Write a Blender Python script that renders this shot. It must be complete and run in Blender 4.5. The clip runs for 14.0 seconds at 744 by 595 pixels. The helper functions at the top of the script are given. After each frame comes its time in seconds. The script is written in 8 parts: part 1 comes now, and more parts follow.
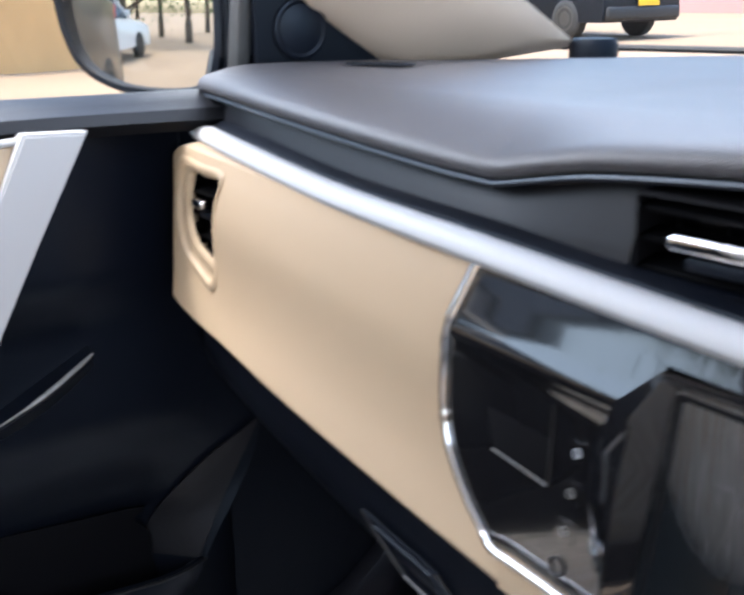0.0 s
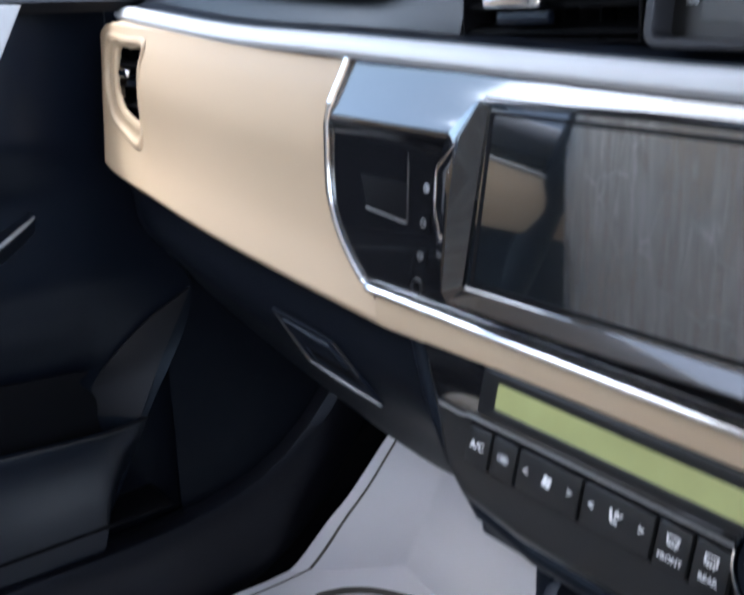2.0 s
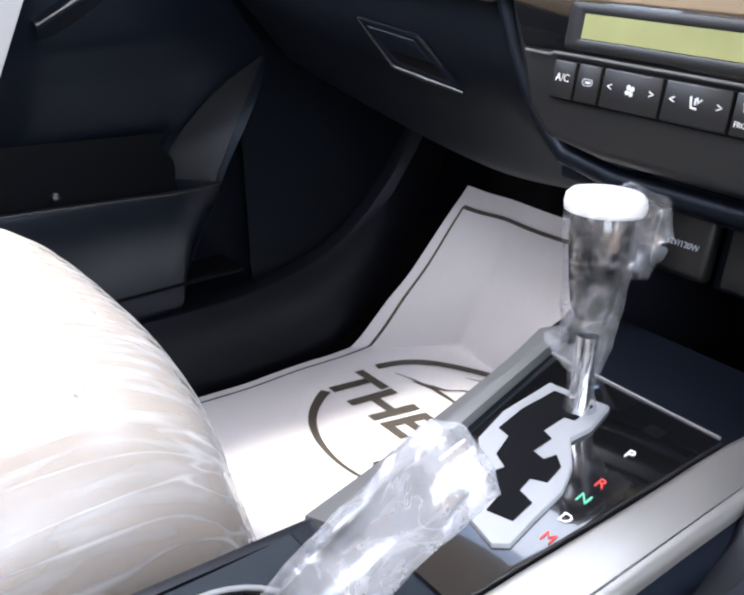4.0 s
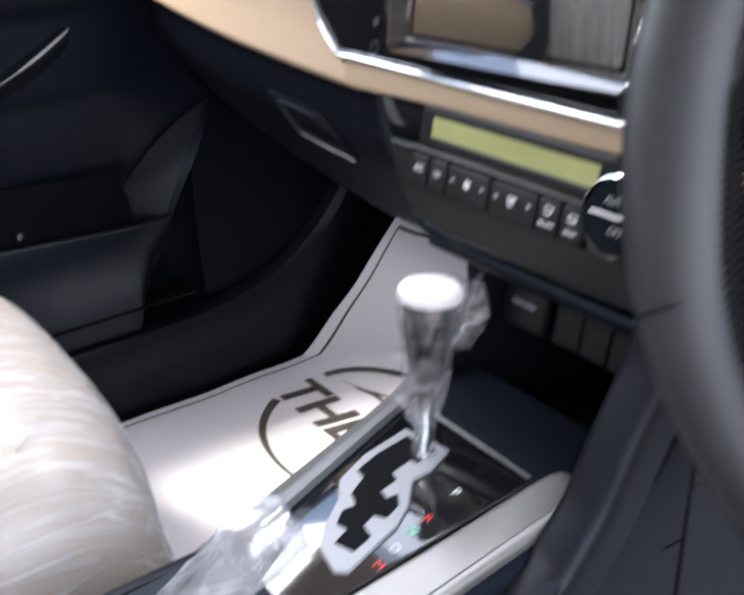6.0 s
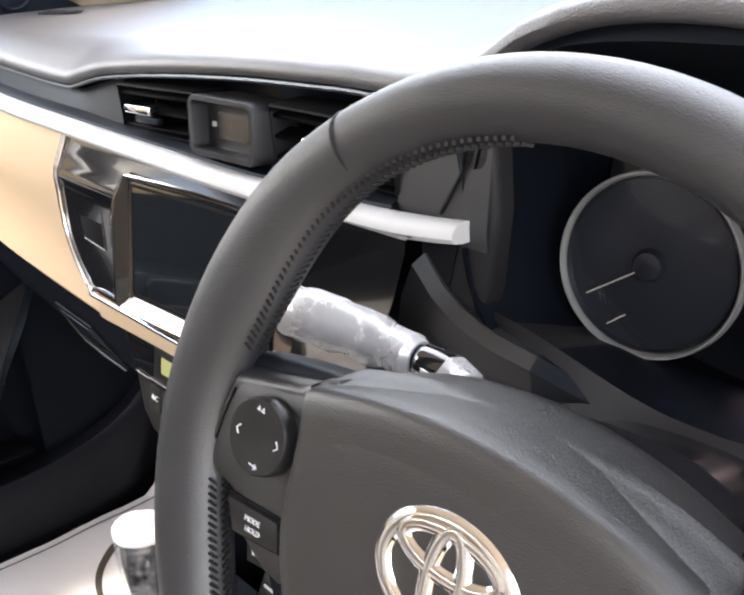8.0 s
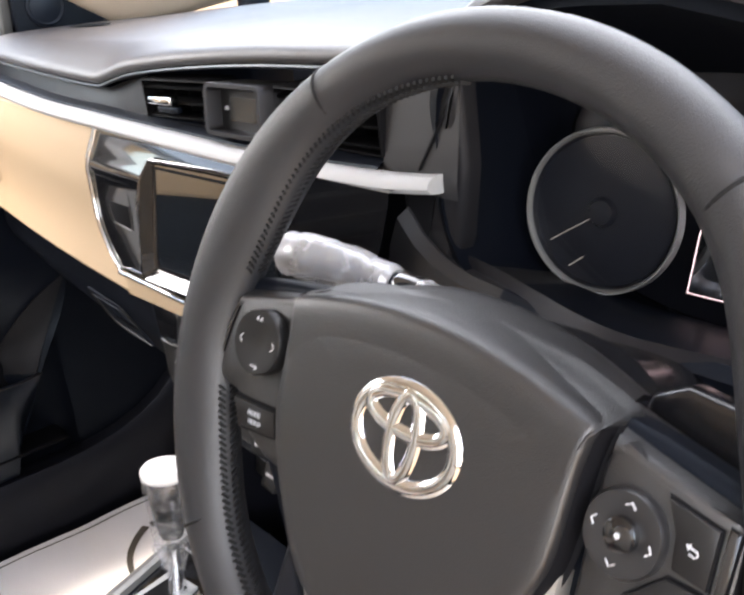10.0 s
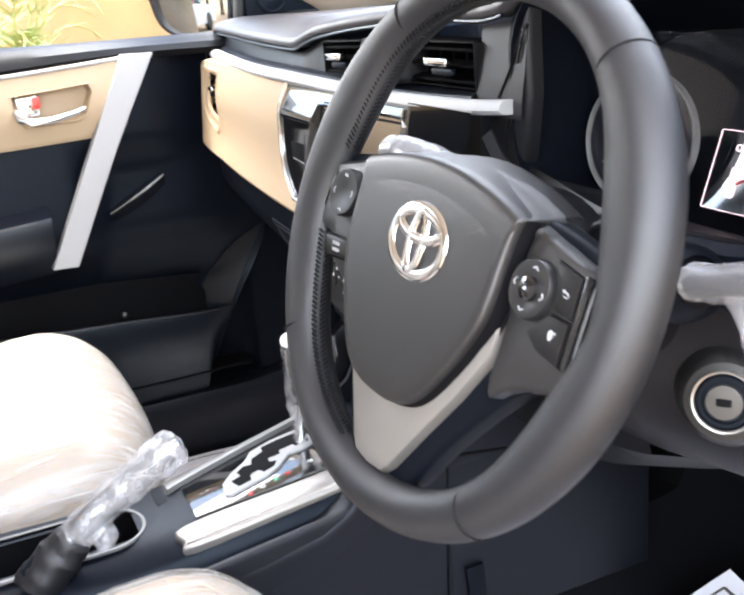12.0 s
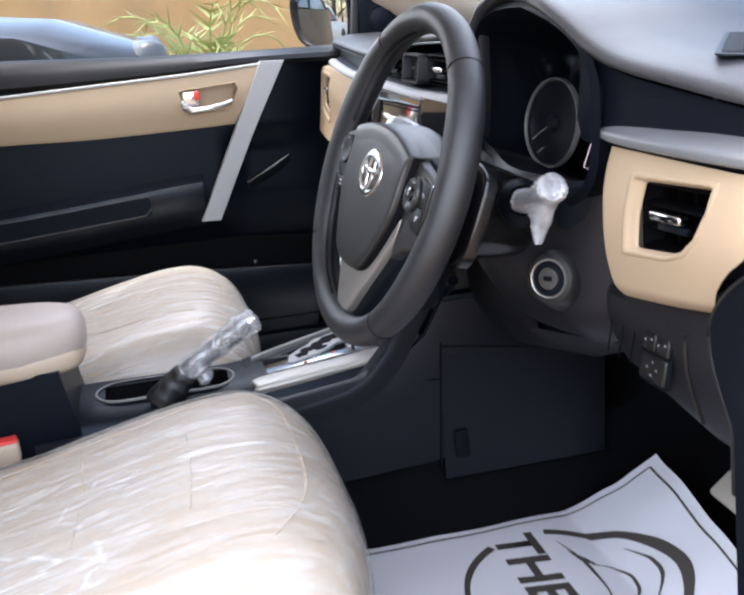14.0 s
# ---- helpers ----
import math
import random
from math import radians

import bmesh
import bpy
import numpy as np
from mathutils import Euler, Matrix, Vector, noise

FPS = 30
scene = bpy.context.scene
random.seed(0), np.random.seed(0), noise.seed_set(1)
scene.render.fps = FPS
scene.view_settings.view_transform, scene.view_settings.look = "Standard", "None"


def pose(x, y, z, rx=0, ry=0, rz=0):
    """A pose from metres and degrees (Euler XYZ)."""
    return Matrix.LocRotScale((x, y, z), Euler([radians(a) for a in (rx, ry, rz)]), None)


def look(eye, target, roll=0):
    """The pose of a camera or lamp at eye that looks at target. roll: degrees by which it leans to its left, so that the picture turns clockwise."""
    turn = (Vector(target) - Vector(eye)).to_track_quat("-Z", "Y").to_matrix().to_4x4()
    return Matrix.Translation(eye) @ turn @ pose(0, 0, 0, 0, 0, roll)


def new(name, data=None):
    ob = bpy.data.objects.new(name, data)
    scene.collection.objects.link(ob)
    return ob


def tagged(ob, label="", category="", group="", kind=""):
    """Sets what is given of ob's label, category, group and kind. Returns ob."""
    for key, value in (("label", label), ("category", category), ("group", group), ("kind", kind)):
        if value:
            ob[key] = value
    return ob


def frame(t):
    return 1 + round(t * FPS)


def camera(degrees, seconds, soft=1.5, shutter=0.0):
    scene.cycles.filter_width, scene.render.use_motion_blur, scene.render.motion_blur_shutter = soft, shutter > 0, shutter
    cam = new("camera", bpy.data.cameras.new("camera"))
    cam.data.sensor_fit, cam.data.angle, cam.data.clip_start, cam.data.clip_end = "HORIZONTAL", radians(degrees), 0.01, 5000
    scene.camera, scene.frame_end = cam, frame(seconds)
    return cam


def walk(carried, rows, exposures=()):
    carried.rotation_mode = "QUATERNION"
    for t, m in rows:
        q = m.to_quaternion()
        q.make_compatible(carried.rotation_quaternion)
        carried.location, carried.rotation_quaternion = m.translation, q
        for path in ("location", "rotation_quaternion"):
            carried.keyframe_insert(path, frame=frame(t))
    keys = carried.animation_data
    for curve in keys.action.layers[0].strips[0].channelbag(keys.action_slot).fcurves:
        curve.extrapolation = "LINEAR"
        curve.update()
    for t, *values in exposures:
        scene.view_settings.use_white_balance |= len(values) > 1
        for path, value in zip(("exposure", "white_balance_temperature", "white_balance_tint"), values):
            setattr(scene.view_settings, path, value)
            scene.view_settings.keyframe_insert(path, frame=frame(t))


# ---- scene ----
cam = camera(42.4, 14.0, soft=2.4, shutter=0.5)
PATH = [
    (0, (0.087, -0.156, 0.841), (-1.51, 0.879, 0.227), -0.8),
    (0.5, (0.159, -0.131, 0.872), (-1.41, 0.958, 0.278), -0.8),
    (1, (0.2, -0.134, 0.875), (-1.343, 0.989, 0.278), -1.3),
    (1.5, (0.208, -0.176, 0.837), (-1.326, 0.956, 0.233), -1.5),
    (2, (0.226, -0.212, 0.754), (-1.303, 0.908, 0.115), -1.9),
    (2.5, (0.249, -0.25, 0.703), (-1.279, 0.852, 0.03), -1.6),
    (3, (0.269, -0.284, 0.662), (-1.254, 0.79, -0.065), -1.6),
    (3.5, (0.283, -0.303, 0.63), (-1.235, 0.743, -0.146), -1.6),
    (3.7, (0.286, -0.31, 0.616), (-1.232, 0.724, -0.176), -1.5),
    (5.8, (0.379, -0.299, 0.681), (-1.125, 0.689, -0.192), -3.0),
    (6, (0.403, -0.285, 0.72), (-1.094, 0.716, -0.149), -3.4),
    (6.5, (0.454, -0.258, 0.799), (-1.028, 0.786, -0.045), -3.7),
    (7, (0.501, -0.226, 0.848), (-0.959, 0.866, 0.027), -4.0),
    (7.5, (0.532, -0.193, 0.879), (-0.911, 0.938, 0.078), -4.5),
    (7.7, (0.544, -0.182, 0.885), (-0.897, 0.961, 0.099), -4.6),
    (9.8, (0.64, -0.213, 0.871), (-0.838, 0.912, 0.131), -6.6),
    (10, (0.648, -0.225, 0.868), (-0.844, 0.891, 0.141), -6.4),
    (10.5, (0.667, -0.25, 0.845), (-0.866, 0.817, 0.13), -6.0),
    (11, (0.709, -0.272, 0.844), (-0.898, 0.698, 0.154), -5.6),
    (11.5, (0.794, -0.27, 0.825), (-0.887, 0.592, 0.167), -5.2),
    (12, (0.884, -0.26, 0.816), (-0.862, 0.491, 0.192), -4.7),
    (12.5, (1.005, -0.255, 0.82), (-0.79, 0.393, 0.222), -4.4),
    (13, (1.12, -0.226, 0.827), (-0.715, 0.322, 0.251), -4.3),
    (13.5, (1.249, -0.221, 0.838), (-0.61, 0.243, 0.266), -4.4),
    (14, (1.359, -0.229, 0.829), (-0.511, 0.182, 0.251), -4.3),
]
walk(cam, [(t, look(eye, target, roll)) for t, eye, target, roll in PATH],
     exposures=[(0.0, 2.36, 6100, 10), (0.6, 2.38, 6500, 10), (1.5, 2.45, 6400, 10), (2.0, 2.5, 5700, 8), (2.5, 2.75, 6400, 10), (3.0, 3.1, 6300, 10), (6.0, 2.60, 6300, 12), (6.6, 2.64, 6500, 11), (7.0, 2.80, 6550, 10),
                (7.5, 3.15, 7000, 10), (10.0, 2.88, 7200, 12), (11.0, 3.05, 7100, 11), (11.5, 3.24, 6900, 10), (12.2, 2.99, 6700, 10), (13.0, 2.45, 6600, 10), (14.0, 2.07, 6350, 11)])

# ---- world and light ----
SUN_ELEVATION, SUN_TURN = 64.0, 200.0
world = bpy.data.worlds.new("sky")
scene.world = world
world.use_nodes = True
wn = world.node_tree
sky = wn.nodes.new("ShaderNodeTexSky")
sky.sky_type, sky.sun_disc = "NISHITA", False
sky.sun_elevation, sky.sun_rotation = radians(SUN_ELEVATION), radians(SUN_TURN)
sky.air_density, sky.dust_density = 1.2, 3.0
wn.links.new(sky.outputs[0], wn.nodes["Background"].inputs[0])
wn.nodes["Background"].inputs[1].default_value = 0.15
sun = new("sun", bpy.data.lights.new("sun", "SUN"))
sun.data.energy, sun.data.angle, sun.data.color = 1.0, radians(8.0), (1.0, 0.95, 0.86)
sun_way = Vector((math.sin(radians(SUN_TURN)) * math.cos(radians(SUN_ELEVATION)),
                  math.cos(radians(SUN_TURN)) * math.cos(radians(SUN_ELEVATION)), math.sin(radians(SUN_ELEVATION))))
sun.matrix_world = look(sun_way * 20, (0, 0, 0))

# daylight that enters by the open driver's door, the windscreen and the passenger window
for place, target, wide, high, watts in (((0.98, -0.34, 0.94), (-0.3, -0.08, 0.20), 1.2, 0.8, 2.9), ((0.0, 0.28, 1.07), (0.0, -0.22, 0.62), 1.2, 0.36, 1.15),
                                         ((-0.655, -0.20, 1.02), (-0.30, 0.06, 0.15), 0.75, 0.20, 1.15)):
    lamp = new("daylight", bpy.data.lights.new("daylight", "AREA"))
    lamp.data.shape, lamp.data.size, lamp.data.size_y, lamp.data.energy, lamp.data.color = "RECTANGLE", wide, high, watts, (0.97, 0.96, 1.0)
    lamp.matrix_world = look(place, target)


# ---- materials ----
def material(name, color, rough=0.5, metal=0.0, bump=0.0, scale=400.0, mottle=0.06, coat=0.0, detail=3.0, large=6.0, spec=0.5, stretch=(1, 1, 1), cells=False, sheen=(1, 1, 1), coat_ior=1.5):
    """A surface with fine relief and a slow change of tone and gloss at a larger scale."""
    m = bpy.data.materials.new(name)
    m.use_nodes = True
    n, l = m.node_tree.nodes, m.node_tree.links
    b = n["Principled BSDF"]
    b.inputs["Metallic"].default_value = metal
    b.inputs["Coat Weight"].default_value = coat
    b.inputs["Coat Roughness"].default_value = 0.03
    b.inputs["Coat IOR"].default_value = coat_ior
    b.inputs["Specular IOR Level"].default_value = spec
    b.inputs["Specular Tint"].default_value = (*sheen, 1)
    tc = n.new("ShaderNodeTexCoord")
    mp = n.new("ShaderNodeMapping")
    mp.inputs["Scale"].default_value = stretch
    l.new(tc.outputs["Object"], mp.inputs[0])
    big = n.new("ShaderNodeTexNoise")
    big.inputs["Scale"].default_value, big.inputs["Detail"].default_value = large, 4
    l.new(mp.outputs[0], big.inputs["Vector"])
    ramp = n.new("ShaderNodeMix")
    ramp.data_type = "RGBA"
    ramp.inputs[6].default_value = (*[c * (1 - mottle) for c in color], 1)
    ramp.inputs[7].default_value = (*[min(1, c * (1 + mottle)) for c in color], 1)
    l.new(big.outputs[0], ramp.inputs[0])
    l.new(ramp.outputs[2], b.inputs["Base Color"])
    gloss = n.new("ShaderNodeMapRange")
    gloss.inputs[3].default_value, gloss.inputs[4].default_value = max(0.0, rough - 0.06), min(1, rough + 0.06)
    l.new(big.outputs[0], gloss.inputs[0])
    l.new(gloss.outputs[0], b.inputs["Roughness"])
    if bump:
        fine = n.new("ShaderNodeTexVoronoi" if cells else "ShaderNodeTexNoise")
        fine.inputs["Scale"].default_value = scale
        if not cells:
            fine.inputs["Detail"].default_value = detail
        l.new(mp.outputs[0], fine.inputs["Vector"])
        bp = n.new("ShaderNodeBump")
        bp.inputs["Strength"].default_value, bp.inputs["Distance"].default_value = bump, 0.001
        l.new(fine.outputs[0], bp.inputs["Height"])
        l.new(bp.outputs[0], b.inputs["Normal"])
    return m


def film(name, clear=0.72, tint=(0.95, 0.95, 0.96), rough=0.12, scale=38.0, milk=0.25, stretch=(1, 1, 1), vary=1.0, relief=0.006, crease=0.0):
    """Thin crumpled plastic film: mostly clear, part milky, part shiny."""
    m = bpy.data.materials.new(name)
    m.use_nodes = True
    n, l = m.node_tree.nodes, m.node_tree.links
    n.remove(n["Principled BSDF"])
    out = n["Material Output"]
    tc, mp = n.new("ShaderNodeTexCoord"), n.new("ShaderNodeMapping")
    mp.inputs["Scale"].default_value = stretch
    l.new(tc.outputs["Object"], mp.inputs[0])
    nz = n.new("ShaderNodeTexNoise")
    nz.inputs["Scale"].default_value, nz.inputs["Detail"].default_value, nz.inputs["Distortion"].default_value = scale, 5, 1.2
    l.new(mp.outputs[0], nz.inputs["Vector"])
    bp = n.new("ShaderNodeBump")
    bp.inputs["Strength"].default_value, bp.inputs["Distance"].default_value = 0.9, relief
    l.new(nz.outputs[0], bp.inputs["Height"])
    clear_b, shiny, milky = n.new("ShaderNodeBsdfTransparent"), n.new("ShaderNodeBsdfGlossy"), n.new("ShaderNodeBsdfDiffuse")
    clear_b.inputs[0].default_value = (*tint, 1)
    shiny.inputs["Roughness"].default_value = rough
    milky.inputs[0].default_value = (0.66, 0.66, 0.68, 1)
    l.new(bp.outputs[0], shiny.inputs["Normal"])
    l.new(bp.outputs[0], milky.inputs["Normal"])
    top = n.new("ShaderNodeMixShader")
    top.inputs[0].default_value = milk
    l.new(shiny.outputs[0], top.inputs[1])
    l.new(milky.outputs[0], top.inputs[2])
    ramp = n.new("ShaderNodeMapRange")
    ramp.inputs[1].default_value, ramp.inputs[2].default_value = 0.35, 0.7
    ramp.inputs[3].default_value, ramp.inputs[4].default_value = 1 - min(1, clear + 0.18 * vary), 1 - max(0, clear - 0.25 * vary)
    l.new(nz.outputs[0], ramp.inputs[0])
    mix = n.new("ShaderNodeMixShader")
    if crease:
        # thin creases along the folds, their highlights painted as extra cover
        total = ramp.outputs[0]
        for size, thin, bend in ((scale * 0.9, 0.020, 0.5), (scale * 2.1, 0.030, 1.5)):
            fold, off, line = n.new("ShaderNodeTexNoise"), n.new("ShaderNodeMath"), n.new("ShaderNodeMapRange")
            fold.inputs["Scale"].default_value, fold.inputs["Detail"].default_value, fold.inputs["Distortion"].default_value = size, 2, bend
            l.new(mp.outputs[0], fold.inputs["Vector"])
            off.operation = "SUBTRACT"
            off.inputs[1].default_value = 0.5
            l.new(fold.outputs[0], off.inputs[0])
            size_of = n.new("ShaderNodeMath")
            size_of.operation = "ABSOLUTE"
            l.new(off.outputs[0], size_of.inputs[0])
            line.inputs[1].default_value, line.inputs[2].default_value, line.inputs[3].default_value, line.inputs[4].default_value = 0.0, thin, crease, 0.0
            l.new(size_of.outputs[0], line.inputs[0])
            add = n.new("ShaderNodeMath")
            add.operation, add.use_clamp = "ADD", True
            l.new(total, add.inputs[0])
            l.new(line.outputs[0], add.inputs[1])
            total = add.outputs[0]
        l.new(total, mix.inputs[0])
    else:
        l.new(ramp.outputs[0], mix.inputs[0])
    l.new(clear_b.outputs[0], mix.inputs[1])
    l.new(top.outputs[0], mix.inputs[2])
    l.new(mix.outputs[0], out.inputs[0])
    return m


def drawn_film(name, stretch, turn, fine, haze, milk, relief):
    """Clear film pulled tight over a seat: long milky pleats, thin folds with painted-in highlights, a sharp shine."""
    m = bpy.data.materials.new(name)
    m.use_nodes = True
    n, l = m.node_tree.nodes, m.node_tree.links
    n.remove(n["Principled BSDF"])
    tc = n.new("ShaderNodeTexCoord")

    def noise_of(scale, size, detail, bend):
        mp, nz = n.new("ShaderNodeMapping"), n.new("ShaderNodeTexNoise")
        mp.inputs["Rotation"].default_value, mp.inputs["Scale"].default_value = (0, 0, radians(turn)), size
        nz.inputs["Scale"].default_value, nz.inputs["Detail"].default_value, nz.inputs["Distortion"].default_value = scale, detail, bend
        l.new(tc.outputs["Object"], mp.inputs[0])
        l.new(mp.outputs[0], nz.inputs["Vector"])
        return nz.outputs[0]

    def span(value, a, b, c, d):
        r = n.new("ShaderNodeMapRange")
        r.inputs[1].default_value, r.inputs[2].default_value, r.inputs[3].default_value, r.inputs[4].default_value = a, b, c, d
        l.new(value, r.inputs[0])
        return r.outputs[0]

    def math_of(kind, a, b):
        r = n.new("ShaderNodeMath")
        r.operation = kind
        l.new(a, r.inputs[0])
        if isinstance(b, float):
            r.inputs[1].default_value = b
        else:
            l.new(b, r.inputs[1])
        return r.outputs[0]
    pleat = noise_of(fine, stretch, 5, 0.3)
    broad = noise_of(6.0, (1, 0.6, 0.8), 3, 0.6)
    crumple = noise_of(20.0, (1, 0.4, 0.6), 3, 0.8)
    # sharp creases where the film has been folded, glints put in as paler cover
    mp, cell = n.new("ShaderNodeMapping"), n.new("ShaderNodeTexVoronoi")
    mp.inputs["Rotation"].default_value, mp.inputs["Scale"].default_value = (0, 0, radians(turn + 20)), (1, 0.34, 0.5)
    l.new(tc.outputs["Object"], mp.inputs[0])
    cell.feature = "DISTANCE_TO_EDGE"
    cell.inputs["Scale"].default_value = 24.0
    l.new(mp.outputs[0], cell.inputs["Vector"])
    thin = math_of("MULTIPLY", span(cell.outputs[0], 0.0, 0.03, 0.30, 0.0), span(broad, 0.50, 0.62, 0.0, 1.0))
    pulled = noise_of(fine * 0.5, (stretch[0], stretch[1] * 0.5, stretch[2]), 2, 0.2)
    off = n.new("ShaderNodeMath")
    off.operation = "ABSOLUTE"
    l.new(math_of("SUBTRACT", pulled, 0.5), off.inputs[0])
    thin = math_of("ADD", thin, math_of("MULTIPLY", span(off.outputs[0], 0.0, 0.022, 0.34, 0.0), span(crumple, 0.40, 0.60, 0.0, 1.0)))
    cover = math_of("ADD", math_of("ADD", span(pleat, 0.40, 0.70, haze, milk), span(broad, 0.36, 0.66, 0.0, 0.16)), thin)
    height = math_of("ADD", math_of("MULTIPLY", pleat, 1.0), math_of("MULTIPLY", crumple, 0.7))
    bp = n.new("ShaderNodeBump")
    bp.inputs["Strength"].default_value, bp.inputs["Distance"].default_value = 1.0, relief
    l.new(height, bp.inputs["Height"])
    clear_b, shiny, milky = n.new("ShaderNodeBsdfTransparent"), n.new("ShaderNodeBsdfGlossy"), n.new("ShaderNodeBsdfDiffuse")
    clear_b.inputs[0].default_value = (0.96, 0.96, 0.96, 1)
    shiny.inputs["Roughness"].default_value = 0.26
    milky.inputs[0].default_value = (0.75, 0.735, 0.70, 1)
    l.new(bp.outputs[0], shiny.inputs["Normal"])
    l.new(bp.outputs[0], milky.inputs["Normal"])
    top, mix = n.new("ShaderNodeMixShader"), n.new("ShaderNodeMixShader")
    top.inputs[0].default_value = 0.88
    l.new(shiny.outputs[0], top.inputs[1])
    l.new(milky.outputs[0], top.inputs[2])
    l.new(cover, mix.inputs[0])
    l.new(clear_b.outputs[0], mix.inputs[1])
    l.new(top.outputs[0], mix.inputs[2])
    l.new(mix.outputs[0], n["Material Output"].inputs[0])
    return m


def pane_material(name, tint, gloss=0.06):
    m = bpy.data.materials.new(name)
    m.use_nodes = True
    n, l = m.node_tree.nodes, m.node_tree.links
    n.remove(n["Principled BSDF"])
    t, g, mix = n.new("ShaderNodeBsdfTransparent"), n.new("ShaderNodeBsdfGlossy"), n.new("ShaderNodeMixShader")
    t.inputs[0].default_value = (*tint, 1)
    g.inputs["Roughness"].default_value = 0.0
    mix.inputs[0].default_value = gloss
    l.new(t.outputs[0], mix.inputs[1])
    l.new(g.outputs[0], mix.inputs[2])
    l.new(mix.outputs[0], n["Material Output"].inputs[0])
    return m


def glowing(name, color, strength, base=(0.02, 0.02, 0.02), mottle=0.06):
    m = material(name, base, 0.3, mottle=mottle, large=24)
    b = m.node_tree.nodes["Principled BSDF"]
    b.inputs["Emission Color"].default_value, b.inputs["Emission Strength"].default_value = (*color, 1), strength
    return m


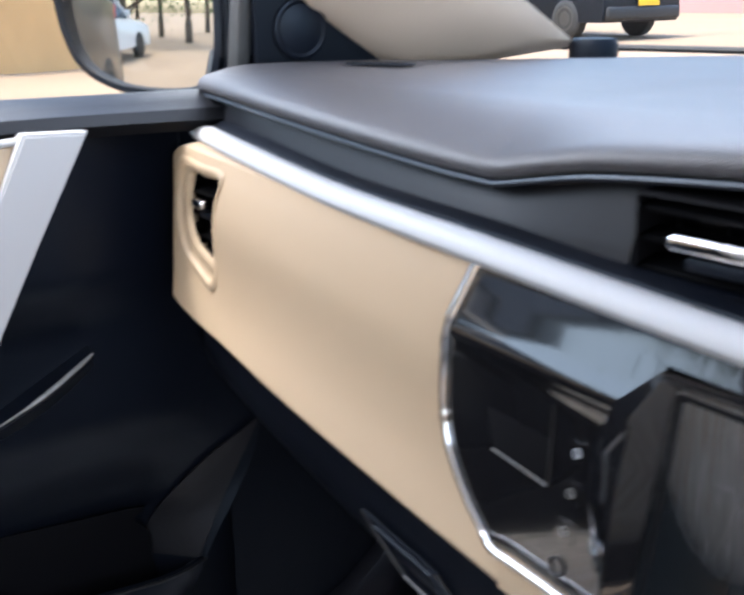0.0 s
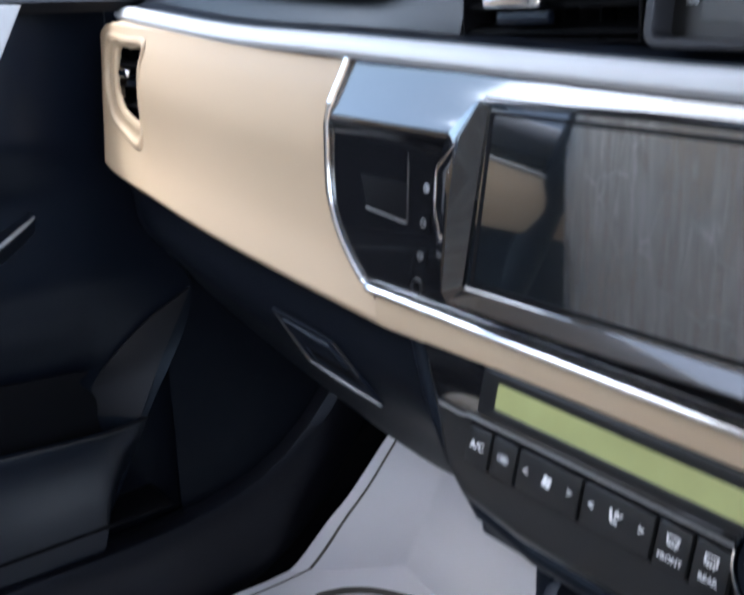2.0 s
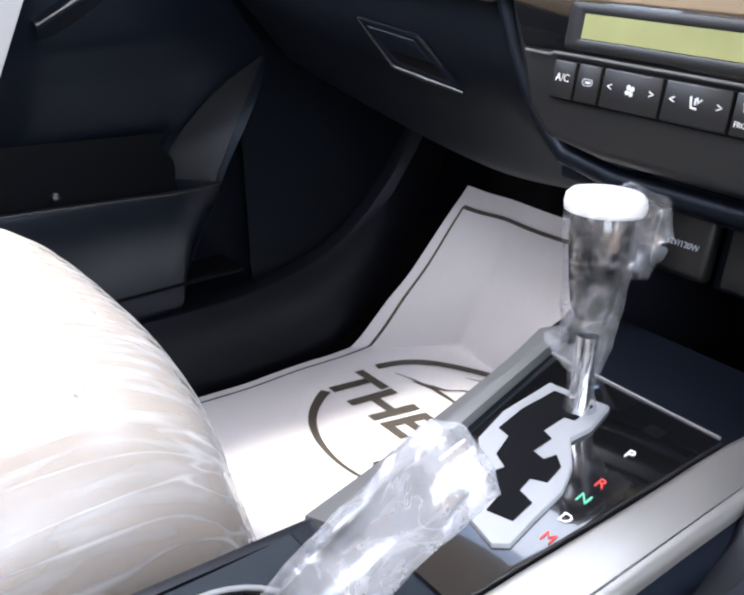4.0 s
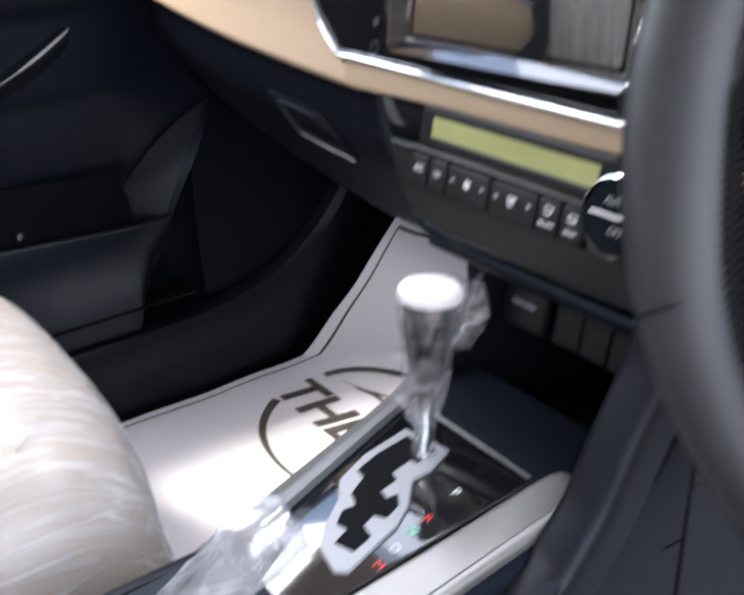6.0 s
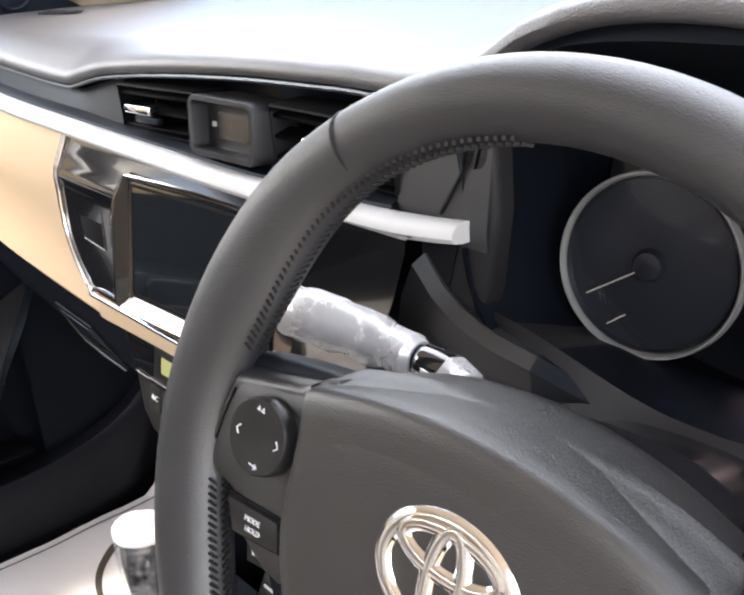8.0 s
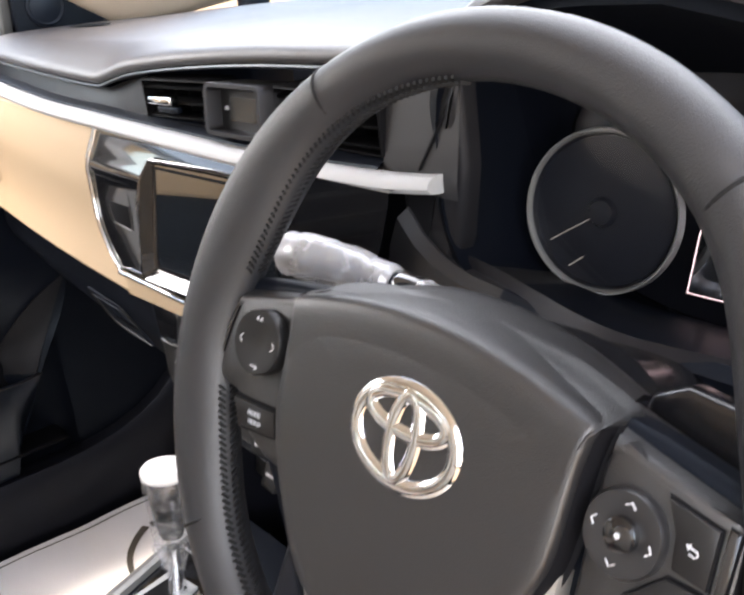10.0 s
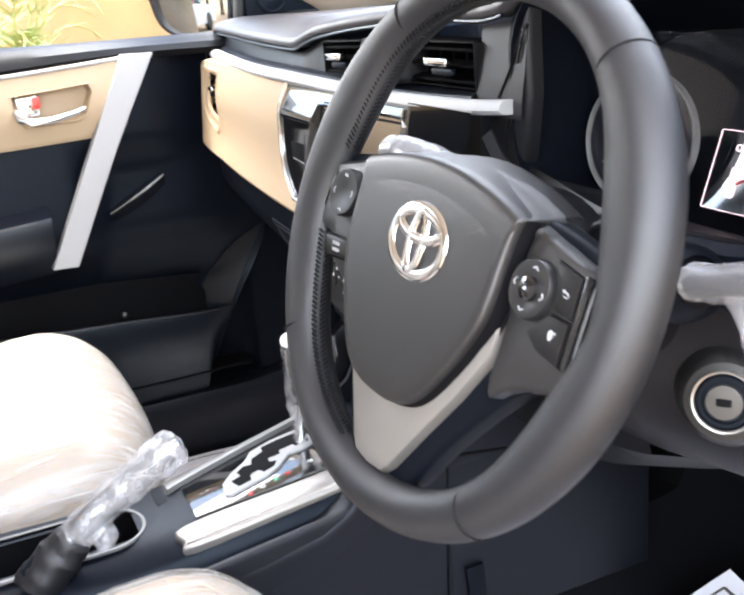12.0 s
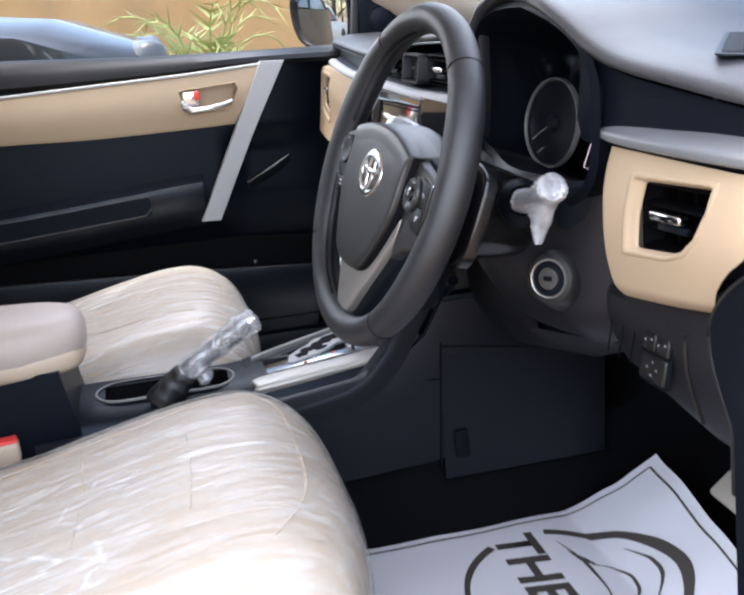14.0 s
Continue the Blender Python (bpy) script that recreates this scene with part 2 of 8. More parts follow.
M = dict(
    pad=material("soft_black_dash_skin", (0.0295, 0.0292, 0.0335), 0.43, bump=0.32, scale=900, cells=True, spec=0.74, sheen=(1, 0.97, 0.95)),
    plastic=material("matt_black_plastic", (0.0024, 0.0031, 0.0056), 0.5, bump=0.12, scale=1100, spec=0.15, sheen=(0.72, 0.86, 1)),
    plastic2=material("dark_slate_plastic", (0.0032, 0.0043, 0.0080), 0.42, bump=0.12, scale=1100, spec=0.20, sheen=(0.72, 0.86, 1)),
    edge=material("satin_black_trim", (0.0042, 0.0055, 0.0095), 0.34, bump=0.1, scale=1100, spec=0.45, sheen=(0.8, 0.9, 1)),
    keys=material("black_key_plastic", (0.0055, 0.0055, 0.006), 0.38, mottle=0.04, spec=0.4),
    rail_dark=material("dark_grey_key", (0.013, 0.013, 0.014), 0.3, mottle=0.04, spec=0.5),
    # pale grey that stands in for highlights on the armrest's edges
    edge_light_grey=material("painted_edge_highlight", (0.045, 0.047, 0.052), 0.35, mottle=0.3, spec=0.5, large=30),
    thread_tan=material("tan_seam", (0.47, 0.37, 0.265), 0.7),
    slate=material("charcoal_plastic", (0.0085, 0.0084, 0.0098), 0.44, bump=0.12, scale=1100, spec=0.3, sheen=(0.9, 0.92, 1)),
    fascia=material("satin_grey_fascia", (0.0042, 0.0048, 0.0068), 0.42, bump=0.10, scale=1100, spec=0.28),
    cheek=material("grained_grey_plastic", (0.0160, 0.0160, 0.0180), 0.44, bump=0.14, scale=1100, spec=0.45),
    flank=material("dark_navy_plastic", (0.0060, 0.0064, 0.0094), 0.42, bump=0.12, scale=1100, spec=0.26, sheen=(0.85, 0.9, 1)),
    shroud=material("satin_shroud_plastic", (0.0055, 0.0055, 0.0066), 0.24, mottle=0.05, spec=0.5),
    column=material("column_plastic", (0.0095, 0.0090, 0.0105), 0.42, bump=0.12, scale=1100, spec=0.36, sheen=(0.92, 0.92, 1)),
    panel_grey=material("dark_grey_panel", (0.0105, 0.0105, 0.0108), 0.40, bump=0.08, scale=1100, spec=0.4),
    lock_grey=material("dull_zinc", (0.065, 0.063, 0.06), 0.4, metal=0.4, mottle=0.05),
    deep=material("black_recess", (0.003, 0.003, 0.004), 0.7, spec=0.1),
    piano=material("gloss_black_lacquer", (0.006, 0.006, 0.007), 0.1, coat=1.0, mottle=0.02),
    silver=material("satin_silver_paint", (0.36, 0.365, 0.37), 0.62, metal=0.22, mottle=0.02, bump=0.03, scale=1500),
    grey_silver=material("grey_silver_paint", (0.24, 0.25, 0.265), 0.42, metal=0.6, mottle=0.02, bump=0.03, scale=1500),
    rail=material("grey_satin_plastic", (0.19, 0.19, 0.187), 0.4, metal=0.3, mottle=0.03),
    champagne=material("satin_champagne_paint", (0.36, 0.345, 0.32), 0.40, metal=0.75, mottle=0.03),
    chrome=material("chrome", (0.82, 0.83, 0.84), 0.08, metal=1.0, mottle=0.02),
    beige=material("beige_vinyl", (0.39, 0.295, 0.195), 0.48, bump=0.07, scale=1500, mottle=0.03, spec=0.4),
    leather=material("beige_leather", (0.42, 0.335, 0.25), 0.45, bump=0.15, scale=700, cells=True, mottle=0.05),
    lid_leather=material("pinkish_grey_leather", (0.385, 0.325, 0.285), 0.5, bump=0.12, scale=900, cells=True, mottle=0.05),
    grip=material("black_leather", (0.0068, 0.0073, 0.0094), 0.47, bump=0.22, scale=1600, cells=True, spec=0.62),
    hub=material("black_grained_airbag_skin", (0.0058, 0.0058, 0.0066), 0.40, bump=0.20, scale=1500, cells=True, spec=0.85),
    thread=material("black_thread", (0.0045, 0.0045, 0.005), 0.75, spec=0.25),
    screen=material("dark_display_glass", (0.008, 0.010, 0.012), 0.06, coat=1.0, mottle=0.05, spec=1.0, coat_ior=2.5),
    lcd=glowing("green_liquid_crystal", (0.5, 0.52, 0.20), 0.03, (0.25, 0.26, 0.11), 0.30),
    vane=material("black_vane", (0.0013, 0.0014, 0.0018), 0.5, spec=0.05),
    lcd_grey=material("unlit_clock_display", (0.022, 0.022, 0.021), 0.25, mottle=0.25, large=60),
    cap_white=material("white_plastic_cap", (0.80, 0.79, 0.78), 0.35, mottle=0.03),
    mark=material("white_print", (0.75, 0.75, 0.75), 0.5),
    grey_mark=material("grey_print", (0.35, 0.36, 0.38), 0.5),
    red=material("red_plastic", (0.65, 0.05, 0.04), 0.35),
    green=glowing("green_mark", (0.1, 0.8, 0.4), 0.05, (0.12, 0.42, 0.28)),
    paper=material("white_paper", (0.80, 0.79, 0.82), 0.6, bump=0.5, scale=26, mottle=0.03, large=9),
    ink=material("dark_brown_ink", (0.075, 0.065, 0.055), 0.6),
    carpet=material("black_carpet", (0.004, 0.004, 0.005), 0.95, bump=0.8, scale=700, mottle=0.3, spec=0.1),
    rubber=material("black_rubber", (0.02, 0.02, 0.02), 0.6),
    cloth=material("cream_headliner", (0.62, 0.56, 0.48), 0.9, bump=0.3, scale=900),
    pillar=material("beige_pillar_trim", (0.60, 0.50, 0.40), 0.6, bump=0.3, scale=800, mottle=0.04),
    mirror=material("mirror", (0.62, 0.63, 0.62), 0.0, metal=1.0, mottle=0.0),
    wrap=film("clear_wrap", 0.70, milk=0.74, scale=22, relief=0.003, crease=0.09),
    stalk_film=film("stalk_wrap", 0.56, milk=0.76, rough=0.2, scale=18, relief=0.003, crease=0.08, vary=0.7),
    loose_film=film("loose_wrap", 0.70, milk=0.74, rough=0.22, scale=15, relief=0.003, vary=0.7, crease=0.08),
    lever_film=film("lever_wrap", 0.91, milk=0.58, rough=0.14, scale=30, relief=0.002, crease=0.20, vary=0.6),
    seat_film=drawn_film("seat_wrap", (1.0, 0.07, 0.25), 8, 130.0, 0.22, 0.46, 0.0007),
    pulled_film=drawn_film("seat_wrap_pulled", (0.9, 0.09, 0.3), -22, 150.0, 0.06, 0.36, 0.0011),
    glass=pane_material("window_glass", (0.93, 0.95, 0.94), 0.05),
    lens=pane_material("cluster_lens", (0.84, 0.84, 0.86), 0.035),
    pink_line=glowing("lit_display_line", (1.0, 0.75, 0.85), 0.35),
    night=material("dark_meter_face", (0.010, 0.011, 0.015), 0.3),
    needle=glowing("pale_needle", (0.8, 0.75, 0.7), 0.02, (0.16, 0.15, 0.14)),
    sand=material("sandy_ground", (0.29, 0.205, 0.128), 0.95, bump=0.8, scale=5, mottle=0.22, large=0.5, detail=8),
    wall=material("ochre_plaster", (0.55, 0.335, 0.145), 0.9, bump=0.6, scale=6, mottle=0.42, large=0.9, detail=8, stretch=(1, 1, 0.5)),
    pink=material("pink_paint", (0.42, 0.235, 0.215), 0.8, mottle=0.12, large=1.0),
    stone=material("pale_concrete", (0.40, 0.36, 0.30), 0.9, bump=0.5, scale=8, mottle=0.15, large=2),
    white_paint=material("white_car_paint", (0.78, 0.78, 0.76), 0.25, coat=1.0, mottle=0.02),
    black_paint=material("black_car_paint", (0.008, 0.010, 0.014), 0.4, spec=0.2),
    grey_paint=material("grey_car_paint", (0.026, 0.027, 0.028), 0.3, spec=0.4, coat=0.6),
    dark_glass=material("tinted_glass", (0.015, 0.018, 0.018), 0.05, coat=1.0),
    yellow=material("yellow_plate", (0.85, 0.50, 0.02), 0.5),
    lamp=material("clear_lamp", (0.12, 0.12, 0.12), 0.35, coat=0.2),
    bark=material("bark", (0.10, 0.075, 0.05), 0.9, bump=0.8, scale=30, mottle=0.3),
    leaf=material("leaf", (0.075, 0.12, 0.03), 0.55, mottle=0.45, large=2.5),
    frond=material("frond", (0.30, 0.34, 0.10), 0.55, mottle=0.35, large=8),
)


# ---- building helpers ----
def part(name, bm, mat, parent=None, label="", at=None, sharp=38):
    """Links a bmesh as one mesh object, under a thing or a part."""
    bmesh.ops.recalc_face_normals(bm, faces=bm.faces)
    me = bpy.data.meshes.new(name)
    bm.to_mesh(me)
    bm.free()
    me.materials.append(mat)
    me.polygons.foreach_set("use_smooth", [True] * len(me.polygons))
    me.set_sharp_from_angle(angle=radians(sharp))
    ob = new(name, me)
    ob.parent = parent
    if at is not None:
        ob.matrix_local = at
    return tagged(ob, label)


def thing(name, label, category, at=None, group="", kind=""):
    ob = new(name)
    ob.empty_display_size = 0.05
    if at is not None:
        ob.matrix_world = at
    return tagged(ob, label, category, group, kind)


def row_of(values):
    return Vector(values) if len(values) > 1 else tuple(values)


def spline(x, pts):
    """Smooth one-dimensional curve through (x, value...) rows."""
    if x <= pts[0][0]:
        return row_of(pts[0][1:])
    for i in range(len(pts) - 1):
        if x <= pts[i + 1][0]:
            a, b = pts[i], pts[i + 1]
            t = (x - a[0]) / (b[0] - a[0])
            p0, p3 = pts[max(i - 1, 0)], pts[min(i + 2, len(pts) - 1)]
            h = b[0] - a[0]
            out = []
            for k in range(1, len(a)):
                def slope(p, q):
                    return (q[k] - p[k]) / (q[0] - p[0]) if q[0] > p[0] else 0.0
                s = slope(a, b)
                m0 = 0.5 * (slope(p0, a) + s) if i > 0 else s
                m1 = 0.5 * (slope(b, p3) + s) if i + 2 < len(pts) else s
                if s == 0 or m0 * s < 0:
                    m0 = 0
                if s == 0 or m1 * s < 0:
                    m1 = 0
                out.append((2 * t**3 - 3 * t**2 + 1) * a[k] + (t**3 - 2 * t**2 + t) * h * m0 + (3 * t**2 - 2 * t**3) * b[k] + (t**3 - t**2) * h * m1)
            return row_of(out)
    return row_of(pts[-1][1:])


def grid(rows, close=False, skip=None):
    """A bmesh from rows of points; skip(point) leaves a face out."""
    bm = bmesh.new()
    vs = [[bm.verts.new(p) for p in r] for r in rows]
    for i in range(len(vs) - 1):
        m = len(vs[i])
        for j in range(m if close else m - 1):
            q = [vs[i][j], vs[i][(j + 1) % m], vs[i + 1][(j + 1) % m], vs[i + 1][j]]
            if skip and skip((q[0].co + q[2].co) / 2):
                continue
            bm.faces.new(q)
    return bm


def loft(sections, caps=True):
    """A closed skin over closed sections."""
    bm = grid(sections, close=True)
    bm.verts.ensure_lookup_table()
    if caps:
        m, k = len(sections[0]), len(sections)
        bm.faces.new([bm.verts[j] for j in range(m)])
        bm.faces.new([bm.verts[(k - 1) * m + j] for j in reversed(range(m))])
    return bm


def thick(bm, depth):
    bmesh.ops.recalc_face_normals(bm, faces=bm.faces)
    bmesh.ops.solidify(bm, geom=bm.faces[:], thickness=depth)
    return bm


def block(size, bevel=0.002, seg=2, m=None):
    bm = bmesh.new()
    bmesh.ops.create_cube(bm, size=1)
    bmesh.ops.scale(bm, vec=size, verts=bm.verts)
    if bevel:
        bmesh.ops.bevel(bm, geom=bm.edges[:], offset=min(bevel, min(size) * 0.49), segments=seg, affect="EDGES", profile=0.5)
    if m is not None:
        bmesh.ops.transform(bm, matrix=m, verts=bm.verts)
    return bm


def plate(outline, depth, bevel=0.001, seg=2, m=None):
    """A flat plate of that outline in x and y, rising along z by depth, its upper edge rounded."""
    bm = bmesh.new()
    f = bm.faces.new([bm.verts.new((x, y, 0)) for x, y in outline])
    bmesh.ops.recalc_face_normals(bm, faces=bm.faces)
    if f.normal.z < 0:
        f.normal_flip()
    top = bmesh.ops.extrude_face_region(bm, geom=[f])
    vs = [g for g in top["geom"] if isinstance(g, bmesh.types.BMVert)]
    bmesh.ops.translate(bm, vec=(0, 0, depth), verts=vs)
    if bevel:
        edges = [e for e in bm.edges if all(v.co.z > depth * 0.5 for v in e.verts)]
        bmesh.ops.bevel(bm, geom=edges, offset=bevel, segments=seg, affect="EDGES", profile=0.5)
    if m is not None:
        bmesh.ops.transform(bm, matrix=m, verts=bm.verts)
    return bm


def rounded(w, h, r, n=5, cx=0.0, cy=0.0):
    """A rectangle's outline with rounded corners."""
    out = []
    for sx, sy, a0 in ((1, 1, 0), (-1, 1, 90), (-1, -1, 180), (1, -1, 270)):
        for k in range(n + 1):
            a = radians(a0 + 90 * k / n)
            out.append((cx + sx * (w / 2 - r) + r * math.cos(a), cy + sy * (h / 2 - r) + r * math.sin(a)))
    return out


def ring(outline, inner, depth, m=None, back=0.0):
    """A frame between two outlines of as many points."""
    n = len(outline)
    rows = [[(x, y, back) for x, y in outline], [(x, y, depth * 0.8) for x, y in outline],
            [(x * 0.85 + a * 0.15, y * 0.85 + b * 0.15, depth) for (x, y), (a, b) in zip(outline, inner)],
            [(x * 0.15 + a * 0.85, y * 0.15 + b * 0.85, depth) for (x, y), (a, b) in zip(outline, inner)],
            [(a, b, depth * 0.8) for a, b in inner], [(a, b, back) for a, b in inner]]
    bm = grid(rows + [rows[0]], close=True)
    bmesh.ops.remove_doubles(bm, verts=bm.verts, dist=1e-6)
    if m is not None:
        bmesh.ops.transform(bm, matrix=m, verts=bm.verts)
    return bm


def tube(path, radius, n=12, caps=True, flat=1.0, up=(0, 0, 1)):
    """A round bar along a path; radius is a number or one for each point."""
    path = [Vector(p) for p in path]
    rad = radius if isinstance(radius, (list, tuple)) else [radius] * len(path)
    if len(rad) != len(path):
        rad = [float(np.interp(i / (len(path) - 1), np.linspace(0, 1, len(rad)), rad)) for i in range(len(path))]
    rows = []
    for i, p in enumerate(path):
        d = (path[min(i + 1, len(path) - 1)] - path[max(i - 1, 0)]).normalized()
        s = d.cross(Vector(up))
        s = s.normalized() if s.length > 1e-4 else d.orthogonal().normalized()
        u = s.cross(d)
        rows.append([p + rad[i] * (math.cos(2 * math.pi * k / n) * s + flat * math.sin(2 * math.pi * k / n) * u) for k in range(n)])
    return loft(rows, caps)


def lathe(profile, n=32, m=None):
    """Turned about z from rows of radius and height."""
    bm = grid([[(r * math.cos(2 * math.pi * k / n), r * math.sin(2 * math.pi * k / n), z) for k in range(n)] for r, z in profile], close=True)
    bmesh.ops.remove_doubles(bm, verts=bm.verts, dist=1e-6)
    if m is not None:
        bmesh.ops.transform(bm, matrix=m, verts=bm.verts)
    return bm


def lerp(a, b, t):
    return a + (b - a) * t


def facing(place, right=(1, 0, 0), up=(0, 0, 1)):
    """Local x, y, z to right, up, and out of the face towards the rear."""
    x = Vector(right).normalized()
    y = (Vector(up) - Vector(up).dot(x) * x).normalized()
    z = x.cross(y)
    return Matrix.Translation(place) @ Matrix((x, y, z)).transposed().to_4x4()


def smooth_outline(points, n=6):
    """Rounds a closed outline by a closed Catmull-Rom curve."""
    out, k = [], len(points)
    for i in range(k):
        p0, p1, p2, p3 = (Vector(points[(i + d) % k]) for d in (-1, 0, 1, 2))
        for j in range(n):
            t = j / n
            q = 0.5 * (2 * p1 + (p2 - p0) * t + (2 * p0 - 5 * p1 + 4 * p2 - p3) * t * t + (3 * p1 - p0 - 3 * p2 + p3) * t**3)
            out.append((q.x, q.y))
    return out


def letters(name, text, size, mat, parent, m, depth=0.0003, shear=0.0, bold=0.0):
    cu = bpy.data.curves.new(name, "FONT")
    cu.body, cu.size, cu.extrude, cu.align_x, cu.align_y, cu.shear, cu.offset = text, size, depth, "CENTER", "CENTER", shear, bold
    cu.materials.append(mat)
    cu.resolution_u = 3
    tmp = new("text", cu)
    me = bpy.data.meshes.new_from_object(tmp.evaluated_get(bpy.context.evaluated_depsgraph_get()))
    bpy.data.objects.remove(tmp)
    bpy.data.curves.remove(cu)
    ob = new(name, me)
    ob.parent = parent
    ob.matrix_local = m
    return ob


# ---- dashboard ----
# rear lower edge of the padded top: x, y, z, and how far its crest stands above it
PAD_EDGE = [(-0.705, 0.180, 0.756, 0.022), (-0.60, 0.174, 0.7525, 0.026), (-0.45, 0.168, 0.7465, 0.032), (-0.325, 0.166, 0.7425, 0.038), (-0.298, 0.166, 0.7425, 0.038),
            (-0.27, 0.166, 0.748, 0.034), (-0.23, 0.165, 0.756, 0.027), (-0.18, 0.165, 0.762, 0.023), (-0.10, 0.165, 0.769, 0.020), (0.0, 0.165, 0.775, 0.018),
            (0.10, 0.165, 0.778, 0.016), (0.19, 0.165, 0.781, 0.015), (0.22, 0.165, 0.792, 0.013), (0.25, 0.163, 0.809, 0.012), (0.29, 0.161, 0.821, 0.012),
            (0.335, 0.160, 0.825, 0.012), (0.39, 0.161, 0.821, 0.012), (0.44, 0.163, 0.809, 0.013), (0.48, 0.166, 0.793, 0.015), (0.515, 0.170, 0.776, 0.018),
            (0.55, 0.173, 0.764, 0.021), (0.59, 0.175, 0.757, 0.023), (0.66, 0.178, 0.750, 0.024), (0.715, 0.182, 0.744, 0.024), (0.79, 0.190, 0.736, 0.022)]
# top of the dashboard well forward of the edge: x, z
DECK = [(-0.705, 0.772), (-0.60, 0.782), (-0.3, 0.790), (0.0, 0.797), (0.25, 0.803), (0.40, 0.803), (0.5, 0.790), (0.6, 0.774), (0.715, 0.766), (0.79, 0.762)]


def pad_section(x):
    y, z, h = spline(x, PAD_EDGE)
    z, h = z + 0.0065, h - 0.0065
    d = spline(x, DECK)[0]
    crest = z + h
    far = 0.62 + 0.10 * (1 - (x / 0.72) ** 2)
    rows = [(y + 0.05, z - 0.006), (y + 0.010, z - 0.006), (y + 0.002, z - 0.004), (y, z), (y + 0.002, z + 0.005), (y + 0.007, z + 0.0085)]
    for t in (0.25, 0.5, 0.75, 0.9, 1.0):
        rows.append((y + 0.007 + 0.045 * t, lerp(z + 0.0085, crest, math.sin(t * math.pi / 2))))
    y0 = y + 0.052
    for t in (0.12, 0.3, 0.5, 0.7, 0.85, 1.0):
        s = t * t * (3 - 2 * t)
        rows.append((lerp(y0, far, t), lerp(crest, d - 0.012 * t, s)))
    rows.append((far + 0.02, d - 0.04))
    return [Vector((x, a, b)) for a, b in rows]


# outline of the head unit towards the passenger, and the section of its face: z, x and z, y
EDGE_X = [(0.555, -0.232), (0.562, -0.247), (0.582, -0.273), (0.607, -0.2910), (0.642, -0.2970), (0.672, -0.2940), (0.702, -0.286)]


def face_y(z):
    return spline(z, [(0.555, 0.1335), (0.60, 0.1375), (0.64, 0.1405), (0.656, 0.1408), (0.661, 0.1400), (0.665, 0.1388), (0.669, 0.1392), (0.675, 0.1420), (0.702, 0.1530)])[0]


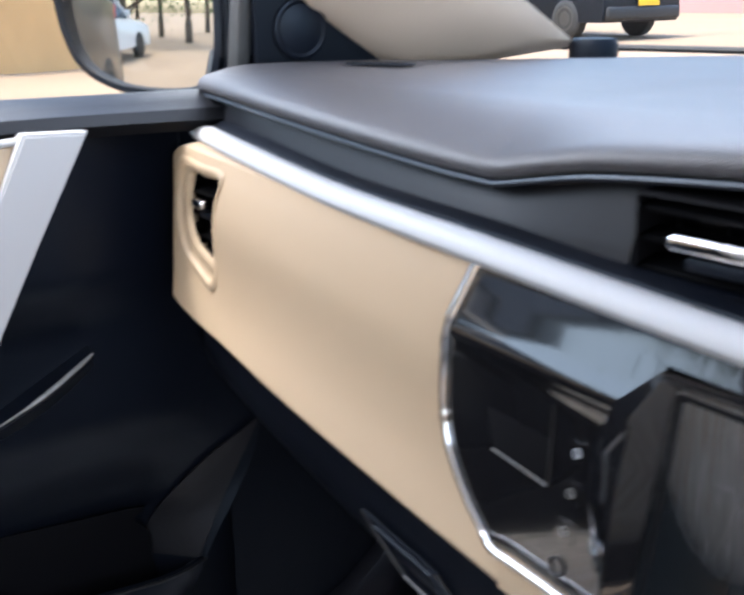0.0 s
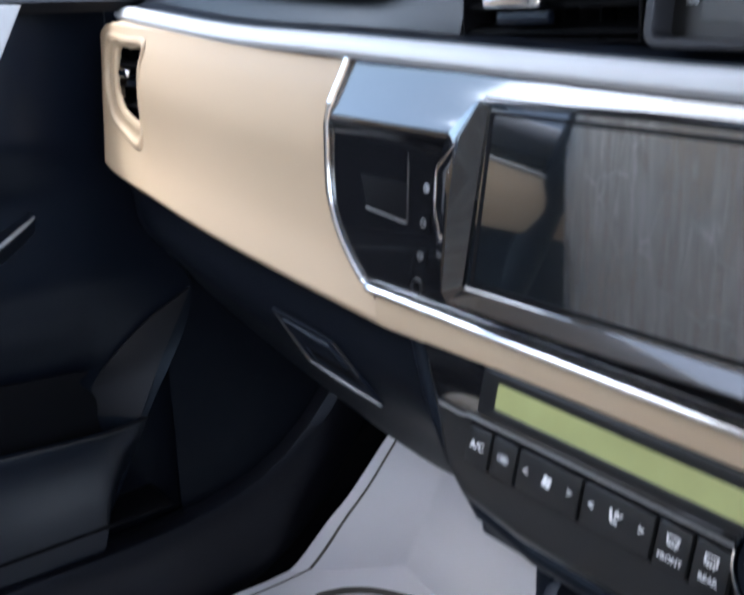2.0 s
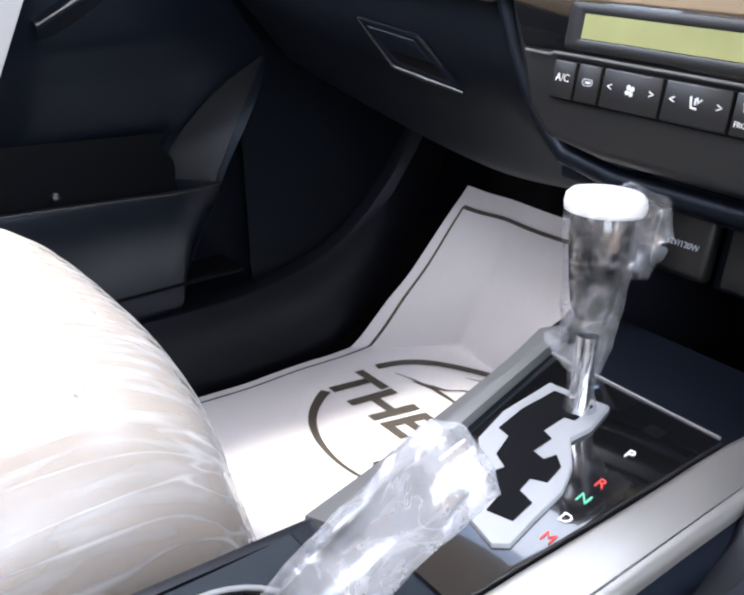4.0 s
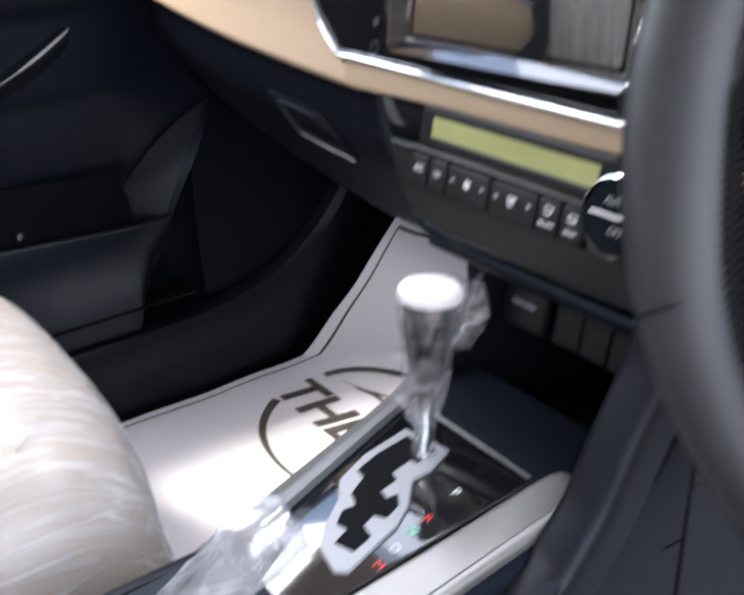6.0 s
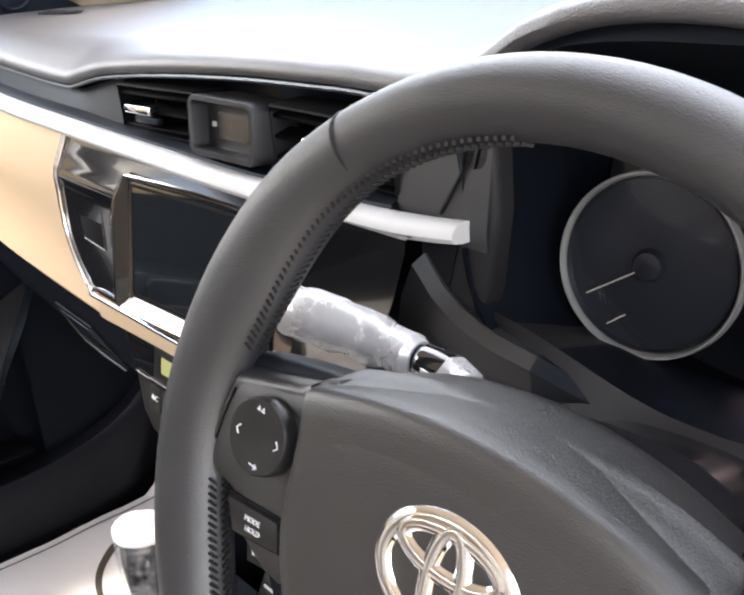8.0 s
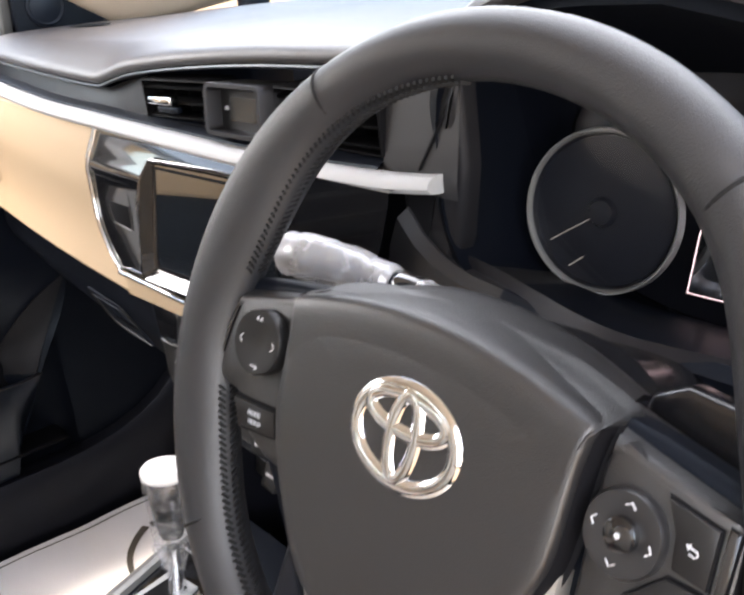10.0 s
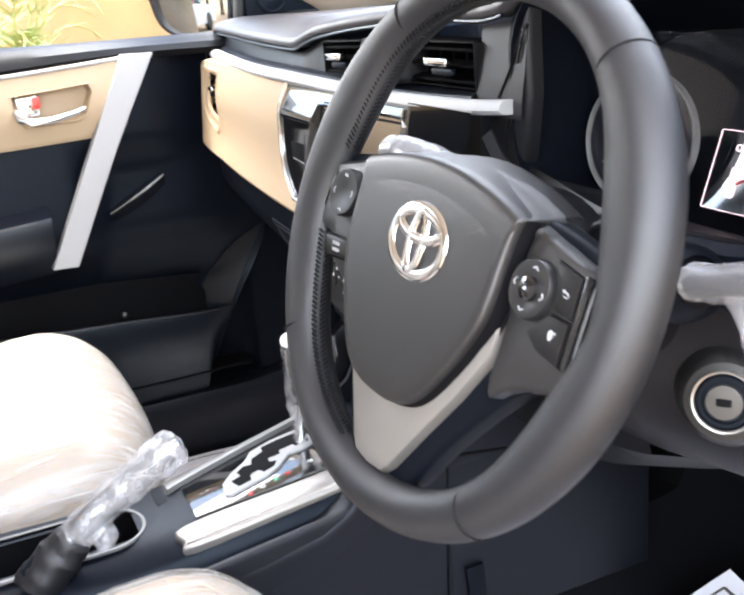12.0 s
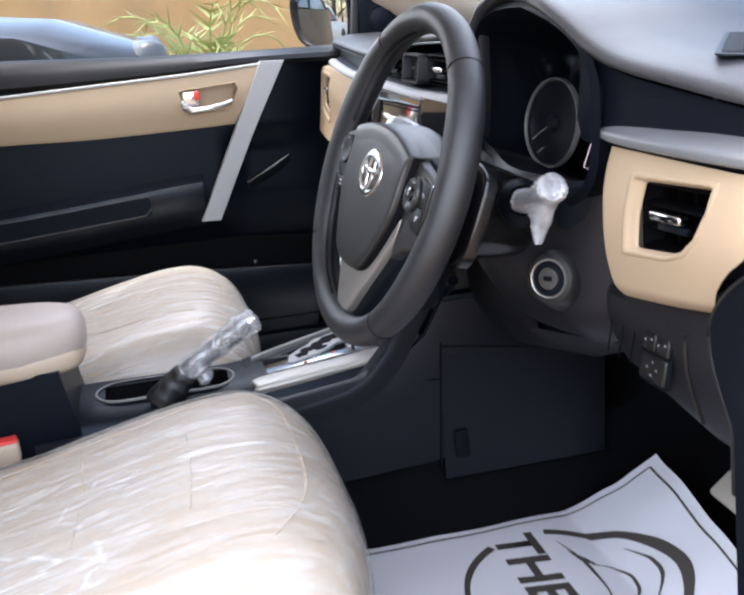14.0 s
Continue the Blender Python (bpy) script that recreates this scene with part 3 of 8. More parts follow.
def build_dashboard():
    dash = thing("dashboard", "black padded car dashboard with beige panels and a silver trim bar", "dashboard", pose(0, 0.2, 0.6))
    inv = dash.matrix_world.inverted()
    xs = sorted(set([lerp(-0.705, 0.79, i / 116) for i in range(111)] + [p[0] for p in PAD_EDGE]))
    part("upper_pad", grid([pad_section(x) for x in xs]), M["pad"], dash, "black grained soft pad", inv, sharp=50)
    # thin bright bead that runs under the pad's edge
    bead = [Vector((x, spline(x, PAD_EDGE)[0] + 0.004, spline(x, PAD_EDGE)[1] - 0.0005)) for x in xs if x <= 0.205]
    part("pad_bead", tube(bead, 0.0019, 8), M["edge"], dash, "", inv)

    # dark band between the pad and the silver bar, leaving the middle vents and the clock open
    def band(x):
        y, z, _ = spline(x, PAD_EDGE)
        return [Vector((x, y + 0.014, z - 0.004)), Vector((x, y + 0.012, lerp(z, 0.715, 0.3))), Vector((x, y + 0.008, lerp(z, 0.715, 0.7))), Vector((x, y + 0.004, 0.712)), Vector((x, y + 0.004, 0.70))]
    bx = [x for x in xs if x <= -0.198]
    part("upper_fascia", grid([band(x) for x in bx]), M["fascia"], dash, "satin dark grey band", inv)
    part("upper_fascia", grid([band(lerp(0.150, 0.222, i / 6)) for i in range(7)]), M["cheek"], dash, "dark grey panel beside the instrument hood", inv)

    def on_band(x, z):
        b = band(x)
        for p, q in zip(b, b[1:]):
            if q.z <= z <= p.z:
                return p.lerp(q, (p.z - z) / (p.z - q.z))
        return b[0]
    part("gap_line", tube([on_band(lerp(0.2215, 0.187, t), lerp(0.775, 0.716, t)) + Vector((0, -0.0004, 0)) for t in [i / 10 for i in range(11)]], 0.0013, 6), M["deep"], dash, "", inv)

    # silver bar
    bar = [(-0.722, 0.184, 0.727), (-0.70, 0.172, 0.7275), (-0.66, 0.166, 0.7265), (-0.60, 0.161, 0.7235), (-0.45, 0.154, 0.7155), (-0.29, 0.150, 0.7125), (-0.15, 0.149, 0.7095),
           (0.0, 0.149, 0.7070), (0.12, 0.150, 0.7085), (0.19, 0.156, 0.711), (0.226, 0.164, 0.7135)]
    prof = [(0.030, 0.000), (0.0125, 0.0015), (0.0115, 0.0040), (0.006, 0.0052), (0.000, 0.0040), (-0.0035, 0.0005), (-0.0045, -0.004), (-0.002, -0.0078), (0.004, -0.0095), (0.030, -0.010)]
    rows = []
    for i in range(81):
        x = lerp(-0.722, 0.209, i / 80)
        y, z = spline(x, bar)
        k = 1.0 if x < 0.1 else lerp(1.0, 0.85, (x - 0.1) / 0.109)
        if x < -0.70:
            k *= lerp(0.35, 1, (x + 0.722) / 0.022)
        rows.append([Vector((x, y + a, z + b * k)) for a, b in prof])
    part("trim_bar", loft(rows), M["silver"], dash, "satin silver bar", inv)
    ledge = []
    for i in range(61):
        x = lerp(-0.70, 0.150, i / 60)
        y, z = spline(x, bar)
        ledge.append([Vector((x, y + 0.0115, z + 0.001)), Vector((x, y + 0.013, z + 0.0055)), Vector((x, y + 0.020, z + 0.0085)), Vector((x, y + 0.045, z + 0.012))])
    part("bar_ledge", grid(ledge), M["plastic2"], dash, "", inv)

    low_bead = [Vector((x, spline(x, bar)[0] + 0.0035, spline(x, bar)[1] - 0.0135)) for x in [lerp(-0.284, 0.160, i / 40) for i in range(41)]]
    part("bar_bead", tube(low_bead, 0.0014, 8), M["chrome"], dash, "thin chrome line under the silver bar", inv)

    # beige passenger panel, with an opening for its vent
    right = EDGE_X

    def swell(v, x):
        plain = -0.004 * math.sin(min(1, max(0, v)) * math.pi) - 0.018 * v * abs(v)
        t = min(1, max(0, (x + 0.69) / 0.10))
        return lerp(plain, soft_wave(v), t * t * (3 - 2 * t))

    def soft_wave(v):
        return spline(v, [(-0.2, 0.004), (0, 0.0), (0.15, -0.0052), (0.35, -0.0085), (0.62, -0.0055), (0.8, -0.0075), (1.0, -0.0165), (1.2, -0.026)])[0]

    def sheet(u, v, dy=0.0):
        top_z = lerp(0.719, 0.7025, min(1, u * 1.15))
        near = 0.41 * u
        if near < 0.034:
            top_z -= 0.030 * (1 - math.sqrt(max(0, 1 - (1 - near / 0.034) ** 2)))
        x_right = spline(lerp(0.702, 0.555, v), right)[0]
        x = lerp(lerp(-0.702, -0.684, v), x_right, u)
        low = spline(x, [(-0.70, 0.597), (-0.66, 0.583), (-0.547, 0.5645), (-0.458, 0.555), (-0.372, 0.5485), (-0.316, 0.545), (-0.235, 0.541)])[0]
        z = lerp(top_z, low, v)
        y = 0.153 + swell(v, x) - 0.004 * max(0, (-0.60 - x) / 0.1)
        if u < 0.02:
            y += 0.006 * (1 - u / 0.02) ** 2
        return Vector((x, y + dy, z))

    vent_rim = [(-0.675, 0.702), (-0.638, 0.7015), (-0.600, 0.700), (-0.605, 0.682), (-0.610, 0.664), (-0.614, 0.646), (-0.617, 0.613), (-0.643, 0.621), (-0.665, 0.635), (-0.678, 0.664)]
    vent_mouth = [(-0.663, 0.695), (-0.635, 0.6955), (-0.595, 0.697), (-0.600, 0.682), (-0.605, 0.664), (-0.609, 0.648), (-0.611, 0.629), (-0.634, 0.634), (-0.652, 0.645), (-0.664, 0.667)]

    def in_vent(p):
        inside = False
        for i in range(len(vent_rim)):
            (x1, z1), (x2, z2) = vent_rim[i], vent_rim[i - 1]
            if (z1 > p.z) != (z2 > p.z) and p.x < (x2 - x1) * (p.z - z1) / (z2 - z1) + x1:
                inside = not inside
        return inside

    us = [0.0, 0.001, 0.003] + [i / 140 for i in range(1, 36)] + [0.25 + 0.75 * i / 36 for i in range(1, 37)]
    vs = [i / 44 for i in range(45)]
    rows = [[sheet(u, v) for v in vs] + [sheet(u, 1) + Vector((0, 0.003, -0.005)), sheet(u, 1) + Vector((0, 0.012, -0.008)), sheet(u, 1) + Vector((0, 0.05, -0.008))] for u in us]
    rows = [[r[0] + Vector((0, 0.03, 0.004)), r[0] + Vector((0, 0.004, 0.0012))] + r for r in rows]
    rows = [[p + Vector((-0.001, 0.03, 0)) for p in rows[0]]] + rows
    part("passenger_panel", grid(rows, skip=lambda p: in_vent(Vector((lerp(p.x, -0.637, 0.04), 0, lerp(p.z, 0.662, 0.04))))), M["beige"], dash, "beige panel on the passenger's side", inv)

    def shell_y(x, z):
        v = (0.717 - z) / 0.127
        return 0.153 + swell(v, x) - 0.004 * max(0, (-0.60 - x) / 0.1)
    soft = smooth_outline(vent_rim, 4)
    rings = []
    inner = smooth_outline(vent_mouth, 4)
    for k, dy in ((1.15, 0.0014), (1.12, -0.0002), (1.04, -0.0006), (1.0, -0.0002)):
        rings.append([Vector((lerp(-0.637, x, k), shell_y(x, z) + dy, lerp(0.662, z, k))) for x, z in soft])
    for t, dy in ((0.06, 0.0014), (0.12, 0.0034), (0.50, 0.0040), (0.56, 0.0034), (0.80, 0.0042), (0.94, 0.0050), (1.0, 0.0062), (1.0, 0.0085)):
        rings.append([Vector((lerp(a, c, t), shell_y(a, d) + dy, lerp(d, e, t))) for (a, d), (c, e) in zip(soft, inner)])
    part("vent_rim", grid(rings, close=True), M["beige"], dash, "beige bevelled vent rim", inv, sharp=60)

    # beige strip under the head unit
    rows = []
    for i in range(41):
        x = lerp(-0.241, 0.175, i / 40)
        zt, zb = 0.5625 + 0.002 * math.exp(-((x + 0.234) / 0.02) ** 2), spline(x, [(-0.235, 0.541), (-0.12, 0.5445), (0.0, 0.5455), (0.175, 0.548)])[0]
        rows.append([Vector((x, 0.150, zt)), Vector((x, 0.1352, zt - 0.0008)), Vector((x, 0.1332, lerp(zt, zb, 0.25))), Vector((x, 0.1322, lerp(zt, zb, 0.7))),
                     Vector((x, 0.1326, zb)), Vector((x, 0.138, zb - 0.004)), Vector((x, 0.17, zb - 0.006))])
    rows = [[p + Vector((-0.001, 0.012, 0)) for p in rows[0]]] + rows
    part("lower_strip", grid(rows), M["beige"], dash, "beige strip below the display", inv)

    # chrome line round the head unit
    edge = [Vector((spline(z, right)[0] - 0.001, face_y(z) - 0.0012, z)) for z in [lerp(0.7035, 0.5655, i / 40) for i in range(41)]]
    for _ in range(10):
        edge = [edge[0]] + [(a + 2 * b + c) / 4 for a, b, c in zip(edge, edge[1:], edge[2:])] + [edge[-1]]
    edge += [Vector((x, 0.1285, 0.5648)) for x in (-0.242, -0.225, -0.20, -0.1, 0.0, 0.17)]
    edge = [p for p in edge if p.x > -0.31]
    curve = [0.5 * (2 * b + (c - a) * t + (2 * a - 5 * b + 4 * c - d) * t * t + (3 * b - a - 3 * c + d) * t ** 3)
             for a, b, c, d in zip([edge[0]] + edge, edge, edge[1:], edge[2:] + [edge[-1]]) for t in (0, 0.2, 0.4, 0.6, 0.8)] + [edge[-1]]
    part("chrome_line", tube(curve, [0.0032] * 8 + [0.0026] * 14 + [0.0022] * 18, 10), M["chrome"], dash, "chrome line", inv)

    # glove box below the beige panel
    def drop(x, t):
        top = spline(x, [(-0.72, 0.588), (-0.66, 0.577), (-0.547, 0.557), (-0.458, 0.547), (-0.34, 0.539), (-0.235, 0.533), (-0.17, 0.497)])[0]
        bot = spline(x, [(-0.72, 0.44), (-0.5, 0.400), (-0.30, 0.378), (-0.17, 0.388)])[0]
        z = lerp(top, bot, t)
        y = 0.150 + 0.085 * t * t + 0.004 * math.cos(t * 9) + 0.05 * max(0, (-0.66 - x) / 0.06) ** 2
        return Vector((x, y, z))
    rows = [[drop(lerp(-0.72, -0.172, i / 30), t / 16) for t in range(17)] + [drop(lerp(-0.72, -0.172, i / 30), 1) + Vector((0, 0.02, -0.004)), drop(lerp(-0.72, -0.172, i / 30), 1) + Vector((0, 0.2, 0.0))] for i in range(31)]
    glove = thing("glove_box", "closed dark glove box with a recessed latch", "glove box", pose(-0.45, 0.18, 0.5))
    gi = glove.matrix_world.inverted()
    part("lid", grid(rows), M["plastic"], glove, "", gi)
    m = gi @ facing((-0.336, 0.1555, 0.486), (1, 0.0, -0.03), (0, -0.34, 1))
    shape = [(-0.062, 0.021), (0.020, 0.017), (0.062, -0.023), (-0.026, -0.017)]
    hole = [(-0.050, 0.016), (0.014, 0.013), (0.046, -0.018), (-0.020, -0.012)]
    part("latch_frame", ring(shape, hole, 0.0025), M["plastic2"], glove, "", m)
    part("latch_recess", plate(hole, 0.002, 0), M["deep"], glove, "", m @ pose(0, 0, -0.0012))
    part("latch", plate([(-0.048, 0.016), (0.014, 0.013), (0.030, -0.003), (-0.026, -0.002)], 0.004, 0.0015), M["plastic2"], glove, "", m)
    # paler grey tubes imitate the highlights on the latch frame's edges
    part("latch_edge", tube([(-0.062, 0.021, 0.0020), (-0.046, 0.004, 0.0028), (-0.026, -0.017, 0.003)], [0.0008, 0.0011, 0.0014], 8), M["rail_dark"], glove, "", m)
    part("latch_edge", tube([(-0.026, -0.017, 0.003), (0.016, -0.020, 0.0035), (0.062, -0.023, 0.003)], [0.0014, 0.0021, 0.0010], 8), M["rail_dark"], glove, "", m)
    part("latch_edge", tube([(0.020, 0.017, 0.002), (0.042, -0.004, 0.0022)], [0.0010, 0.0007], 8), M["rail_dark"], glove, "", m)
    return dash


dash = build_dashboard()
DI = dash.matrix_world.inverted()


def build_vent(name, label, m, w, h, slats=4, tab=0.0, tab_w=0.042, tab_y=0.002, lean=0.0):
    """An air vent: a dark box with blades and a bright slider. Local z looks out of the vent."""
    v = thing(name, label, "air vent", m, "dashboard air vents")
    bm = block((w, h, 0.03), 0.002)
    bmesh.ops.delete(bm, geom=[f for f in bm.faces if f.normal.z > 0.9 and f.calc_area() > w * h * 0.5], context="FACES")
    part("housing", bm, M["deep"], v, "", pose(0, 0, -0.016))
    for i in range(slats):
        y = -h / 2 + h * (i + 0.5) / slats
        part("slat", block((w * 0.98, 0.0028, 0.014), 0.001), M["vane"], v, "", pose(0, y, -0.010, 14 + lean))
    for i in range(5):
        part("blade", block((0.0016, h * 0.94, 0.012), 0), M["vane"], v, "", pose(-w / 2 + w * (i + 0.5) / 5, 0, -0.022))
    s = part("slider", block((tab_w, 0.0075, 0.010), 0.002, 3), M["chrome"], v, "chrome slider", pose(tab, tab_y, 0.003))
    part("slider_foot", block((tab_w * 0.9, 0.006, 0.006), 0.0015), M["plastic2"], s, "", pose(0.004, -0.009, -0.003))
    return v


# middle vents and the clock between them
build_vent("air_vent", "black middle air vent with a chrome slider", facing((-0.136, 0.168, 0.737), (1, 0.0, 0.03)), 0.126, 0.040, 3, -0.016)
build_vent("air_vent", "black middle air vent with a chrome slider, partly behind the wheel", facing((0.088, 0.168, 0.740), (1, 0.0, 0.0)), 0.126, 0.042, 3, 0.004)
build_vent("air_vent", "black side vent in the beige passenger panel", facing((-0.650, 0.1520, 0.662), (1, 0.02, 0)), 0.104, 0.094, 5, 0.010, 0.020, 0.012)


def build_clock():
    c = thing("digital_clock", "small grey digital clock between the middle vents", "clock", facing((-0.0175, 0.161, 0.740), (1, 0, 0.01), (0, 0.12, 1)))
    out, inn = rounded(0.086, 0.043, 0.008), rounded(0.075, 0.034, 0.004)
    part("bezel", ring(out, inn, 0.006, back=-0.03), M["slate"], c, "dark grey bezel")
    part("display", plate(rounded(0.084, 0.037, 0.002), 0.002, 0), M["keys"], c, "", pose(0, 0, -0.010))
    part("display_window", plate(rounded(0.040, 0.019, 0.002), 0.001, 0), M["lcd_grey"], c, "", pose(-0.002, 0.0, -0.008))
    letters("mark", ":00", 0.0055, M["grey_mark"], c, pose(-0.027, 0.0, -0.0065))
    letters("mark", "H", 0.005, M["mark"], c, pose(0.0265, 0.006, -0.0065))
    letters("mark", "M", 0.005, M["mark"], c, pose(0.0265, -0.007, -0.0065))
    for y in (0.006, -0.007):
        part("button", plate(rounded(0.004, 0.004, 0.0018), 0.003, 0.001), M["plastic"], c, "", pose(0.0335, y, -0.008))
    return c


build_clock()


# ---- head unit ----
def build_head_unit():
    u = thing("head_unit", "gloss black touchscreen unit with a raised bezel and touch keys", "touchscreen", facing((-0.065, 0.140, 0.632), (1, 0, 0), (0, 0.08, 1)))
    zs = [0.706, 0.703, 0.698, 0.69, 0.68, 0.6735, 0.6705, 0.669, 0.6665, 0.6645, 0.6625, 0.660] + [lerp(0.655, 0.5655, i / 20) for i in range(21)] + [0.5640]
    rows = [[Vector((lerp(spline(z, EDGE_X)[0], spline(z, [(0.56, 0.150), (0.61, 0.140), (0.66, 0.167), (0.70, 0.183)])[0], i / 60), face_y(z), z)) for i in range(61)] for z in zs]
    for r in rows:
        for p in r:
            t = min(1, max(0, (p.x - 0.045) / 0.02))
            p.y = lerp(p.y, 0.1415 + 0.03 * (p.z - 0.60), t * t * (3 - 2 * t))
    rows = [[p + Vector((0, 0.03, 0.002)) for p in rows[0]]] + rows + [[p + Vector((0, 0.03, -0.002)) for p in rows[-1]]]
    rows = [[r[0] + Vector((-0.001, 0.03, 0))] + r for r in rows]
    part("panel", grid(rows, skip=lambda p: -0.160 < p.x < 0.050 and 0.585 < p.z < 0.688), M["piano"], u, "gloss black face with a sloping upper band", u.matrix_world.inverted(), sharp=60)
    # touch key field with its fine border, key marks and a round key
    field = [(-0.200, 0.033), (-0.150, 0.030), (-0.1485, -0.021), (-0.190, -0.018), (-0.1985, 0.004)]
    part("key_plate", plate(field, 0.0012, 0.0004), M["deep"], u, "", pose(0, 0, -0.0012))
    for (ax, ay), (bx, by), mat in ((field[0], field[1], "rail_dark"), (field[1], field[2], "rail_dark"), (field[2], field[3], "rail")):
        part("field_line", tube([(ax, ay, 0.0004), (bx, by, 0.0004)], 0.0006, 6), M[mat], u)
    for i, y in enumerate((0.0240, 0.0030, -0.0180, -0.0385)):
        k = part("key", plate(rounded(0.012, 0.012, 0.002), 0.0002, 0), M["piano"], u, "", pose(-0.1305 - 0.0014 * i, y, 0.0002))
        mt = M["grey_mark" if i < 2 else "rail"]
        part("mark", ring(rounded(0.0052, 0.0052, 0.0025), rounded(0.0036, 0.0036, 0.0017), 0.0003), mt, k, "", pose(0, 0, 0.0002))
        part("mark", block((0.0008, 0.0030, 0.0003), 0), mt, k, "", pose(0.0004 * i, 0, 0.0004, 0, 0, 35 * i - 20))
    part("knob", ring(rounded(0.0105, 0.0105, 0.00524, 8), rounded(0.0078, 0.0078, 0.00388, 8), 0.0014), M["rail_dark"], u, "dark ring key", pose(-0.1365, -0.0580, 0))
    # raised bezel: broad at the passenger's side, a sloping ledge below, thin above
    f = u.matrix_world.inverted() @ facing((-0.050, 0.1365, 0.637), (1, 0.050, 0), (0, 0.168, 1))
    outer = [(-0.112, -0.055), (-0.122, -0.036), (-0.1295, -0.008), (-0.131, 0.012), (-0.124, 0.034), (-0.104, 0.0535), (0.0, 0.0555), (0.099, 0.0550), (0.114, 0.046), (0.1195, 0.0), (0.114, -0.048), (0.102, -0.0585), (0.0, -0.0600), (-0.103, -0.0600)]
    crest = [(-0.106, -0.0520), (-0.1085, -0.034), (-0.1105, -0.007), (-0.1105, 0.012), (-0.1075, 0.033), (-0.0995, 0.0520), (0.0, 0.0540), (0.0965, 0.0535), (0.106, 0.044), (0.109, 0.0), (0.106, -0.046), (0.0985, -0.0560), (0.0, -0.0575), (-0.1005, -0.0575)]
    inner = [(-0.0985, -0.0475), (-0.098, -0.034), (-0.097, -0.007), (-0.0965, 0.012), (-0.0958, 0.033), (-0.095, 0.0500), (0.0, 0.0512), (0.0945, 0.0505), (0.0948, 0.044), (0.095, 0.0), (0.0953, -0.046), (0.0955, -0.0485), (0.0, -0.0485), (-0.097, -0.0482)]
    lift = [0.010 if y < -0.05 else 0.0085 if abs(x) > 0.09 and y < 0.045 else 0.0035 for x, y in crest]
    rows = [[Vector((x, y, -0.020)) for x, y in outer], [Vector((x, y, -0.001)) for x, y in outer],
            [Vector((x, y, h)).lerp(Vector((a, b, -0.001)), 0.08) for (x, y), (a, b), h in zip(crest, outer, lift)],
            [Vector((x, y, h)).lerp(Vector((a, b, 0.0)), 0.10) for (x, y), (a, b), h in zip(crest, inner, lift)],
            [Vector((x, y, 0.0005)) for x, y in inner], [Vector((x, y, -0.004)) for x, y in inner]]
    part("bezel", grid(rows, close=True), M["piano"], u, "gloss black raised bezel", f, sharp=28)
    part("glass", plate([(x * 1.01, y * 1.01) for x, y in inner], 0.002, 0), M["screen"], u, "dark reflecting screen", f @ pose(0, 0, -0.0030))
    part("display_edge", ring(rounded(0.186, 0.094, 0.002), rounded(0.181, 0.089, 0.002), 0.0003), M["deep"], u, "", f @ pose(-0.001, 0.001, -0.0009))
    return u


build_head_unit()


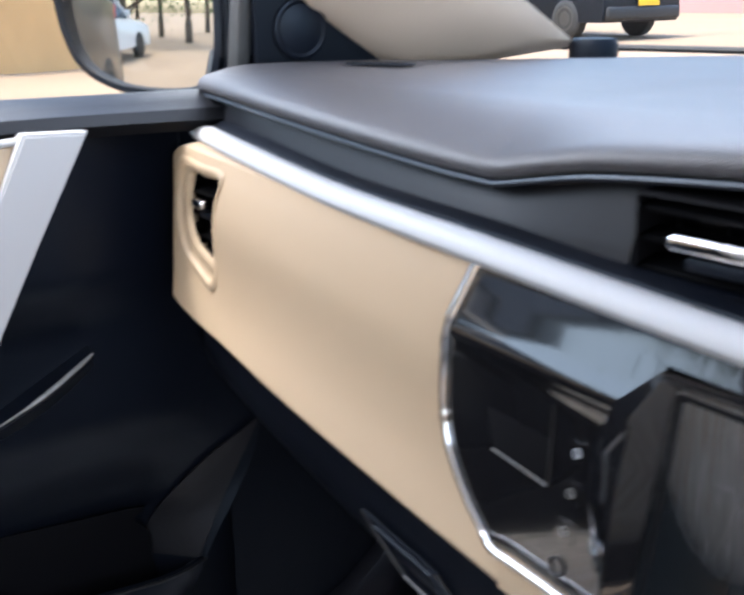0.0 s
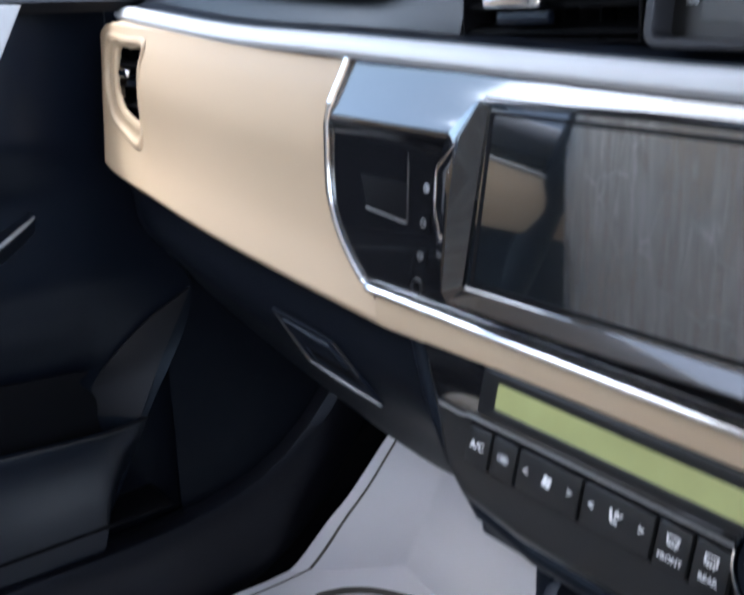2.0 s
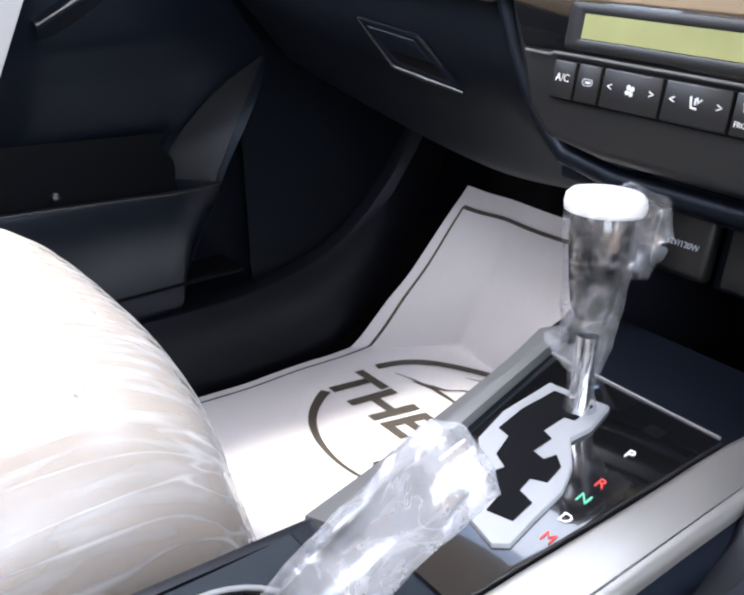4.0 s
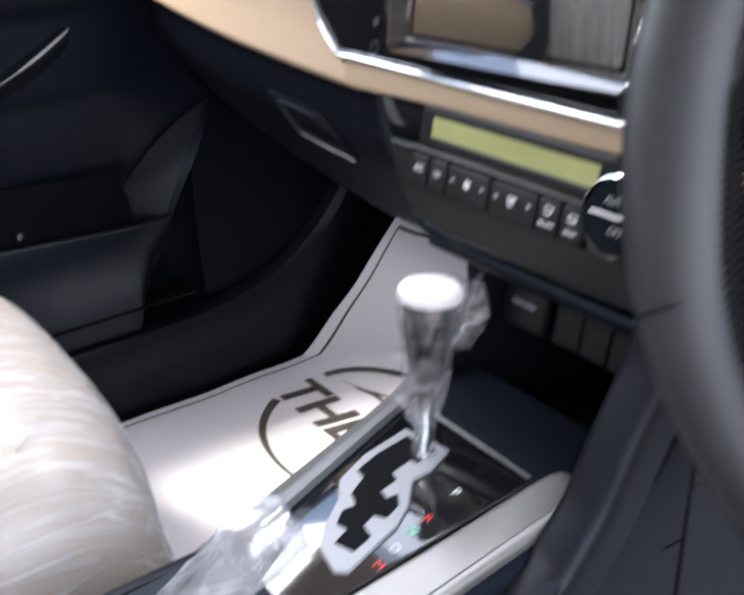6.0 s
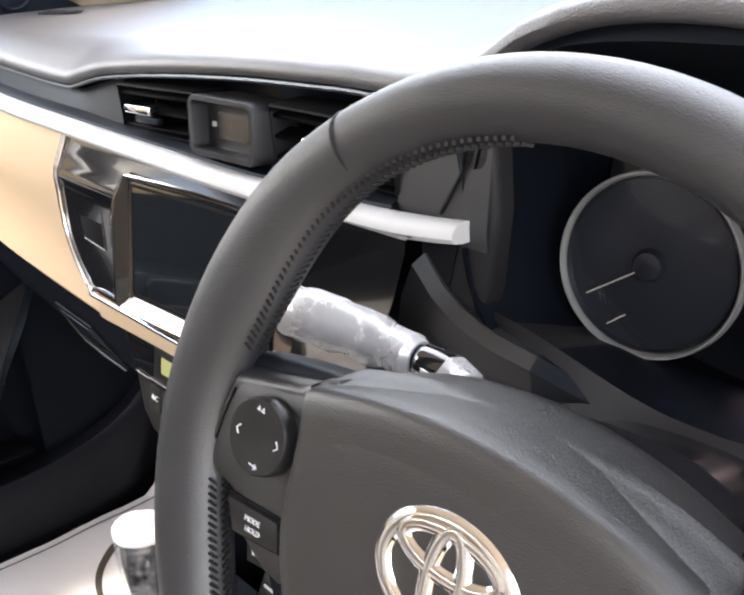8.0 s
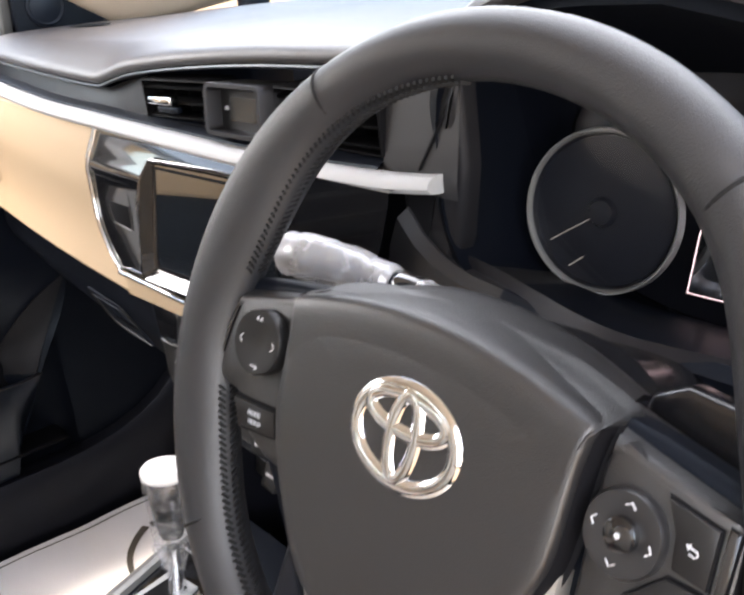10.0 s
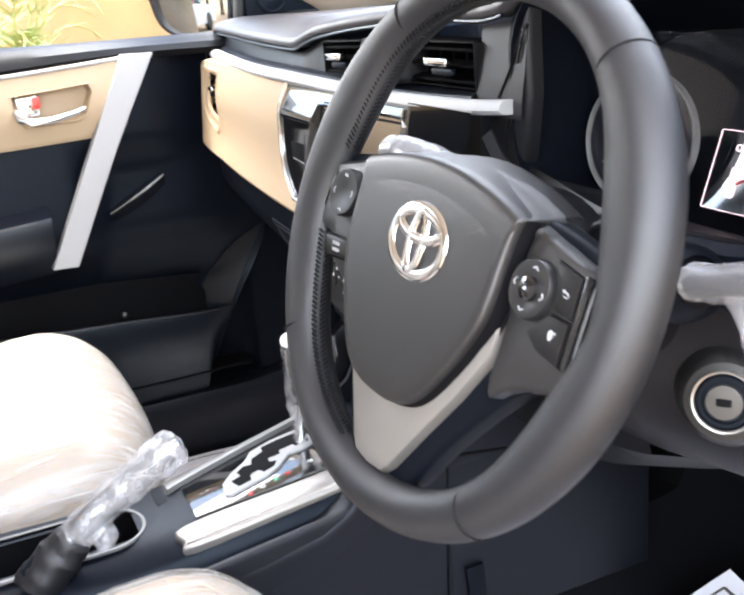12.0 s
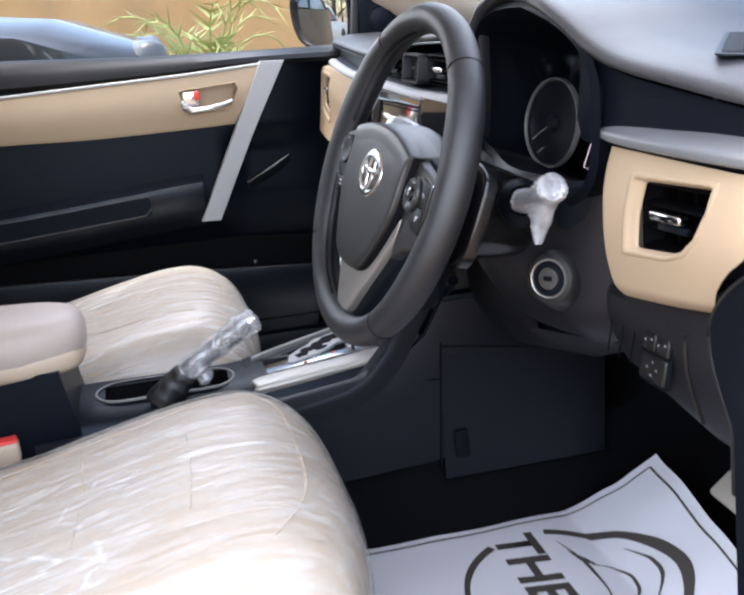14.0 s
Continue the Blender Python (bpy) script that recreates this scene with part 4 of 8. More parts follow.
# ---- climate control ----
def build_climate():
    c = thing("climate_panel", "black climate control panel with a green display and push buttons", "climate control", facing((-0.040, 0.128, 0.504), (1, 0, 0), (0, 0.22, 1)))
    out = [(-0.168, 0.046), (-0.155, 0.020), (-0.140, -0.006), (-0.128, -0.030), (-0.108, -0.045), (-0.06, -0.051), (0.06, -0.051), (0.16, -0.047), (0.20, -0.02), (0.21, 0.046)]
    part("body", plate(out, 0.03, 0.008, 3, pose(0, 0, -0.032)), M["panel_grey"], c)
    part("display_panel", plate([(-0.160, 0.044), (-0.136, 0.0085), (0.072, 0.0085), (0.072, 0.044)], 0.004, 0.001), M["piano"], c, "gloss black upper part", pose(0, 0, -0.0025))
    part("display", plate(rounded(0.158, 0.0145, 0.001), 0.002, 0), M["lcd"], c, "pale green display", pose(-0.009, 0.0250, 0.0003))
    part("display_frame", ring(rounded(0.184, 0.028, 0.003), rounded(0.158, 0.0145, 0.001), 0.0020), M["keys"], c, "", pose(-0.009, 0.0245, 0.0004))
    part("trim_line", tube([(-0.134, 0.0060, 0.0012), (-0.112, 0.0056, 0.0016), (-0.108, 0.0072, 0.0018), (0.066, 0.0066, 0.0018)], 0.0009, 6), M["rail"], c, "thin grey line over the keys")
    part("key_tray", plate([(-0.106, 0.0050), (0.068, 0.0050), (0.068, -0.0205), (-0.106, -0.0205)], 0.002, 0), M["deep"], c, "", pose(0, 0, -0.0018))
    spans = [(-0.0950, 0.0195, "ac"), (-0.0745, 0.0195, "loop"), (-0.0415, 0.0445, "fan"), (0.0040, 0.0445, "seat"), (0.0370, 0.0195, "front"), (0.0575, 0.0195, "rear")]
    for x, w, kind in spans:
        b = part("button", block((w - 0.0009, 0.0225, 0.008), 0.0012, 2), M["panel_grey"], c, "", pose(x, -0.0080, -0.0006))
        up = pose(0, 0.001, 0.0042)
        if kind == "ac":
            letters("mark", "A/C", 0.0068, M["mark"], b, up)
        elif kind == "loop":
            part("mark", ring(rounded(0.0085, 0.0044, 0.0020), rounded(0.0068, 0.0028, 0.0012), 0.0003), M["grey_mark"], b, "", up @ pose(0, 0, -0.0002))
            part("mark", block((0.0040, 0.0012, 0.0003), 0), M["mark"], b, "", up @ pose(0.0005, 0, 0))
        elif kind == "fan":
            for a in (0, 90, 180, 270):
                part("mark", plate(smooth_outline([(0.0004, 0.0), (0.0030, -0.0008), (0.0034, 0.0012), (0.0016, 0.0020)], 3), 0.0003, 0), M["mark"], b, "", up @ pose(0, 0, -0.0001, 0, 0, a + 20))
        elif kind == "seat":
            part("mark", tube([(-0.0034, 0.0036, 0), (-0.0022, -0.0022, 0), (0.0016, -0.0026, 0)], 0.0008, 6), M["mark"], b, "", up)
            part("mark", tube([(0.0008, 0.0034, 0), (0.0018, 0.0006, 0), (0.0040, 0.0028, 0)], 0.0007, 6), M["mark"], b, "", up)
            part("mark", tube([(-0.0002, 0.0030, 0), (0.0, -0.0006, 0)], 0.0006, 6), M["mark"], b, "", up)
        else:
            shape = [(-0.0038, 0.0058), (0.0038, 0.0058), (0.0030, 0.0012), (-0.0030, 0.0012)] if kind == "front" else [(-0.0036, 0.0058), (0.0036, 0.0058), (0.0036, 0.0012), (-0.0036, 0.0012)]
            part("mark", ring(shape, [(px * 0.74, 0.0035 + (py - 0.0035) * 0.66) for px, py in shape], 0.0003), M["mark"], b, "", up @ pose(0, -0.0004, -0.0002))
            for dx in (-0.0016, 0.0, 0.0016):
                part("mark", tube([(dx, 0.0028, 0), (dx + 0.0005, 0.0012, 0), (dx, -0.0002, 0)], 0.0003, 5), M["mark"], b, "", up)
            letters("mark", "FRONT" if kind == "front" else "REAR", 0.0042, M["mark"], b, pose(0, -0.0052, 0.0042))
        if kind in ("fan", "seat"):
            for px, ch in ((-0.0155, "<"), (0.0155, ">")):
                letters("mark", ch, 0.0070, M["mark"], b, up @ pose(px, 0, 0))
    d = part("dial", lathe([(0, 0.012), (0.0215, 0.012), (0.0222, 0.010)], 40), M["plastic"], c, "round temperature dial", pose(0.095, 0.008, 0.0))
    part("dial_ring", lathe([(0.0222, 0.0105), (0.0228, 0.0135), (0.0242, 0.0130), (0.0254, 0.008), (0.026, -0.002)], 40), M["chrome"], d, "chrome ring")
    part("dial_bar", block((0.036, 0.0022, 0.002), 0.0008), M["cap_white"], d, "", pose(0, 0.0, 0.0125))
    letters("mark", "AUTO", 0.0062, M["grey_mark"], d, pose(0, 0.0085, 0.0122))
    letters("mark", "OFF", 0.0062, M["grey_mark"], d, pose(0.003, -0.0085, 0.0122))
    return c


build_climate()


def build_lower_stack():
    s = thing("centre_stack", "dark open shelf with a power socket under the climate panel", "centre stack", pose(0, 0.2, 0.38))
    inv = s.matrix_world.inverted()
    # lip under the climate panel and the shelf box
    part("lip", tube([(-0.222, 0.152, 0.545), (-0.200, 0.146, 0.505), (-0.176, 0.144, 0.468), (-0.145, 0.140, 0.445), (-0.10, 0.139, 0.438), (0.06, 0.139, 0.438), (0.13, 0.142, 0.442), (0.17, 0.146, 0.47)], 0.0075, 12), M["plastic2"], s, "", inv)
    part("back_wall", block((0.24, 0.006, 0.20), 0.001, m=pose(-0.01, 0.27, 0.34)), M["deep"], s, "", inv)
    part("roof_panel", block((0.28, 0.13, 0.01), 0.003, m=pose(-0.01, 0.205, 0.432)), M["plastic2"], s, "", inv)
    part("side_wall", block((0.014, 0.16, 0.19), 0.004, m=pose(-0.100, 0.222, 0.345)), M["plastic2"], s, "", inv)
    # power socket cover and three blanks
    c = part("socket_cover", block((0.043, 0.012, 0.046), 0.005, 3), M["panel_grey"], s, "", inv @ pose(-0.065, 0.168, 0.401, -12))
    letters("mark", "12V/120W", 0.0056, M["grey_mark"], c, facing((0.002, -0.0063, -0.002)))
    for x in (-0.022, 0.004, 0.030):
        part("blank", block((0.0245, 0.012, 0.043), 0.002, 2), M["panel_grey"], s, "", inv @ pose(x, 0.172, 0.400, -12))
    part("blank_frame", block((0.094, 0.012, 0.052), 0.003, 2), M["plastic"], s, "", inv @ pose(0.004, 0.178, 0.400, -12))
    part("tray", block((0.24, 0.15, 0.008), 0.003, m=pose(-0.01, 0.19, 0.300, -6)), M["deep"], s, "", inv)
    part("tray_block", block((0.075, 0.05, 0.05), 0.006, 3, pose(0.05, 0.215, 0.335)), M["plastic"], s, "", inv)


build_lower_stack()


# ---- instrument cluster ----
def build_cluster():
    c = thing("instrument_cluster", "dark instrument cluster with two round meters behind a clear lens", "instrument cluster", pose(0.365, 0.2, 0.70))
    inv = c.matrix_world.inverted()
    # tunnel from the hood's edge back to the meter faces
    front, back = [], []
    n = 48
    for i in range(n):
        a = 2 * math.pi * i / n
        ca, sa = math.cos(a), math.sin(a)
        p = 0.62
        ex, ez = math.copysign(abs(ca) ** p, ca), math.copysign(abs(sa) ** p, sa)
        top = 0.815 - 0.05 * max(0, ca) ** 2
        front.append(Vector((0.368 + 0.166 * ex, 0.172, 0.72 + (0.098 * ez if ez > 0 else 0.098 * ez) - 0.03 * max(0, ex) * max(0, ez))))
        back.append(Vector((0.366 + 0.166 * ex, 0.301, 0.690 + (0.072 * ez if ez > 0 else 0.096 * ez))))
    mid = [a.lerp(b, 0.5) + Vector((0, 0, 0.004)) for a, b in zip(front, back)]
    lip = [a + (a - Vector((0.366, 0.172, 0.70))).normalized() * 0.010 + Vector((0, 0.004, 0)) for a in front]
    part("surround", grid([lip, front, mid, back], close=True), M["plastic"], c, "", inv)
    bm = bmesh.new()
    bm.faces.new([bm.verts.new(p + Vector((0, 0.004, 0))) for p in back])
    part("face", bm, M["night"], c, "", inv)
    for x, r, lean in ((0.2685, 0.0530, 0.20), (0.4450, 0.0530, -0.08)):
        f = facing((x, 0.252, 0.679), (1, lean, 0), (0, 0.16, 1))
        d = part("meter", lathe([(0, 0.0), (r - 0.004, 0.0), (r - 0.003, 0.004)], 48), M["night"], c, "round meter", inv @ f)
        part("meter_ring", lathe([(r - 0.0024, 0.001), (r - 0.0017, 0.0050), (r - 0.0008, 0.0066), (r + 0.0004, 0.0066), (r + 0.0010, 0.0046), (r + 0.0013, 0.0)], 64), M["rail"], d, "thin grey ring")
        part("needle", block((0.034, 0.0009, 0.001), 0.0002), M["needle"], d, "", pose(-0.021, -0.013, 0.004, 0, 0, 31))
        part("needle_hub", lathe([(0, 0.007), (0.008, 0.006), (0.010, 0.002)], 24), M["night"], d)
        part("small_needle", block((0.013, 0.0009, 0.001), 0.0002), M["needle"], d, "", pose(-0.016, -0.034, 0.004, 0, 0, 36))
    # lit message window between the meters
    f = facing((0.346, 0.277, 0.659), (1, 0, 0), (0, 0.36, 1))
    w = part("message_window", plate(rounded(0.048, 0.061, 0.001), 0.002, 0), M["screen"], c, "", inv @ f)
    part("window_line", ring(rounded(0.048, 0.061, 0.001), rounded(0.0470, 0.0600, 0.001), 0.0006), M["pink_line"], w, "lit thin line", pose(0, 0, 0.002))
    letters("message", "Open", 0.0080, M["pink_line"], w, pose(0.004, 0.0175, 0.0025))
    part("car_mark", plate(rounded(0.0085, 0.024, 0.0035), 0.0005, 0), M["pink_line"], w, "", pose(0.001, -0.008, 0.0022))
    part("door_mark", block((0.007, 0.002, 0.0005), 0), M["red"], w, "", pose(0.0075, -0.007, 0.0028, 0, 0, 35))
    # clear lens, leaning
    rows = [[Vector((lerp(0.232, 0.505, i / 10), lerp(0.214, 0.250, t) - 0.010 * math.sin(i / 10 * math.pi), lerp(0.768, 0.625, t))) for i in range(11)] for t in (0, 0.25, 0.5, 0.75, 1)]
    ob = part("lens", grid(rows), M["lens"], c, "clear curved lens", inv)
    ob.visible_shadow = False
    # lower lip that slopes down towards the column, and the wedge beside the head unit
    rows = []
    for i in range(25):
        t = i / 24
        x = lerp(0.168, 0.512, t)
        b = 0.06 * max(0, (x - 0.455) / 0.057) ** 2
        zt = spline(x, [(0.168, 0.687), (0.185, 0.668), (0.217, 0.653), (0.25, 0.648), (0.30, 0.642), (0.42, 0.642), (0.50, 0.652), (0.56, 0.670)])[0]
        rows.append([Vector((x, 0.255 + b, zt - 0.022)), Vector((x, 0.19 + b, zt - 0.002)), Vector((x, 0.172 + b, zt)), Vector((x, 0.165 + b, zt - 0.006)), Vector((x, 0.168 + b, zt - 0.03)), Vector((x, 0.19 + b, zt - 0.09))])
    for r in rows:
        k = max(0, 1 - (r[2].x - 0.168) / 0.075)
        for p in r[3:]:
            p.x -= 0.62 * k * (r[2].z - p.z)
    # lighter grey here paints the light that this facet of the lip catches
    part("lit_lip_end", grid(rows[:7]), M["cheek"], c, "end of the lower lip in a lighter grey, painted as lit", inv)
    part("lower_lip", grid(rows[6:]), M["plastic2"], c, "", inv)
    part("side_wedge", plate([(0.160, 0.700), (0.180, 0.705), (0.214, 0.775), (0.222, 0.79), (0.223, 0.72), (0.214, 0.67), (0.19, 0.62), (0.160, 0.60)], 0.016, 0.0075, 4,
         m=Matrix.Translation((0, 0.190, 0)) @ Matrix.Rotation(radians(90), 4, "X")), M["slate"], c, "", inv)


build_cluster()


# ---- driver's side of the dashboard ----
def build_driver_side():
    p = thing("driver_panel", "beige driver's side panel with an air vent and silver trim", "dashboard panel", pose(0.62, 0.19, 0.62))
    inv = p.matrix_world.inverted()
    # outline in x and z
    def sheet(u, v):
        xl = spline(v, [(0, 0.533), (0.15, 0.531), (0.5, 0.536), (0.85, 0.542), (1.0, 0.550)])[0]
        xr = spline(v, [(0, 0.795), (0.4, 0.775), (0.5, 0.764), (0.62, 0.745), (0.8, 0.724), (1.0, 0.712)])[0]
        x = lerp(xl, xr, u)
        low, near = lerp(0.544, 0.574, u), 0.2 * u
        if near < 0.022:
            low += 0.020 * (1 - math.sqrt(max(0, 1 - (1 - near / 0.022) ** 2)))
        z = lerp(lerp(0.6905, 0.694, u), low, v)
        y = 0.186 - 0.010 * math.sin(math.pi * min(1, v * 1.05)) + 0.02 * max(0, u - 0.6) ** 2
        if u < 0.06:
            y += 0.020 * (1 - u / 0.06) ** 2
        if v > 0.9:
            y += 0.010 * ((v - 0.9) / 0.1) ** 2
        return Vector((x, y, z))
    hole = [(0.600, 0.670), (0.716, 0.679), (0.713, 0.659), (0.702, 0.637), (0.685, 0.622), (0.660, 0.613), (0.591, 0.603)]

    def inside(q):
        hit = False
        for i in range(len(hole)):
            (x1, z1), (x2, z2) = hole[i], hole[i - 1]
            if (z1 > q.z) != (z2 > q.z) and q.x < (x2 - x1) * (q.z - z1) / (z2 - z1) + x1:
                hit = not hit
        return hit
    us = [0.0, 0.004, 0.009] + [i / 70 for i in range(1, 71)]
    rows = [[sheet(u, j / 56) for j in range(57)] + [sheet(u, 1) + Vector((0, 0.03, -0.004))] for u in us]
    rows = [[q + Vector((0.002, 0.03, 0)) for q in rows[0]]] + rows
    part("panel", grid(rows, skip=lambda q: inside(Vector((lerp(q.x, 0.657, 0.06), 0, lerp(q.z, 0.642, 0.06))))), M["beige"], p, "", inv)
    dense = []
    for a, b in zip(hole, hole[1:] + hole[:1]):
        dense += [(lerp(a[0], b[0], t), lerp(a[1], b[1], t)) for t in (0.04, 0.5, 0.96)]

    def shell_y(x, z):
        return 0.186 - 0.010 * math.sin(math.pi * min(1, (0.692 - z) / 0.138 * 1.05)) + 0.02 * max(0, (x - 0.535) / 0.23 - 0.6) ** 2
    rings = []
    for k, dy, sx in ((1.17, 0.0015, 0), (1.13, -0.0006, 0), (1.07, -0.0015, 0), (1.01, -0.0008, 0), (0.985, 0.0015, 0), (0.955, 0.0035, 0.002), (0.92, 0.0048, 0.004), (0.91, 0.0070, 0.004)):
        rings.append([Vector((lerp(0.657, x, k) + sx, shell_y(x, z) + dy, lerp(0.642, z, k))) for x, z in dense])
    part("vent_frame", grid(rings, close=True), M["beige"], p, "beige frame round the vent", inv, sharp=60)
    bar = [(0.500, 0.196, 0.708), (0.53, 0.183, 0.7055), (0.62, 0.175, 0.7065), (0.70, 0.176, 0.708), (0.775, 0.184, 0.7085)]
    prof = [(0.030, 0.0125), (0.018, 0.0110), (0.008, 0.0060), (0.000, 0.0010), (-0.003, -0.0010), (-0.0035, -0.0025), (-0.0030, -0.0075), (0.000, -0.0095), (0.030, -0.010)]
    rows = []
    for i in range(31):
        x = lerp(0.507, 0.800, i / 30)
        y, z = spline(x, bar)
        k = lerp(0.75, 1, min(1, i / 5))
        rows.append([Vector((x, y + a, z + b * k)) for a, b in prof])
    part("trim_bar", loft(rows), M["grey_silver"], p, "satin silver bar", inv)
    # dark band between this bar and the pad
    rows = []
    for i in range(25):
        x = lerp(0.492, 0.785, i / 24)
        y, z, _ = spline(x, PAD_EDGE)
        rows.append([Vector((x, y + 0.012, z - 0.003)), Vector((x, y + 0.014, lerp(z, 0.715, 0.5))), Vector((x, y + 0.010, 0.712)), Vector((x, y + 0.016, 0.69))])
    part("upper_fascia", grid(rows), M["plastic2"], p, "", inv)


build_driver_side()
build_vent("air_vent", "black air vent in the beige driver's panel", facing((0.664, 0.1870, 0.642), (1, 0.03, 0.05)), 0.122, 0.076, 4, -0.012, 0.046)


def build_lower_driver():
    k = thing("knee_panel", "dark lower dashboard panel with switches beside the column", "knee panel", pose(0.6, 0.2, 0.5))
    inv = k.matrix_world.inverted()

    def face(u, v):
        x = lerp(0.500, 0.722, u)
        z = lerp(lerp(0.56, 0.585, u), lerp(0.478, 0.452, u), v)
        y = 0.190 + 0.020 * v * v - 0.012 * math.sin(v * math.pi) * 0.5 + 0.04 * max(0, u - 0.86) + 0.026 * max(0, 1 - v / 0.22) ** 1.5 + 0.02 * max(0, 1 - u / 0.15)
        return Vector((x, y, z))
    rows = [[face(i / 24, j / 10) for j in range(11)] + [face(i / 24, 1) + Vector((0, 0.012, -0.008)), face(i / 24, 1) + Vector((-0.02, 0.16, -0.04))] for i in range(25)]
    part("panel", grid(rows), M["slate"], k, "", inv)
    f = inv @ facing((0.632, 0.1885, 0.512), (1, 0, 0.05), (0, 0.18, 1))
    s = part("switch_frame", ring(rounded(0.050, 0.052, 0.005), rounded(0.046, 0.048, 0.004), 0.003), M["plastic"], k, "", f)
    for x, y, w, h in ((-0.0115, 0.012, 0.020, 0.018), (0.0115, 0.012, 0.020, 0.018), (0.0, -0.011, 0.043, 0.024)):
        b = part("switch", block((w, h, 0.007), 0.0025, 3), M["keys"], s, "", pose(x, y, 0.002))
        for dx, dy in ((-0.006, 0.0), (0.005, 0.002)) if h < 0.02 else ((-0.008, 0), (0.008, 0), (0, 0.006), (0, -0.006)):
            part("mark", plate(rounded(0.0018, 0.0018, 0.0008), 0.0003, 0), M["grey_mark"], b, "", pose(dx, dy, 0.0035))
    for i in range(3):
        part("blank_line", block((0.0012, 0.040, 0.002), 0.0004), M["deep"], k, "", f @ pose(-0.044 - 0.0225 * i, 0.002, 0.0018))
    part("panel_ridge", tube([face(0.80, v) + Vector((0, -0.0008, 0)) for v in [0.25 + 0.07 * i for i in range(11)]], 0.0018, 8), M["panel_grey"], k, "", inv)
    # dark end trim by the door opening, with a rounded edge
    rows, rim = [], []
    for i in range(25):
        z = lerp(0.645, 0.36, i / 24)
        xl = min(0.80, 0.720 + 0.034 * ((z - 0.562) / 0.052) ** 2) if z > 0.562 else 0.720 + 0.018 * ((0.562 - z) / 0.04) ** 1.5 if z > 0.50 else 0.7555 + 0.10 * (0.50 - z)
        xl = min(xl, 0.80)
        rows.append([Vector((xl + 0.004, 0.26, z)), Vector((xl - 0.001, 0.200, z)), Vector((xl + 0.001, 0.186, z)), Vector((xl + 0.007, 0.178, z)), Vector((xl + 0.03, 0.180, z)), Vector((0.835, 0.215, z)), Vector((0.84, 0.29, z))])
        rim.append(Vector((xl + 0.002, 0.1805, z)))
    part("side_trim", grid(rows), M["plastic"], k, "rounded dark trim by the door opening", inv)
    part("trim_edge", tube(rim[2:18], 0.0022, 8), M["panel_grey"], k, "", inv)
    # knee bolster under the column
    rows = []
    for i in range(21):
        x = lerp(0.118, 0.36, i / 20)
        up = 0.06 * (i / 20) ** 3
        rows.append([Vector((x, 0.175, 0.56)), Vector((x, 0.178, 0.50)), Vector((x, 0.188, 0.43 + up * 0.4)), Vector((x, 0.215, 0.385 + up)), Vector((x, 0.30, 0.356 + up)), Vector((x, 0.42, 0.36 + up))])
    part("knee_bolster", grid(rows), M["slate"], k, "", inv)


build_lower_driver()


# ---- steering wheel ----
WX, WU, WN = Vector((0.99479, 0.10192, 0.0)), Vector((-0.03594, 0.35082, 0.93575)), Vector((0.09538, -0.93088, 0.35266))
ROLL = radians(5.5)
WHEEL = Matrix.Translation((0.355, 0.0184, 0.6531)) @ Matrix((WX * math.cos(ROLL) - WU * math.sin(ROLL), WX * math.sin(ROLL) + WU * math.cos(ROLL), WN)).transposed().to_4x4()


def mirrored(points):
    """A closed outline from its right half, given from top to bottom."""
    return [(x, y) for x, y in points] + [(-x, y) for x, y in reversed(points) if x > 1e-6]


def dome(outline, steps, centre=(0, 0)):
    """A pad over an outline: rows of scale about the centre and height."""
    rows = [[Vector((centre[0] + (x - centre[0]) * s, centre[1] + (y - centre[1]) * s, z)) for x, y in outline] for s, z in steps]
    bm = grid(rows, close=True)
    bm.verts.ensure_lookup_table()
    n = len(outline)
    bm.faces.new([bm.verts[(len(rows) - 1) * n + j] for j in range(n)])
    return bm


